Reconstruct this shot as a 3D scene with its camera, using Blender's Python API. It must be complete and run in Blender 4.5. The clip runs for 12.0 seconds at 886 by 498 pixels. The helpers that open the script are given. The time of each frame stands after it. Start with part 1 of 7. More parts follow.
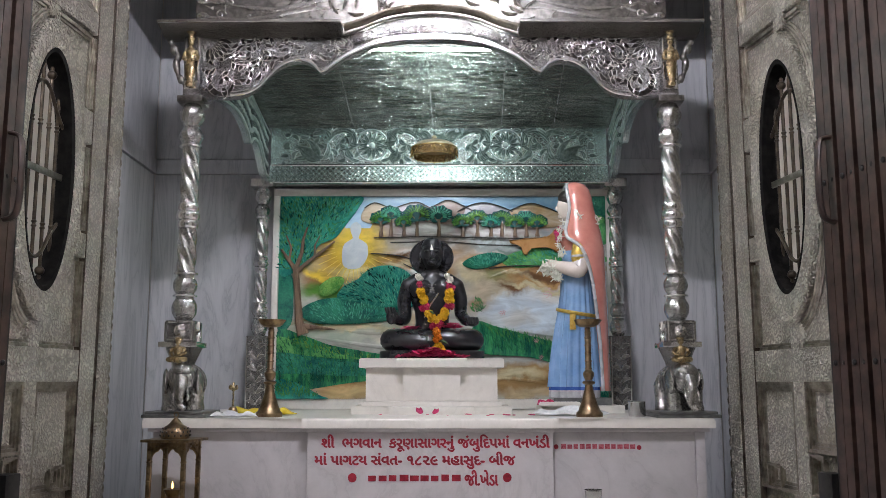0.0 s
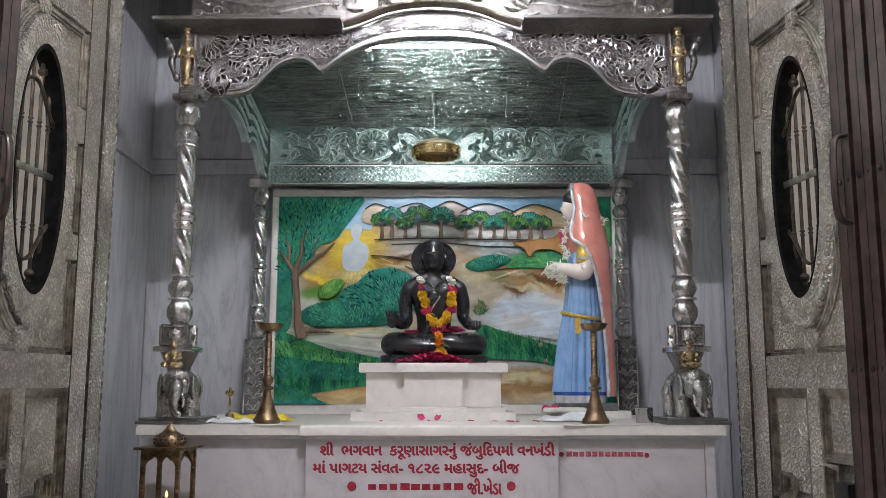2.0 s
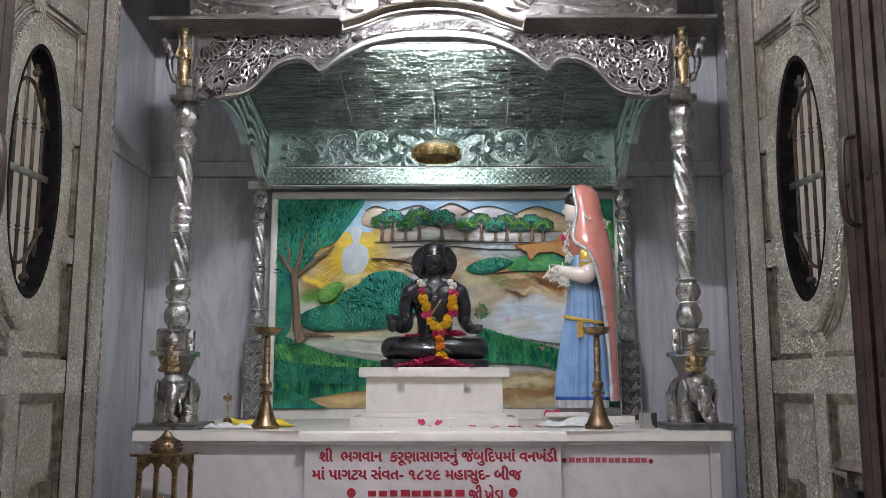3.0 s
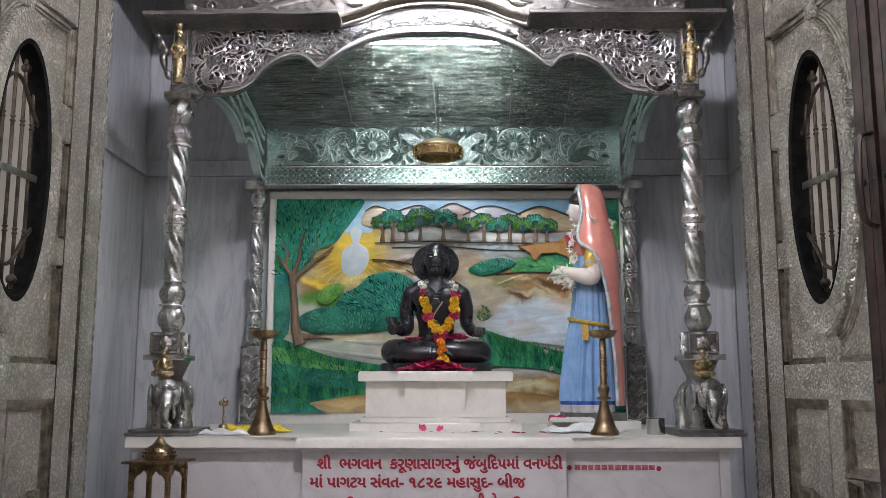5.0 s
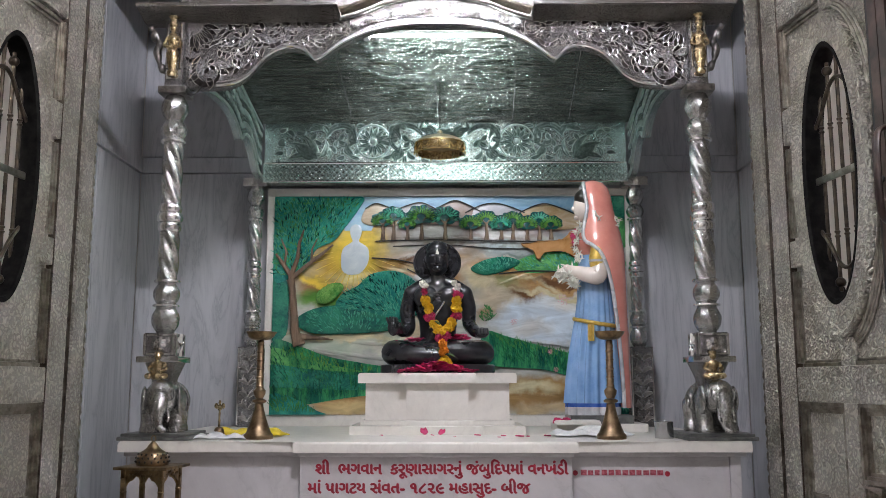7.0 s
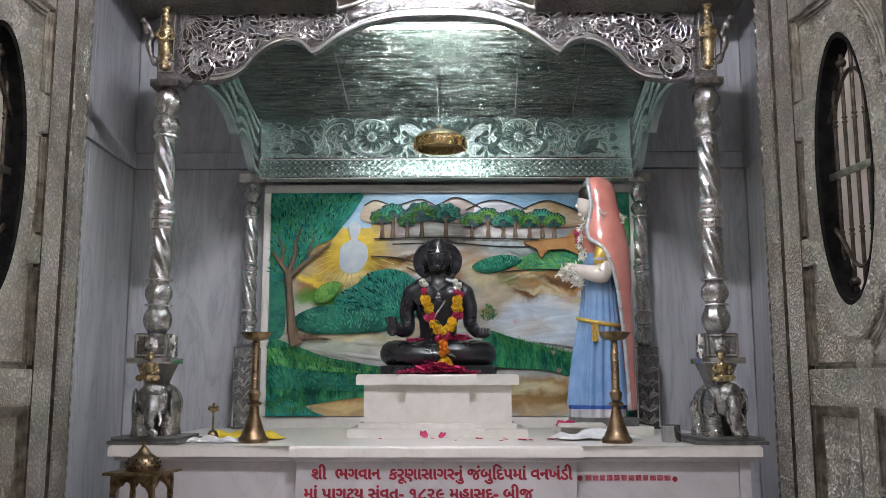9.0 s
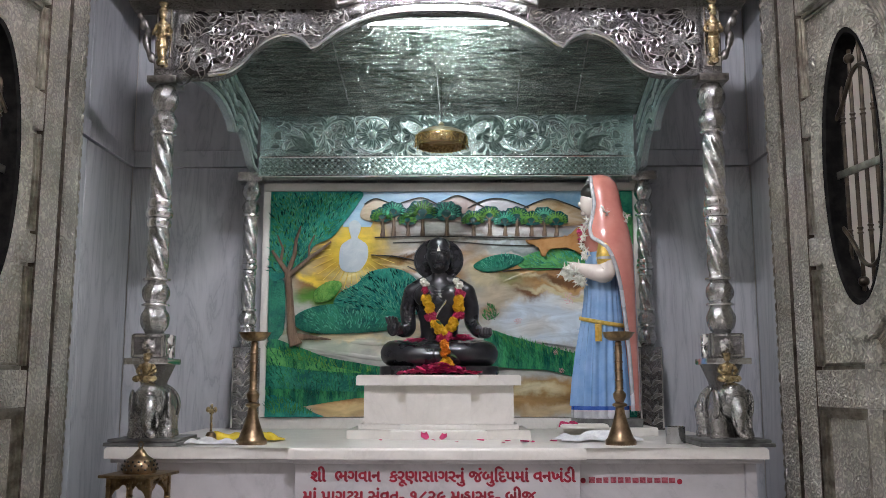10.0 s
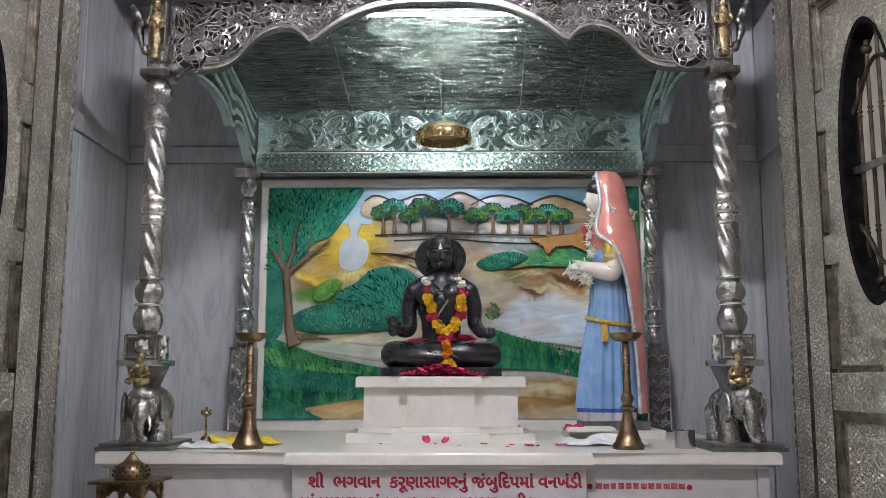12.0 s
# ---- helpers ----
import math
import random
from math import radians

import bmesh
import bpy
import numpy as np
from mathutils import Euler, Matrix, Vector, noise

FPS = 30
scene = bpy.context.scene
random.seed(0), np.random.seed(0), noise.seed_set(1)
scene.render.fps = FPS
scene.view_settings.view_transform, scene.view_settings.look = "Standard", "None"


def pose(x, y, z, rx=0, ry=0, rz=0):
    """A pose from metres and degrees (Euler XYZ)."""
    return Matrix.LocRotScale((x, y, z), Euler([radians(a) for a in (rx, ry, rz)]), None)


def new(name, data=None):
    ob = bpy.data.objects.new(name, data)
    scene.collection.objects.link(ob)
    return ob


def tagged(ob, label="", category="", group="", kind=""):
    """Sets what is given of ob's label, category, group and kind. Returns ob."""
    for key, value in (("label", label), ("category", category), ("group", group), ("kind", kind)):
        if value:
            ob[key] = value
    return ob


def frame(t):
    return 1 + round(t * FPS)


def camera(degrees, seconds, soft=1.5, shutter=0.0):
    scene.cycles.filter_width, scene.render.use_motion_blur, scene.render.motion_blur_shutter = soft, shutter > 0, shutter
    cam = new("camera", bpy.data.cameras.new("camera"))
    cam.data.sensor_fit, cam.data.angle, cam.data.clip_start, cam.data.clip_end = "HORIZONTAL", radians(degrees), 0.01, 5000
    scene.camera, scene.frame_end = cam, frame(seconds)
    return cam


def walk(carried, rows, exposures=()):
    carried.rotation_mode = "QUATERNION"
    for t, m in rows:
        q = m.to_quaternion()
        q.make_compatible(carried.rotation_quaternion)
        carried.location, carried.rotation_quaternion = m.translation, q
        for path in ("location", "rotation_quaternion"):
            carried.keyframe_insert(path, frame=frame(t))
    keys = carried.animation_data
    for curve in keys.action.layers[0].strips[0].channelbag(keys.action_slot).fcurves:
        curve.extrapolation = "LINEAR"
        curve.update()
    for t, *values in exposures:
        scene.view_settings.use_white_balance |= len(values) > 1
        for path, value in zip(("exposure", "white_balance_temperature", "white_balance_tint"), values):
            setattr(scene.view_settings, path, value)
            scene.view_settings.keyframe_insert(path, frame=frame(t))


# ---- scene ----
cam = camera(52.44, 12.0, soft=0.6)
EYE_X = 0.095
# seconds, y, z, yaw, pitch, roll
ROWS = [
    (0, -3.7456, 1.2170, 0.206, 8.483, -0.004),
    (0.5, -3.7251, 1.2203, 0.283, 8.419, 0.050),
    (1, -3.7004, 1.2246, 0.390, 8.389, 0.054),
    (1.5, -3.6760, 1.2293, 0.361, 8.459, 0.005),
    (2, -3.6504, 1.2343, 0.343, 8.561, -0.026),
    (2.5, -3.6246, 1.2394, 0.403, 8.657, 0.019),
    (3, -3.6029, 1.2436, 0.405, 8.717, 0.008),
    (5, -3.5053, 1.2613, 0.517, 8.731, 0.007),
    (5.5, -3.4832, 1.2653, 0.575, 8.718, -0.005),
    (6, -3.4570, 1.2700, 0.600, 8.700, 0.000),
    (6.5, -3.4317, 1.2746, 0.619, 8.689, 0.020),
    (7, -3.4074, 1.2786, 0.654, 8.599, 0.030),
    (9, -3.3083, 1.2962, 0.696, 8.429, 0.008),
    (9.5, -3.2848, 1.3003, 0.719, 8.379, -0.015),
    (10, -3.2620, 1.3043, 0.778, 8.340, 0.002),
    (10.5, -3.2373, 1.3088, 0.820, 8.316, 0.021),
    (11, -3.2125, 1.3133, 0.828, 8.270, -0.048),
    (11.5, -3.1829, 1.3185, 0.917, 8.200, 0.002),
    (12, -3.1626, 1.3221, 0.926, 8.158, -0.002),
]
walk(cam, [(t, pose(EYE_X, y, z, 90 + pitch, roll, yaw)) for t, y, z, yaw, pitch, roll in ROWS])

# ---- world and light ----
world = bpy.data.worlds.new("dim_surround")
world.use_nodes = True
world.node_tree.nodes["Background"].inputs[0].default_value = (0.55, 0.6, 0.7, 1)
world.node_tree.nodes["Background"].inputs[1].default_value = 0.02
scene.world = world
HALL_TUBE, ALTAR_TUBE, SIDE_FILL = 1080.0, 195.0, 108.0
scene.view_settings.exposure = 0.0

# ---- materials ----
def nodes_of(name):
    m = bpy.data.materials.new(name)
    m.use_nodes = True
    nt = m.node_tree
    return m, nt, nt.nodes["Principled BSDF"]


def node(nt, kind, **sets):
    n = nt.nodes.new(kind)
    for k, v in sets.items():
        n.inputs[k.replace("_", " ")].default_value = v
    return n


def ramp(nt, source, stops):
    r = nt.nodes.new("ShaderNodeValToRGB")
    e = r.color_ramp.elements
    while len(e) < len(stops):
        e.new(0.5)
    for el, (p, c) in zip(e, stops):
        el.position, el.color = p, (*c, 1)
    nt.links.new(source, r.inputs[0])
    return r


def coords(nt, scale=(1, 1, 1), rot=(0, 0, 0), space="Object"):
    c = nt.nodes.new("ShaderNodeTexCoord")
    mp = nt.nodes.new("ShaderNodeMapping")
    mp.inputs["Scale"].default_value = scale
    mp.inputs["Rotation"].default_value = rot
    nt.links.new(c.outputs[space], mp.inputs[0])
    return mp.outputs[0]


def bump(nt, bsdf, height, strength, dist=0.01, chain=None):
    b = node(nt, "ShaderNodeBump", Strength=strength, Distance=dist)
    nt.links.new(height, b.inputs["Height"])
    if chain is not None:
        nt.links.new(chain.outputs[0], b.inputs["Normal"])
    nt.links.new(b.outputs[0], bsdf.inputs["Normal"])
    return b


def simple(name, c1, c2, rough=0.5, metal=0.0, scale=30.0, bmp=0.1, coat=0.0, spread=0.12, dist=0.004, fine=0.0):
    """Two tones mixed by noise, with rough patches and fine relief."""
    m, nt, b = nodes_of(name)
    v = coords(nt)
    n = node(nt, "ShaderNodeTexNoise", Scale=scale, Detail=6.0, Roughness=0.6)
    nt.links.new(v, n.inputs["Vector"])
    r = ramp(nt, n.outputs["Fac"], [(0.5 - spread, c1), (0.5 + spread, c2)])
    nt.links.new(r.outputs[0], b.inputs["Base Color"])
    n2 = node(nt, "ShaderNodeTexNoise", Scale=scale * 0.23, Detail=3.0)
    nt.links.new(v, n2.inputs["Vector"])
    mr = node(nt, "ShaderNodeMapRange", To_Min=max(0.03, rough - 0.1), To_Max=min(1.0, rough + 0.12))
    nt.links.new(n2.outputs["Fac"], mr.inputs["Value"])
    nt.links.new(mr.outputs[0], b.inputs["Roughness"])
    b.inputs["Metallic"].default_value = metal
    b.inputs["Coat Weight"].default_value = coat
    b.inputs["Coat Roughness"].default_value = 0.06
    if bmp:
        bump(nt, b, n.outputs["Fac"], bmp, dist)
    return m


def repousse(name, c1, c2, rough, cell, strength, dist=0.006, metal=1.0, hollow_shade=0.35, winds=17.0, fine_part=2.6):
    """Embossed metal sheet: curling lines and bosses, with shade put into the hollows' colour."""
    m, nt, b = nodes_of(name)
    v = coords(nt)
    warp = node(nt, "ShaderNodeTexNoise", Scale=cell * 0.35, Detail=1.0)
    nt.links.new(v, warp.inputs["Vector"])
    add = nt.nodes.new("ShaderNodeMixRGB")
    add.blend_type = "ADD"
    add.inputs[0].default_value = 3.2 / cell
    nt.links.new(v, add.inputs[1])
    nt.links.new(warp.outputs["Color"], add.inputs[2])
    vo = node(nt, "ShaderNodeTexVoronoi", Scale=cell * 0.5)
    nt.links.new(add.outputs[0], vo.inputs["Vector"])
    curl = nt.nodes.new("ShaderNodeMath")
    curl.operation = "MULTIPLY"
    curl.inputs[1].default_value = winds
    nt.links.new(vo.outputs["Distance"], curl.inputs[0])
    sn = nt.nodes.new("ShaderNodeMath")
    sn.operation = "SINE"
    nt.links.new(curl.outputs[0], sn.inputs[0])
    fine = node(nt, "ShaderNodeTexNoise", Scale=cell * 2.2, Detail=5.0, Roughness=0.65)
    nt.links.new(add.outputs[0], fine.inputs["Vector"])
    mix = nt.nodes.new("ShaderNodeMath")
    mix.operation = "MULTIPLY_ADD"
    mix.inputs[1].default_value = fine_part
    nt.links.new(fine.outputs["Fac"], mix.inputs[0])
    nt.links.new(sn.outputs[0], mix.inputs[2])
    tint = node(nt, "ShaderNodeTexNoise", Scale=6.0, Detail=5.0)
    nt.links.new(v, tint.inputs["Vector"])
    r = ramp(nt, tint.outputs["Fac"], [(0.38, c1), (0.62, c2)])
    # low parts of the relief get a darker base colour, as if shaded
    low = nt.nodes.new("ShaderNodeMapRange")
    low.inputs["From Min"].default_value, low.inputs["From Max"].default_value = 0.2, 1.6
    low.inputs["To Min"].default_value, low.inputs["To Max"].default_value = 1.0 - hollow_shade, 1.0
    nt.links.new(mix.outputs[0], low.inputs["Value"])
    shaded = nt.nodes.new("ShaderNodeMixRGB")
    shaded.blend_type = "MULTIPLY"
    shaded.inputs[0].default_value = 1.0
    nt.links.new(r.outputs[0], shaded.inputs[1])
    nt.links.new(low.outputs[0], shaded.inputs[2])
    nt.links.new(shaded.outputs[0], b.inputs["Base Color"])
    mr = node(nt, "ShaderNodeMapRange", To_Min=rough - 0.1, To_Max=rough + 0.15)
    nt.links.new(fine.outputs["Fac"], mr.inputs["Value"])
    nt.links.new(mr.outputs[0], b.inputs["Roughness"])
    b.inputs["Metallic"].default_value = metal
    bump(nt, b, mix.outputs[0], strength, dist)
    return m


def marble(name, base, vein, rough=0.25, scale=2.2, stretch=(1, 1, 0.5), amount=0.12):
    m, nt, b = nodes_of(name)
    info = nt.nodes.new("ShaderNodeObjectInfo")
    v = coords(nt, stretch, (0.25, 0.3, 0.1))
    add = nt.nodes.new("ShaderNodeVectorMath")
    add.operation = "ADD"
    sc = nt.nodes.new("ShaderNodeMath")
    sc.operation = "MULTIPLY"
    sc.inputs[1].default_value = 37.0
    nt.links.new(info.outputs["Random"], sc.inputs[0])
    nt.links.new(v, add.inputs[0])
    nt.links.new(sc.outputs[0], add.inputs[1])
    n = node(nt, "ShaderNodeTexNoise", Scale=scale, Detail=8.0, Roughness=0.62, Distortion=1.6)
    nt.links.new(add.outputs[0], n.inputs["Vector"])
    n2 = node(nt, "ShaderNodeTexNoise", Scale=scale * 5, Detail=6.0, Roughness=0.7, Distortion=0.6)
    nt.links.new(add.outputs[0], n2.inputs["Vector"])
    mid = tuple(0.55 * a + 0.45 * c for a, c in zip(base, vein))
    r = ramp(nt, n.outputs["Fac"], [(0.40, base), (0.485, mid), (0.5, vein), (0.53, mid), (0.62, base)])
    r2 = ramp(nt, n2.outputs["Fac"], [(0.3, tuple(0.82 * c for c in base)), (0.65, base)])
    mx = nt.nodes.new("ShaderNodeMixRGB")
    mx.inputs[0].default_value = 1.0 - amount * 4
    nt.links.new(r.outputs[0], mx.inputs[1])
    nt.links.new(r2.outputs[0], mx.inputs[2])
    nt.links.new(mx.outputs[0], b.inputs["Base Color"])
    mr = node(nt, "ShaderNodeMapRange", To_Min=rough - 0.06, To_Max=rough + 0.12)
    nt.links.new(n2.outputs["Fac"], mr.inputs["Value"])
    nt.links.new(mr.outputs[0], b.inputs["Roughness"])
    bump(nt, b, n2.outputs["Fac"], 0.04, 0.003)
    return m


def paint(name, c1, c2, scale=22.0, stretch=(1, 1, 1), bmp=0.5, rough=0.3, dist=0.008):
    """Glossy oil paint over modelled plaster, brushed in strokes."""
    m, nt, b = nodes_of(name)
    v = coords(nt, stretch)
    n = node(nt, "ShaderNodeTexNoise", Scale=scale, Detail=5.0, Roughness=0.65, Distortion=1.2)
    nt.links.new(v, n.inputs["Vector"])
    big = node(nt, "ShaderNodeTexNoise", Scale=scale * 0.22, Detail=2.0)
    nt.links.new(v, big.inputs["Vector"])
    av = nt.nodes.new("ShaderNodeMath")
    av.operation = "ADD"
    nt.links.new(n.outputs["Fac"], av.inputs[0])
    nt.links.new(big.outputs["Fac"], av.inputs[1])
    hf = nt.nodes.new("ShaderNodeMath")
    hf.operation = "MULTIPLY"
    hf.inputs[1].default_value = 0.5
    nt.links.new(av.outputs[0], hf.inputs[0])
    r = ramp(nt, hf.outputs[0], [(0.4, c1), (0.6, c2)])
    nt.links.new(r.outputs[0], b.inputs["Base Color"])
    b.inputs["Roughness"].default_value = rough
    bump(nt, b, n.outputs["Fac"], bmp, dist)
    return m


def glow(name, colour, strength):
    m, nt, b = nodes_of(name)
    b.inputs["Base Color"].default_value = (0.9, 0.9, 0.9, 1)
    b.inputs["Emission Color"].default_value = (*colour, 1)
    b.inputs["Emission Strength"].default_value = strength
    return m


def crinkled(name):
    """Thin silver foil, its long creases running across."""
    m, nt, b = nodes_of(name)
    v = coords(nt, (0.30, 2.6, 1))
    n = node(nt, "ShaderNodeTexNoise", Scale=26.0, Detail=4.0, Roughness=0.55, Distortion=1.2)
    nt.links.new(v, n.inputs["Vector"])
    v2 = coords(nt, (1, 1, 1))
    n2 = node(nt, "ShaderNodeTexNoise", Scale=5.0, Detail=3.0)
    nt.links.new(v2, n2.inputs["Vector"])
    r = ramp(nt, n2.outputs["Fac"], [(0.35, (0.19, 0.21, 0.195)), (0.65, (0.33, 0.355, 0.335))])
    nt.links.new(r.outputs[0], b.inputs["Base Color"])
    b.inputs["Metallic"].default_value = 1.0
    b.inputs["Roughness"].default_value = 0.27
    bump(nt, b, n.outputs["Fac"], 1.0, 0.055)
    return m


SILVER = repousse("embossed_silver", (0.20, 0.19, 0.185), (0.32, 0.31, 0.302), 0.24, 220, 0.6, 0.0012, hollow_shade=0.45)
SILVER_FINE = repousse("chased_silver", (0.50, 0.495, 0.48), (0.76, 0.755, 0.74), 0.17, 105, 0.32, 0.0012, hollow_shade=0.45)
SILVER_ELEPHANT = repousse("chased_figure_silver", (0.42, 0.415, 0.40), (0.68, 0.675, 0.66), 0.2, 105, 0.4, 0.0014, hollow_shade=0.6)
# embossed underside of the cornice, its shade put into a darker base colour
SILVER_SOFFIT = repousse("shade_toned_embossed_soffit", (0.18, 0.17, 0.155), (0.34, 0.32, 0.30), 0.26, 110, 0.7, 0.0028, hollow_shade=0.4)
SILVER_PLAIN = simple("smooth_silver", (0.66, 0.65, 0.64), (0.86, 0.85, 0.84), 0.16, 1.0, 40, 0.3, dist=0.002)
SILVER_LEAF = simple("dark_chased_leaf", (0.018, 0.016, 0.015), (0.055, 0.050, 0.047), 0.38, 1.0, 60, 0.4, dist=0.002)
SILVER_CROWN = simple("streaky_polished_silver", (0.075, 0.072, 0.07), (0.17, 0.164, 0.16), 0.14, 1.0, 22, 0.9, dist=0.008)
SILVER_DARK = simple("tarnished_silver", (0.16, 0.15, 0.14), (0.32, 0.3, 0.28), 0.30, 1.0, 40, 0.35)
SILVER_BACK = repousse("greenish_silver_sheet", (0.60, 0.71, 0.70), (0.80, 0.90, 0.89), 0.21, 170, 0.30, 0.0014, hollow_shade=0.4)
SILVER_BAND = simple("polished_greenish_band", (0.60, 0.71, 0.69), (0.80, 0.90, 0.88), 0.19, 1.0, 60, 0.9, dist=0.004)
SILVER_BACK_RELIEF = simple("greenish_silver_relief", (0.50, 0.60, 0.57), (0.70, 0.80, 0.77), 0.36, 1.0, 40, 0.3, dist=0.002)
SILVER_BACK_LEAF = simple("dark_greenish_leaf", (0.19, 0.25, 0.24), (0.34, 0.42, 0.40), 0.34, 1.0, 60, 0.4, dist=0.002)
DOOR_SILVER = repousse("dull_embossed_door_sheet", (0.57, 0.54, 0.46), (0.76, 0.725, 0.64), 0.30, 100, 1.0, 0.0046, hollow_shade=0.26, winds=9.5, fine_part=1.6)
DOOR_GROOVE = simple("dark_brown_groove", (0.07, 0.055, 0.042), (0.17, 0.14, 0.11), 0.4, 0.6, 25, 0.3)
DOOR_PLAIN = simple("dull_door_moulding", (0.27, 0.245, 0.205), (0.50, 0.47, 0.405), 0.34, 1.0, 25, 0.3)
CRINKLE = crinkled("crinkled_silver_foil")
GOLD = simple("gilded_metal", (0.26, 0.19, 0.10), (0.58, 0.46, 0.27), 0.25, 1.0, 90, 1.0, dist=0.005)
HOOD = repousse("tarnished_gilt_silver", (0.4, 0.34, 0.26), (0.62, 0.57, 0.48), 0.3, 90, 0.5, 0.003)
BRASS = simple("old_brass", (0.15, 0.10, 0.06), (0.31, 0.22, 0.13), 0.33, 1.0, 25, 0.15)
BRASS_DARK = simple("darkened_brass", (0.13, 0.09, 0.05), (0.3, 0.21, 0.11), 0.38, 1.0, 30, 0.3)
GILT = simple("bright_gilt", (0.5, 0.36, 0.12), (0.74, 0.57, 0.27), 0.22, 1.0, 60, 0.3)
STEEL = simple("stainless_steel", (0.36, 0.36, 0.36), (0.52, 0.52, 0.52), 0.13, 1.0, 8, 0.03)
IRON = simple("red_brown_iron_paint", (0.022, 0.012, 0.010), (0.065, 0.038, 0.03), 0.42, 0.2, 14, 0.2)
IRON_BLACK = simple("black_iron", (0.008, 0.008, 0.008), (0.03, 0.028, 0.026), 0.45, 0.3, 20, 0.15)
# near-black without gloss: stands in for the shade inside the oval openings
SHADE_BLACK = simple("shade_black", (0.003, 0.003, 0.003), (0.012, 0.011, 0.01), 0.75, 0, 30, 0.3)
SHADE_BLACK.node_tree.nodes["Principled BSDF"].inputs["Specular IOR Level"].default_value = 0.08
MARBLE_WALL = marble("grey_veined_marble", (0.57, 0.57, 0.59), (0.33, 0.345, 0.375), 0.28, 2.6, (2.6, 2.6, 0.35), 0.16)
MARBLE_WHITE = marble("white_marble", (0.79, 0.755, 0.70), (0.66, 0.62, 0.57), 0.3, 3.0, (1, 1, 1), 0.12)
MARBLE_PANEL = marble("pale_pinkish_marble", (0.52, 0.495, 0.505), (0.38, 0.36, 0.37), 0.35, 2.5, (1, 1, 1), 0.12)
# plaster darkened so that the metal has a dark hall to reflect
PLASTER_DARKENED = simple("darkened_hall_plaster", (0.16, 0.15, 0.14), (0.24, 0.22, 0.2), 0.8, 0, 6, 0.1)
PLASTER = simple("cream_plaster", (0.72, 0.69, 0.64), (0.8, 0.77, 0.72), 0.8, 0, 9, 0.1)
FLOOR_STONE = marble("polished_floor_marble", (0.6, 0.58, 0.56), (0.4, 0.38, 0.37), 0.2, 2.0)
BLACK_STONE = simple("polished_black_stone", (0.011, 0.011, 0.013), (0.024, 0.024, 0.028), 0.27, 0, 40, 0.04, coat=0.3)
RED_PAINT = simple("red_lettering_paint", (0.21, 0.005, 0.018), (0.36, 0.012, 0.035), 0.5, 0, 60, 0.2)
RED_FADED = simple("faded_red_paint", (0.24, 0.02, 0.04), (0.46, 0.12, 0.15), 0.6, 0, 120, 0.2)
PINK_PETAL = simple("rose_petal", (0.45, 0.015, 0.09), (0.7, 0.05, 0.2), 0.55, 0, 50, 0.2)
ROSE = simple("rose_flower", (0.33, 0.008, 0.06), (0.6, 0.03, 0.14), 0.6, 0, 70, 0.4)
MARIGOLD = simple("marigold_yellow", (0.72, 0.4, 0.01), (0.88, 0.62, 0.03), 0.65, 0, 80, 0.5)
ORANGE = simple("marigold_orange", (0.75, 0.2, 0.01), (0.88, 0.36, 0.02), 0.65, 0, 80, 0.5)
WHITE_FLOWER = simple("white_flower", (0.7, 0.68, 0.58), (0.85, 0.84, 0.76), 0.6, 0, 60, 0.3)
LEAF = simple("garland_leaf", (0.02, 0.06, 0.015), (0.05, 0.12, 0.03), 0.5, 0, 40, 0.3)
YELLOW_CLOTH = simple("yellow_cloth", (0.62, 0.45, 0.02), (0.75, 0.58, 0.05), 0.7, 0, 50, 0.3)
WHITE_CLOTH = simple("white_cloth", (0.68, 0.68, 0.7), (0.8, 0.8, 0.8), 0.8, 0, 60, 0.3)
DARK_WOOD = simple("dark_grey_base", (0.07, 0.07, 0.07), (0.14, 0.14, 0.13), 0.4, 0, 20, 0.2)
PALE_GILT = simple("pale_gilt_sheet", (0.5, 0.43, 0.28), (0.76, 0.69, 0.54), 0.36, 1.0, 70, 0.5)
FLAME = glow("oil_flame", (1.0, 0.5, 0.14), 9.0)
TUBE_HALL = glow("hall_tube_glow", (0.965, 0.96, 1.065), HALL_TUBE)
FILL_SIDE = glow("side_fill_glow", (1.0, 0.965, 1.01), SIDE_FILL)
TUBE_ALTAR = glow("altar_tube_glow", (0.87, 1.0, 1.0), ALTAR_TUBE)

# ---- mesh helpers ----
def thing(name, label, category, at=(0, 0, 0), group="", kind="", rz=0.0):
    ob = new(name)
    ob.matrix_world = pose(*at, 0, 0, rz)
    return tagged(ob, label, category, group, kind)


def mesh_from(name, bm, mats, smooth=None):
    me = bpy.data.meshes.new(name)
    bmesh.ops.recalc_face_normals(bm, faces=bm.faces)
    bm.to_mesh(me)
    bm.free()
    for m in (mats if isinstance(mats, (list, tuple)) else [mats]):
        me.materials.append(m)
    if smooth is not None:
        me.polygons.foreach_set("use_smooth", [True] * len(me.polygons))
        me.set_sharp_from_angle(angle=radians(smooth))
    return me


def part(name, bm, mat, parent, label="", smooth=40, at=None):
    ob = new(name, mesh_from(name, bm, mat, smooth))
    ob.parent = parent
    if at is not None:
        ob.matrix_basis = at
    if label:
        ob["label"] = label
    return ob


def solid(name, bm, mat, label, category, at=(0, 0, 0), kind="", group="", smooth=40):
    ob = new(name, mesh_from(name, bm, mat, smooth))
    ob.matrix_world = pose(*at)
    return tagged(ob, label, category, group, kind)


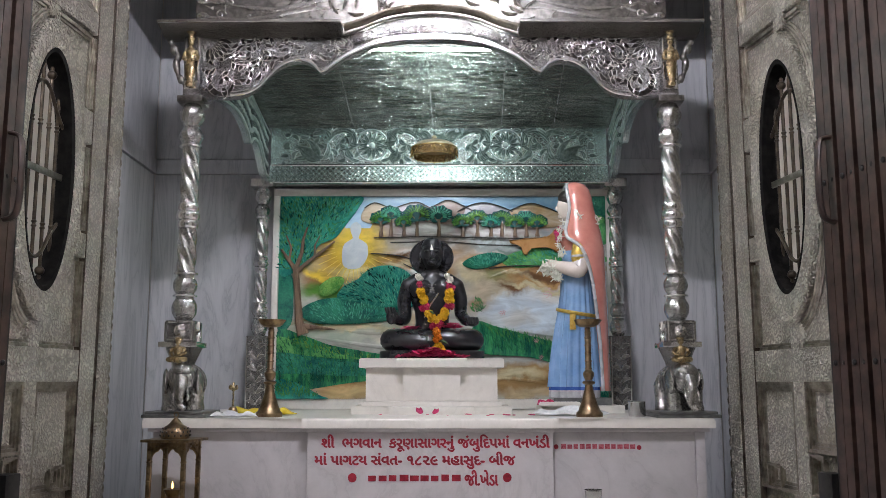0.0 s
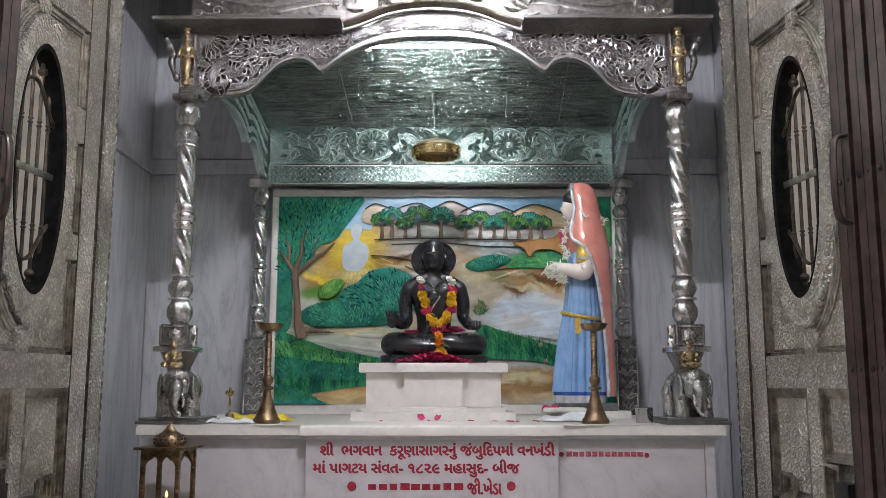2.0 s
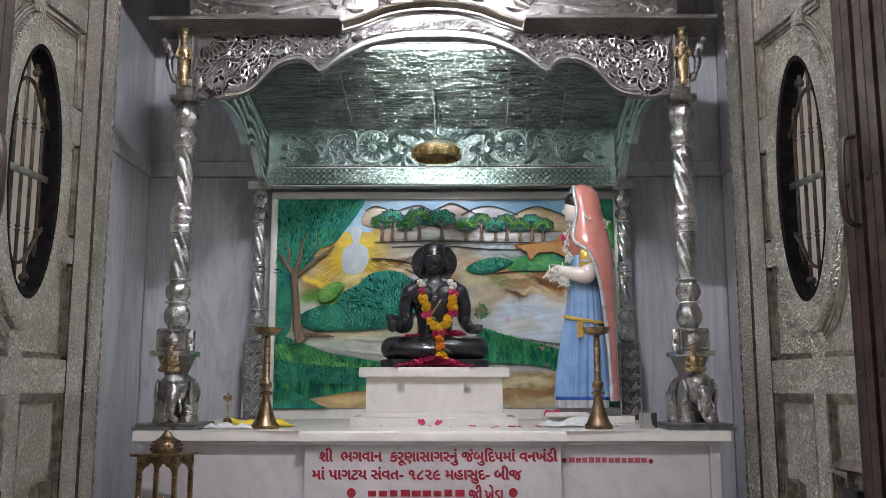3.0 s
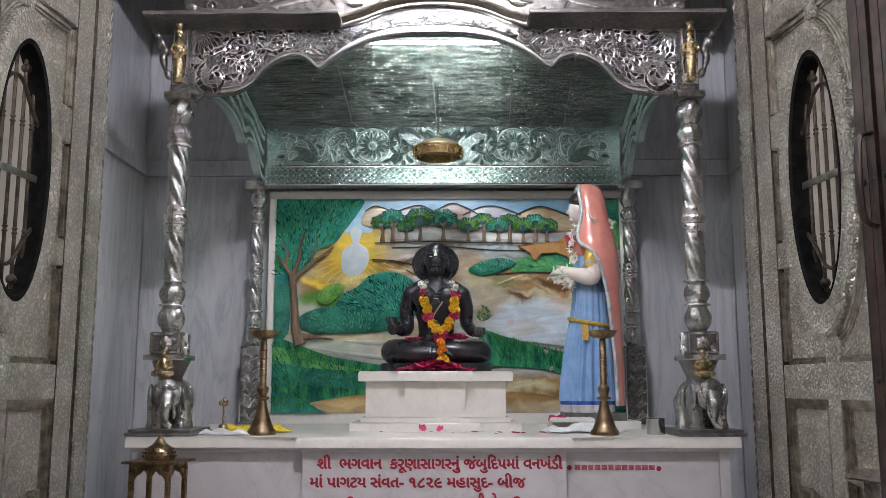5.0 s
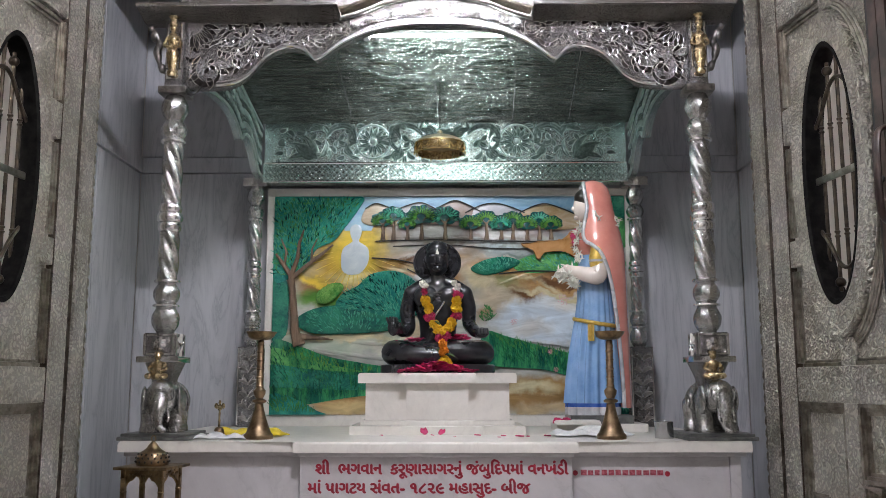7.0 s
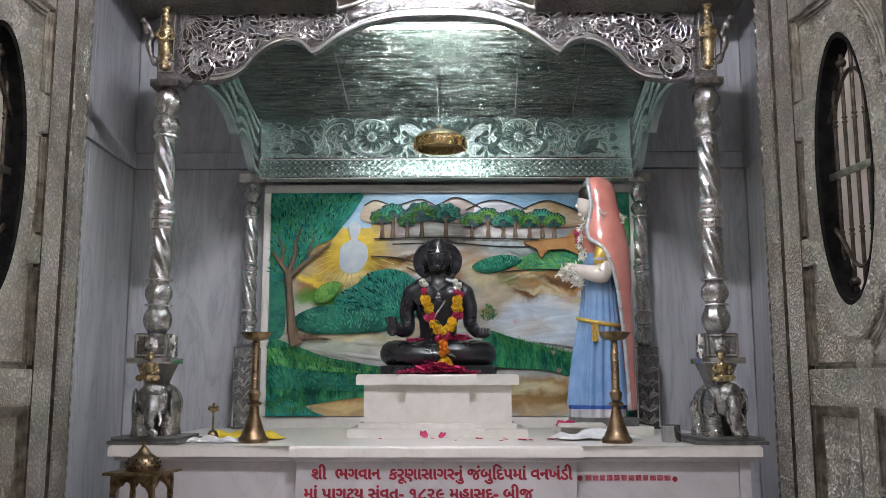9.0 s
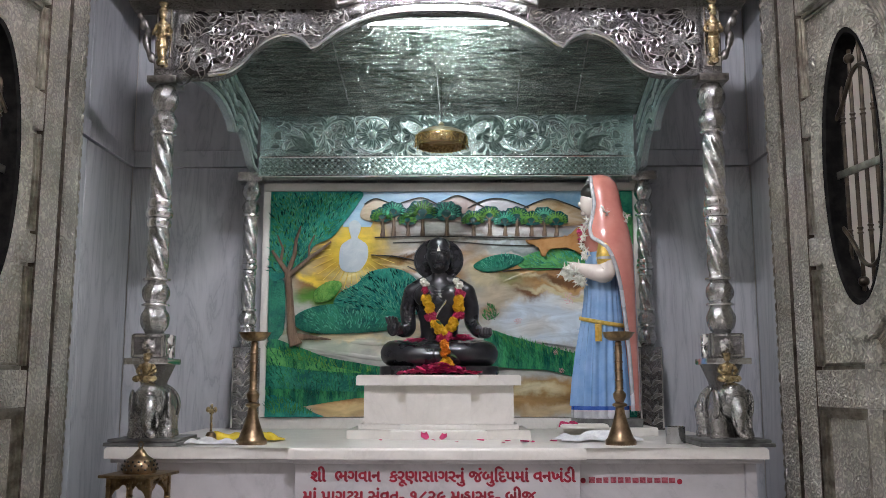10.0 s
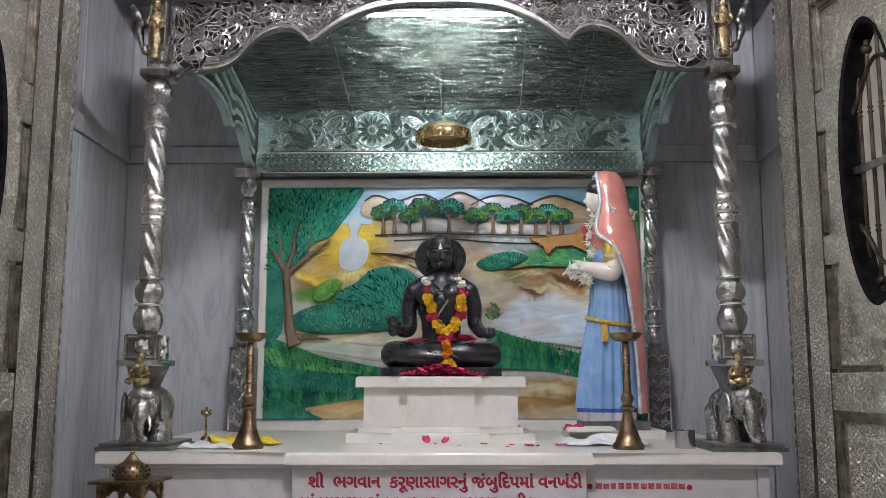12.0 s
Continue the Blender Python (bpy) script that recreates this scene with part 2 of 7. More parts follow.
def box(bm, x0, x1, y0, y1, z0, z1, bev=0.0, mi=0):
    r = bmesh.ops.create_cube(bm, size=1.0, matrix=Matrix.Translation(((x0 + x1) / 2, (y0 + y1) / 2, (z0 + z1) / 2)) @ Matrix.Diagonal((x1 - x0, y1 - y0, z1 - z0, 1)))
    vs = r["verts"]
    if bev:
        es = list({e for v in vs for e in v.link_edges})
        g = bmesh.ops.bevel(bm, geom=es, offset=bev, segments=2, affect="EDGES", profile=0.6)
        fs = g["faces"]
    if mi:
        for f in bm.faces:
            if all(v in vs for v in f.verts):
                f.material_index = mi
    return vs


def rings(bm, rows, close=True, caps=True, mi=0):
    """Skin rows of points (all of one length) into a sheet; close joins each row's ends."""
    vr = [[bm.verts.new(p) for p in row] for row in rows]
    n = len(vr[0])
    for a, b in zip(vr, vr[1:]):
        for i in range(n if close else n - 1):
            j = (i + 1) % n
            f = bm.faces.new((a[i], a[j], b[j], b[i]))
            f.material_index = mi
    if caps and close:
        for r in (vr[0], vr[-1]):
            f = bm.faces.new(r)
            f.material_index = mi
    return vr


def lathe(bm, profile, seg=24, at=(0, 0, 0), twist=0.0, lobes=0, depth=0.0, mi=0):
    """Turn (radius, z) pairs; lobes and depth carve flutes that wind by twist radians a metre."""
    rows = []
    for r, z in profile:
        row = []
        for i in range(seg):
            a = 2 * math.pi * i / seg
            k = 1 + (depth * math.cos(lobes * (a + twist * z)) if lobes else 0)
            row.append((at[0] + r * k * math.cos(a), at[1] + r * k * math.sin(a), at[2] + z))
        rows.append(row)
    rings(bm, rows, mi=mi)


def ball(bm, c, r, u=16, v=10, mi=0, m=None):
    """An ellipsoid at c with radii r."""
    rr = (r, r, r) if isinstance(r, (int, float)) else r
    rows = []
    for j in range(v + 1):
        t = math.pi * (0.03 + 0.94 * j / v)
        rows.append([Vector((rr[0] * math.sin(t) * math.cos(2 * math.pi * i / u), rr[1] * math.sin(t) * math.sin(2 * math.pi * i / u), rr[2] * math.cos(t))) for i in range(u)])
    rows = [[(m @ p if m else p) + Vector(c) for p in row] for row in rows]
    rings(bm, rows, mi=mi)


def tube(bm, pts, rad, seg=8, mi=0, flat=1.0, flat_axis=None):
    """A round rod along pts; rad one number or one for each point."""
    pts = [Vector(p) for p in pts]
    n = len(pts)
    rows = []
    up = Vector((0, 1, 0))
    for i, p in enumerate(pts):
        d = (pts[min(i + 1, n - 1)] - pts[max(i - 1, 0)]).normalized()
        s = d.cross(up)
        if s.length < 1e-3:
            s = d.cross(Vector((1, 0, 0)))
        s.normalize()
        w = d.cross(s).normalized()
        r = rad if isinstance(rad, (int, float)) else rad[i]
        rows.append([p + r * (math.cos(2 * math.pi * k / seg) * s + flat * math.sin(2 * math.pi * k / seg) * w) for k in range(seg)])
    rings(bm, rows, mi=mi)


def smooth_line(pts, steps=8, closed=False):
    """Catmull-Rom through 2D or 3D points."""
    out = []
    n = len(pts)
    ps = [Vector(p) for p in pts]
    for i in range(n if closed else n - 1):
        a, b, c, d = (ps[(i + k - 1) % n] if closed else ps[min(max(i + k - 1, 0), n - 1)] for k in range(4))
        for s in range(steps):
            t = s / steps
            out.append(0.5 * (2 * b + (c - a) * t + (2 * a - 5 * b + 4 * c - d) * t * t + (3 * b - a - 3 * c + d) * t ** 3))
    if not closed:
        out.append(ps[-1])
    return out


def slab_xz(bm, outline, y0, y1, mi=0, inset=0.0):
    """A plate with that outline in x and z, from y0 (front) to y1."""
    f = [bm.verts.new((x, y0, z)) for x, z in outline]
    b = [bm.verts.new((x, y1, z)) for x, z in outline]
    n = len(f)
    faces = [bm.faces.new(f), bm.faces.new(b[::-1])]
    for i in range(n):
        faces.append(bm.faces.new((f[i], b[i], b[(i + 1) % n], f[(i + 1) % n])))
    for q in faces:
        q.material_index = mi
    return faces[0]


def prism(bm, outline, z0, z1, bev=0.0):
    """A plate with that outline in x and y."""
    f = [bm.verts.new((x, y, z1)) for x, y in outline]
    b = [bm.verts.new((x, y, z0)) for x, y in outline]
    n = len(f)
    bm.faces.new(f)
    bm.faces.new(b[::-1])
    es = []
    for i in range(n):
        bm.faces.new((f[i], b[i], b[(i + 1) % n], f[(i + 1) % n]))
    if bev:
        es = [e for e in bm.edges if e.verts[0] in f and e.verts[1] in f]
        bmesh.ops.bevel(bm, geom=es, offset=bev, segments=3, affect="EDGES", profile=0.5)


def spiral(cx, cz, r, start, turns, y, n=34, sign=1):
    """Points of a scroll that winds in to its eye."""
    out = []
    for i in range(n):
        k = i / (n - 1)
        a = start + sign * turns * 2 * math.pi * k
        q = r * (1 - 0.86 * k)
        out.append((cx + q * math.cos(a), y, cz + q * math.sin(a)))
    return out


def leaf_blade(bm, x, z, ang, length, width, y, lift):
    """A pointed raised leaf lying on an upright panel."""
    rows = []
    d, s = Vector((math.cos(ang), 0, math.sin(ang))), Vector((-math.sin(ang), 0, math.cos(ang)))
    for k in (0.0, 0.2, 0.45, 0.7, 0.9, 1.0):
        w = width * math.sin(math.pi * min(1, k * 0.9 + 0.08)) * (1 - 0.5 * k)
        c = Vector((x, y, z)) + d * length * k + s * (0.18 * length * math.sin(k * 2.2))
        rows.append([c - s * w, c - s * 0.4 * w + Vector((0, -lift, 0)), c + s * 0.4 * w + Vector((0, -lift * 0.6, 0)), c + s * w])
    rings(bm, rows, close=False, caps=False)


def comma_leaf(leaves, rims, sg, ox, x, z, heading, length, width, curl, y, lift, rim=0.0016, n=14):
    """A curling leaf: a raised blade that winds by curl from root to tip, bright wire along both edges."""
    px, pz, a = x, z, heading
    lo, hi, rows = [], [], []
    for i in range(n + 1):
        k = i / n
        w = width * math.sin(math.pi * min(1.0, 0.06 + 0.94 * k ** 0.75)) * (1.0 - 0.25 * k) + 0.0006
        dx, dz = -math.sin(a) * w, math.cos(a) * w
        P = lambda u, v, h: Vector((ox + sg * u, y - h, v))
        rows.append([P(px - dx, pz - dz, 0), P(px - 0.5 * dx, pz - 0.5 * dz, lift * 0.8), P(px, pz, lift * 0.45), P(px + 0.5 * dx, pz + 0.5 * dz, lift), P(px + dx, pz + dz, 0)])
        lo.append(P(px - dx, pz - dz, rim * 0.6))
        hi.append(P(px + dx, pz + dz, rim * 0.6))
        a += curl / n * (0.6 + 0.8 * k)
        px += math.cos(a) * length / n
        pz += math.sin(a) * length / n
    rings(leaves, rows, close=False, caps=False)
    tube(rims, lo, rim, 5)
    tube(rims, hi, rim, 5)


# ---- structure: sanctum and hall ----
WALL_X0, WALL_X1, BACK_Y, CEIL_Z = -1.52, 1.56, 1.12, 3.80
SLAB_Z = 1.08
CX = 0.028          # middle of the shrine's front
CB = 0.055          # middle of its back


def wall(name, x0, x1, y0, y1, z0, z1, mat, label):
    bm = bmesh.new()
    box(bm, x0, x1, y0, y1, z0, z1)
    return solid(name, bm, mat, label, "wall", kind="structure", smooth=None)


bm = bmesh.new(); box(bm, -4.2, 4.2, -7.2, 1.6, -0.15, 0.0)
solid("floor", bm, FLOOR_STONE, "polished pale marble floor of the hall", "floor", kind="structure")
bm = bmesh.new(); box(bm, -4.2, 4.2, -7.2, 1.6, CEIL_Z, CEIL_Z + 0.15)
solid("ceiling", bm, PLASTER_DARKENED, "unseen plaster ceiling above hall and shrine, darkened for reflections in the metal", "ceiling", kind="structure")
wall_north = wall("wall_north", WALL_X0 - 0.15, WALL_X1 + 0.15, BACK_Y + 0.02, BACK_Y + 0.2, 0, CEIL_Z, PLASTER, "back wall of the sanctum clad in grey veined marble")
wall_west = wall("wall_west", WALL_X0 - 0.2, WALL_X0 - 0.02, -0.02, BACK_Y + 0.02, 0, CEIL_Z, PLASTER, "side wall of the sanctum clad in grey veined marble")
wall_east = wall("wall_east", WALL_X1 + 0.02, WALL_X1 + 0.2, -0.02, BACK_Y + 0.02, 0, CEIL_Z, PLASTER, "side wall of the sanctum clad in grey veined marble, in shade")
wall("wall_south_west", -2.1, -1.30, -0.12, -0.021, 0, CEIL_Z, PLASTER, "cream plaster wall beside the sanctum door")
wall("wall_south_east", 1.31, 2.1, -0.12, -0.021, 0, CEIL_Z, PLASTER, "cream plaster wall beside the sanctum door")
wall("lintel", -1.299, 1.309, -0.12, -0.021, 3.2, CEIL_Z, PLASTER, "cream plaster lintel over the sanctum door")
wall("hall_wall_west", -2.0, -1.85, -7.0, -0.121, 0, CEIL_Z, PLASTER, "cream plaster side wall of the hall")
wall("hall_wall_east", 1.85, 2.0, -7.0, -0.121, 0, CEIL_Z, PLASTER, "cream plaster side wall of the hall")
# out of view, added as a dark surround for the metal's reflections
wall("hall_wall_south", -2.2, 2.2, -7.2, -7.01, 0, CEIL_Z, PLASTER_DARKENED, "unseen far wall of the hall, darkened for reflections in the metal")


def cladding(parent, axis, a0, a1, face, cols, courses, inward):
    """Marble slabs with open joints on a wall: axis x or y, at the plane face."""
    gap = 0.0025
    zs = courses
    for i in range(cols):
        p0, p1 = a0 + (a1 - a0) * i / cols + gap, a0 + (a1 - a0) * (i + 1) / cols - gap
        for z0, z1, proud in zs:
            bm = bmesh.new()
            t = 0.02 + proud
            if axis == "x":
                box(bm, p0, p1, face - inward * proud, face + inward * 0.02, z0 + gap, z1 - gap, 0.002) if inward > 0 else box(bm, p0, p1, face - 0.02, face + proud, z0 + gap, z1 - gap, 0.002)
            else:
                lo, hi = (face - 0.02, face + proud) if inward < 0 else (face - proud, face + 0.02)
                box(bm, lo, hi, p0, p1, z0 + gap, z1 - gap, 0.002)
            part("marble_slab", bm, MARBLE_WALL, parent, smooth=None)


COURSES = [(0.0, 2.36, 0), (2.36, 2.445, 0.012), (2.445, 3.8, 0)]
cladding(wall_north, "x", WALL_X0, WALL_X1, BACK_Y, 5, COURSES, 1)
cladding(wall_west, "y", 0.0, BACK_Y, WALL_X0, 2, COURSES, -1)
cladding(wall_east, "y", 0.0, BACK_Y, WALL_X1, 2, COURSES, 1)

# ---- lamps of the hall ----
def tube_light(name, label, x, y, z, length, mat, rad=0.014, shield_strip=WHITE_CLOTH, half=0.02, rz=0.0):
    root = thing(name, label, "tube light", (x, y, z), rz=rz)
    bm = bmesh.new(); tube(bm, [(-length / 2, 0, 0), (length / 2, 0, 0)], rad, 14)
    part("tube", bm, mat, root, "glowing white glass tube")
    bm = bmesh.new(); box(bm, -length / 2 - 0.03, length / 2 + 0.03, -half, half, rad + 0.008, rad + 0.026, 0.004)
    part("shield_strip", bm, shield_strip, root, "plain strip that shields what lies above the tube")
    for s in (-1, 1):
        bm = bmesh.new(); box(bm, s * (length / 2 + 0.012) - 0.012, s * (length / 2 + 0.012) + 0.012, -0.015, 0.015, -0.018, rad + 0.006, 0.003)
        part("holder", bm, WHITE_CLOTH, root)
    return root


tube_light("tube_light", "white fluorescent tube light under the hall ceiling", CX, -1.70, 3.42, 0.48, TUBE_HALL)
# its black strip is added to keep the glow off the foil above
tube_light("tube_light", "white fluorescent tube light behind the shrine's arch", CX + 0.01, 0.13, 2.706, 0.57, TUBE_ALTAR, 0.006, SHADE_BLACK, 0.02)
# unseen pair, added to brighten the doors and the wall behind their ovals
for x in (-1.80, 1.80):
    tube_light("side_fill_light", "unseen tube light added on the hall wall to brighten the doors", x, -1.75, 2.75, 1.0, FILL_SIDE, rz=90)
bm = bmesh.new(); box(bm, CX - 0.02, CX + 0.02, -1.72, -1.68, 3.458, 3.80)
solid("lamp_rod", bm, WHITE_CLOTH, "white rod hanging a tube light from the ceiling", "lamp rod")

# ---- altar ----
altar = thing("altar", "white marble altar with red hand-painted lettering", "altar", (0, 0, 0))
SL0, SL1, TX0, TX1 = -1.105, 1.155, -0.452, 0.516
bm = bmesh.new()
prism(bm, [(SL0, BACK_Y - 0.02), (SL0, -0.14), (TX0 - 0.02, -0.14), (TX0 - 0.02, -0.165), (TX1 + 0.02, -0.165), (TX1 + 0.02, -0.14), (SL1, -0.14), (SL1, BACK_Y - 0.02)], SLAB_Z - 0.038, SLAB_Z, 0.011)
part("top_slab", bm, MARBLE_WHITE, altar, "worn white marble top slab with rounded edge")
bm = bmesh.new()
for x0, x1, y0 in ((SL0 + 0.016, TX0 - 0.006, -0.122), (TX0 - 0.005, TX1 + 0.005, -0.150), (TX1 + 0.006, SL1 - 0.016, -0.122)):
    box(bm, x0, x1, y0, 0.2, SLAB_Z - 0.054, SLAB_Z - 0.0385, 0.005)
part("under_moulding", bm, MARBLE_PANEL, altar, "narrow moulding under the slab")
bm = bmesh.new(); box(bm, SL0 + 0.035, TX0, -0.105, 0.3, 0, SLAB_Z - 0.0545, 0.003)
part("front_panel", bm, MARBLE_PANEL, altar)
bm = bmesh.new(); box(bm, TX0 + 0.001, TX1 - 0.001, -0.135, 0.3, 0, SLAB_Z - 0.0545, 0.003)
part("inscription_panel", bm, MARBLE_PANEL, altar, "pale marble panel with red lettering")
bm = bmesh.new(); box(bm, TX1, SL1 - 0.075, -0.105, 0.3, 0, SLAB_Z - 0.0545, 0.003)
part("front_panel", bm, MARBLE_PANEL, altar)
bm = bmesh.new(); box(bm, SL1 - 0.073, SL1 - 0.035, -0.11, 0.3, 0, SLAB_Z - 0.0545, 0.003)
part("corner_strip", bm, MARBLE_PANEL, altar)
bm = bmesh.new(); box(bm, SL0 + 0.04, SL1 - 0.04, 0.301, BACK_Y - 0.01, 0, SLAB_Z - 0.0385, 0)
part("core", bm, MARBLE_PANEL, altar)
bm = bmesh.new(); box(bm, SL0 - 0.02, SL1 + 0.02, -0.62, -0.14, 0, 0.755, 0.006)
solid("step", bm, MARBLE_WHITE, "white marble step in front of the altar", "step", kind="structure")

# ---- pillars ----
def band(r, z, h):
    """A rounded ring profile."""
    return [(r * 0.86, z - h / 2), (r * 0.97, z - h * 0.3), (r, z), (r * 0.97, z + h * 0.3), (r * 0.86, z + h / 2)]


def bulb(r, z0, z1, n=9):
    out = []
    for i in range(n):
        k = i / (n - 1)
        out.append((r * (0.62 + 0.38 * math.sin(math.pi * k)), z0 + (z1 - z0) * k))
    return out


def pillar(x, y, s, dz, label, group):
    """Turned and twisted silver pillar; heights in metres above its cube, s scales the girth."""
    root = thing("pillar", label, "pillar", (x, y, 0), group)
    z = dz
    bm = bmesh.new(); lathe(bm, bulb(0.050 * s, z[0], z[1]), 32, lobes=10, depth=0.06, twist=6)
    part("lower_bulb", bm, SILVER_FINE, root)
    bm = bmesh.new(); lathe(bm, bulb(0.048 * s, z[1] + 0.004, z[2]), 32, lobes=10, depth=0.06, twist=-6)
    part("lower_bulb", bm, SILVER_FINE, root)
    bm = bmesh.new(); lathe(bm, band(0.050 * s, z[1] + 0.002, 0.012) + [], 28)
    part("ring", bm, SILVER_PLAIN, root)
    bm = bmesh.new(); lathe(bm, band(0.050 * s, z[2] + 0.006, 0.014), 28)
    part("ring", bm, SILVER_PLAIN, root)

    def shaft(a, b, tw):
        bm = bmesh.new()
        n = 46
        lathe(bm, [((0.0345 + 0.003 * math.sin(math.pi * k / n)) * s, a + (b - a) * k / n) for k in range(n + 1)], 48, lobes=5, depth=0.10, twist=tw * 1.3)
        part("twisted_shaft", bm, SILVER_FINE, root)
    shaft(z[2] + 0.012, z[3], 11)
    h = (z[4] - z[3]) / 3
    for i in range(3):
        bm = bmesh.new(); lathe(bm, band((0.044, 0.049, 0.044)[i] * s, z[3] + h * (i + 0.5), h * 0.96), 28)
        part("ring", bm, SILVER_PLAIN, root)
    shaft(z[4], z[5], 11)
    bm = bmesh.new(); lathe(bm, band(0.047 * s, z[5] + 0.006, 0.014), 28)
    part("ring", bm, SILVER_PLAIN, root)
    bm = bmesh.new(); lathe(bm, bulb(0.048 * s, z[5] + 0.012, z[6]), 32, lobes=10, depth=0.06, twist=6)
    part("upper_bulb", bm, SILVER_FINE, root)
    bm = bmesh.new(); lathe(bm, bulb(0.050 * s, z[6], z[7]), 32, lobes=10, depth=0.06, twist=-6)
    part("upper_bulb", bm, SILVER_FINE, root)
    return root


FRONT_Z = (1.474, 1.575, 1.664, 1.862, 1.972, 2.212, 2.305, 2.405)
for x, tag in ((CX - 1.026, "west"), (CX + 1.026, "east")):
    root = pillar(x, 0, 1.0, FRONT_Z, "turned silver pillar with twisted shaft on a cube base", "front pillars of the shrine")
    bm = bmesh.new(); box(bm, -0.058, 0.058, -0.058, 0.058, 1.385, 1.472, 0.004)
    part("cube_block", bm, SILVER, root, "embossed silver cube")
    bm = bmesh.new()
    for k in range(4):
        for a in range(8):
            t = a * math.pi / 4
            c, sn = math.cos(k * math.pi / 2), math.sin(k * math.pi / 2)
            rows = []
            for q, w in ((0.005, 0.003), (0.022, 0.0095), (0.042, 0.001)):
                px, pz = q * math.cos(t), q * math.sin(t)
                wx, wz = -w * math.sin(t), w * math.cos(t)
                rows.append([Vector((px + wx, -0.0585, 1.428 + pz + wz)), Vector((px, -0.068, 1.428 + pz)), Vector((px - wx, -0.0585, 1.428 + pz - wz))])
            rows = [[Vector((v.x * c - v.y * sn, v.x * sn + v.y * c, v.z)) for v in r] for r in rows]
            rings(bm, rows, close=False, caps=False)
    part("rosette", bm, SILVER_PLAIN, root)
    bm = bmesh.new()
    for sx in (-1, 1):
        box(bm, sx * 0.052 - 0.004, sx * 0.052 + 0.004, -0.063, -0.0585, 1.389, 1.468, 0.0015)
        box(bm, -0.0475, 0.0475, -0.063, -0.0585, 1.4285 + sx * 0.0355 - 0.004, 1.4285 + sx * 0.0355 + 0.004, 0.0015)
        box(bm, sx * 0.0585 if sx > 0 else -0.063, 0.063 if sx > 0 else -0.0585, -0.054, -0.046, 1.389, 1.468, 0.0015)
        box(bm, sx * 0.0585 if sx > 0 else -0.063, 0.063 if sx > 0 else -0.0585, 0.046, 0.054, 1.389, 1.468, 0.0015)
    part("cube_fillet", bm, SILVER_PLAIN, root)
    bm = bmesh.new()
    box(bm, -0.079, 0.079, -0.079, 0.079, 1.362, 1.3845, 0.005)
    part("plate", bm, SILVER_PLAIN, root)
    bm = bmesh.new()
    lathe(bm, [(0.062, 1.095), (0.06, 1.16), (0.045, 1.24), (0.05, 1.30), (0.07, 1.345), (0.078, 1.3615)], 8)
    part("flared_foot", bm, SILVER, root, at=pose(0, 0.02, 0))
    bm = bmesh.new()
    box(bm, -0.055, 0.055, -0.055, 0.055, 2.405, 2.432, 0.004)
    part("capital", bm, SILVER_DARK, root)
    bm = bmesh.new()
    box(bm, -0.036, 0.036, -0.036, 0.036, 2.4325, 2.70, 0.003)
    part("post_top", bm, SILVER, root)
    bm = bmesh.new()
    box(bm, -0.030, 0.030, -0.044, -0.0365, 2.46, 2.50, 0.002)
    box(bm, -0.030, -0.022, -0.044, -0.0365, 2.505, 2.69, 0.002)
    box(bm, 0.022, 0.030, -0.044, -0.0365, 2.505, 2.69, 0.002)
    part("fillet", bm, SILVER_PLAIN, root)

BACK_PILLAR = (1.463, 1.555, 1.63, 1.80, 1.885, 2.085, 2.165, 2.255)
for x in (CB - 0.945, CB + 0.945):
    root = pillar(x, 1.0, 0.86, BACK_PILLAR, "slim turned silver pillar beside the painted relief", "back pillars of the shrine")
    bm = bmesh.new(); box(bm, -0.056, 0.056, -0.05, 0.05, 1.082, 1.461, 0.004)
    part("pedestal", bm, SILVER, root, "tall embossed silver pedestal")
    bm = bmesh.new()
    dark = bmesh.new()
    for k in range(6):
        z0 = 1.105 + k * 0.058
        for sd in (-1, 1):
            comma_leaf(dark, bm, sd, 0, 0.004, z0, 1.1, 0.062, 0.0095, -1.9, -0.0505, 0.003, 0.0016)
            comma_leaf(dark, bm, sd, 0, 0.006, z0 + 0.02, 0.2, 0.040, 0.0065, 1.8, -0.0505, 0.003, 0.0014)
    tagged(part("leaf_relief", dark, SILVER_DARK, root), kind="stuff")
    box(bm, -0.054, -0.046, -0.055, -0.0505, 1.09, 1.455, 0.001)
    box(bm, 0.046, 0.054, -0.055, -0.0505, 1.09, 1.455, 0.001)
    part("vine_relief", bm, SILVER_PLAIN, root)
    bm = bmesh.new(); box(bm, -0.06, 0.06, -0.05, 0.05, 2.2555, 2.30, 0.004)
    part("capital", bm, SILVER_PLAIN, root)

# ---- canopy ----
canopy = thing("canopy", "silver repousse canopy with cusped arch and scrolls", "canopy", (0, 0, 0))
PANEL_X = 0.988
half = [(0.0, 2.688), (0.10, 2.686), (0.21, 2.672), (0.30, 2.645), (0.39, 2.60), (0.468, 2.542)]
lobe = smooth_line([(0.468, 2.542), (0.50, 2.572), (0.55, 2.592), (0.61, 2.588), (0.665, 2.562), (0.71, 2.52), (0.75, 2.474), (0.80, 2.442), (0.86, 2.432)], 5)
right = [tuple(p) for p in smooth_line(half, 5)][:-1] + [tuple(p) for p in lobe] + [(PANEL_X, 2.432)]
crown = [(0.0, 2.80), (0.1, 2.793), (0.2, 2.772), (0.29, 2.735), (0.375, 2.708)]
top_r = [tuple(p) for p in smooth_line(crown, 5)]
outline = [(CX + x, z) for x, z in right] + [(CX + PANEL_X, 2.708)] + [(CX + x, z) for x, z in reversed(top_r)] + [(CX - x, z) for x, z in top_r[1:]] + [(CX - PANEL_X, 2.708)] + [(CX - x, z) for x, z in reversed(right[1:])]
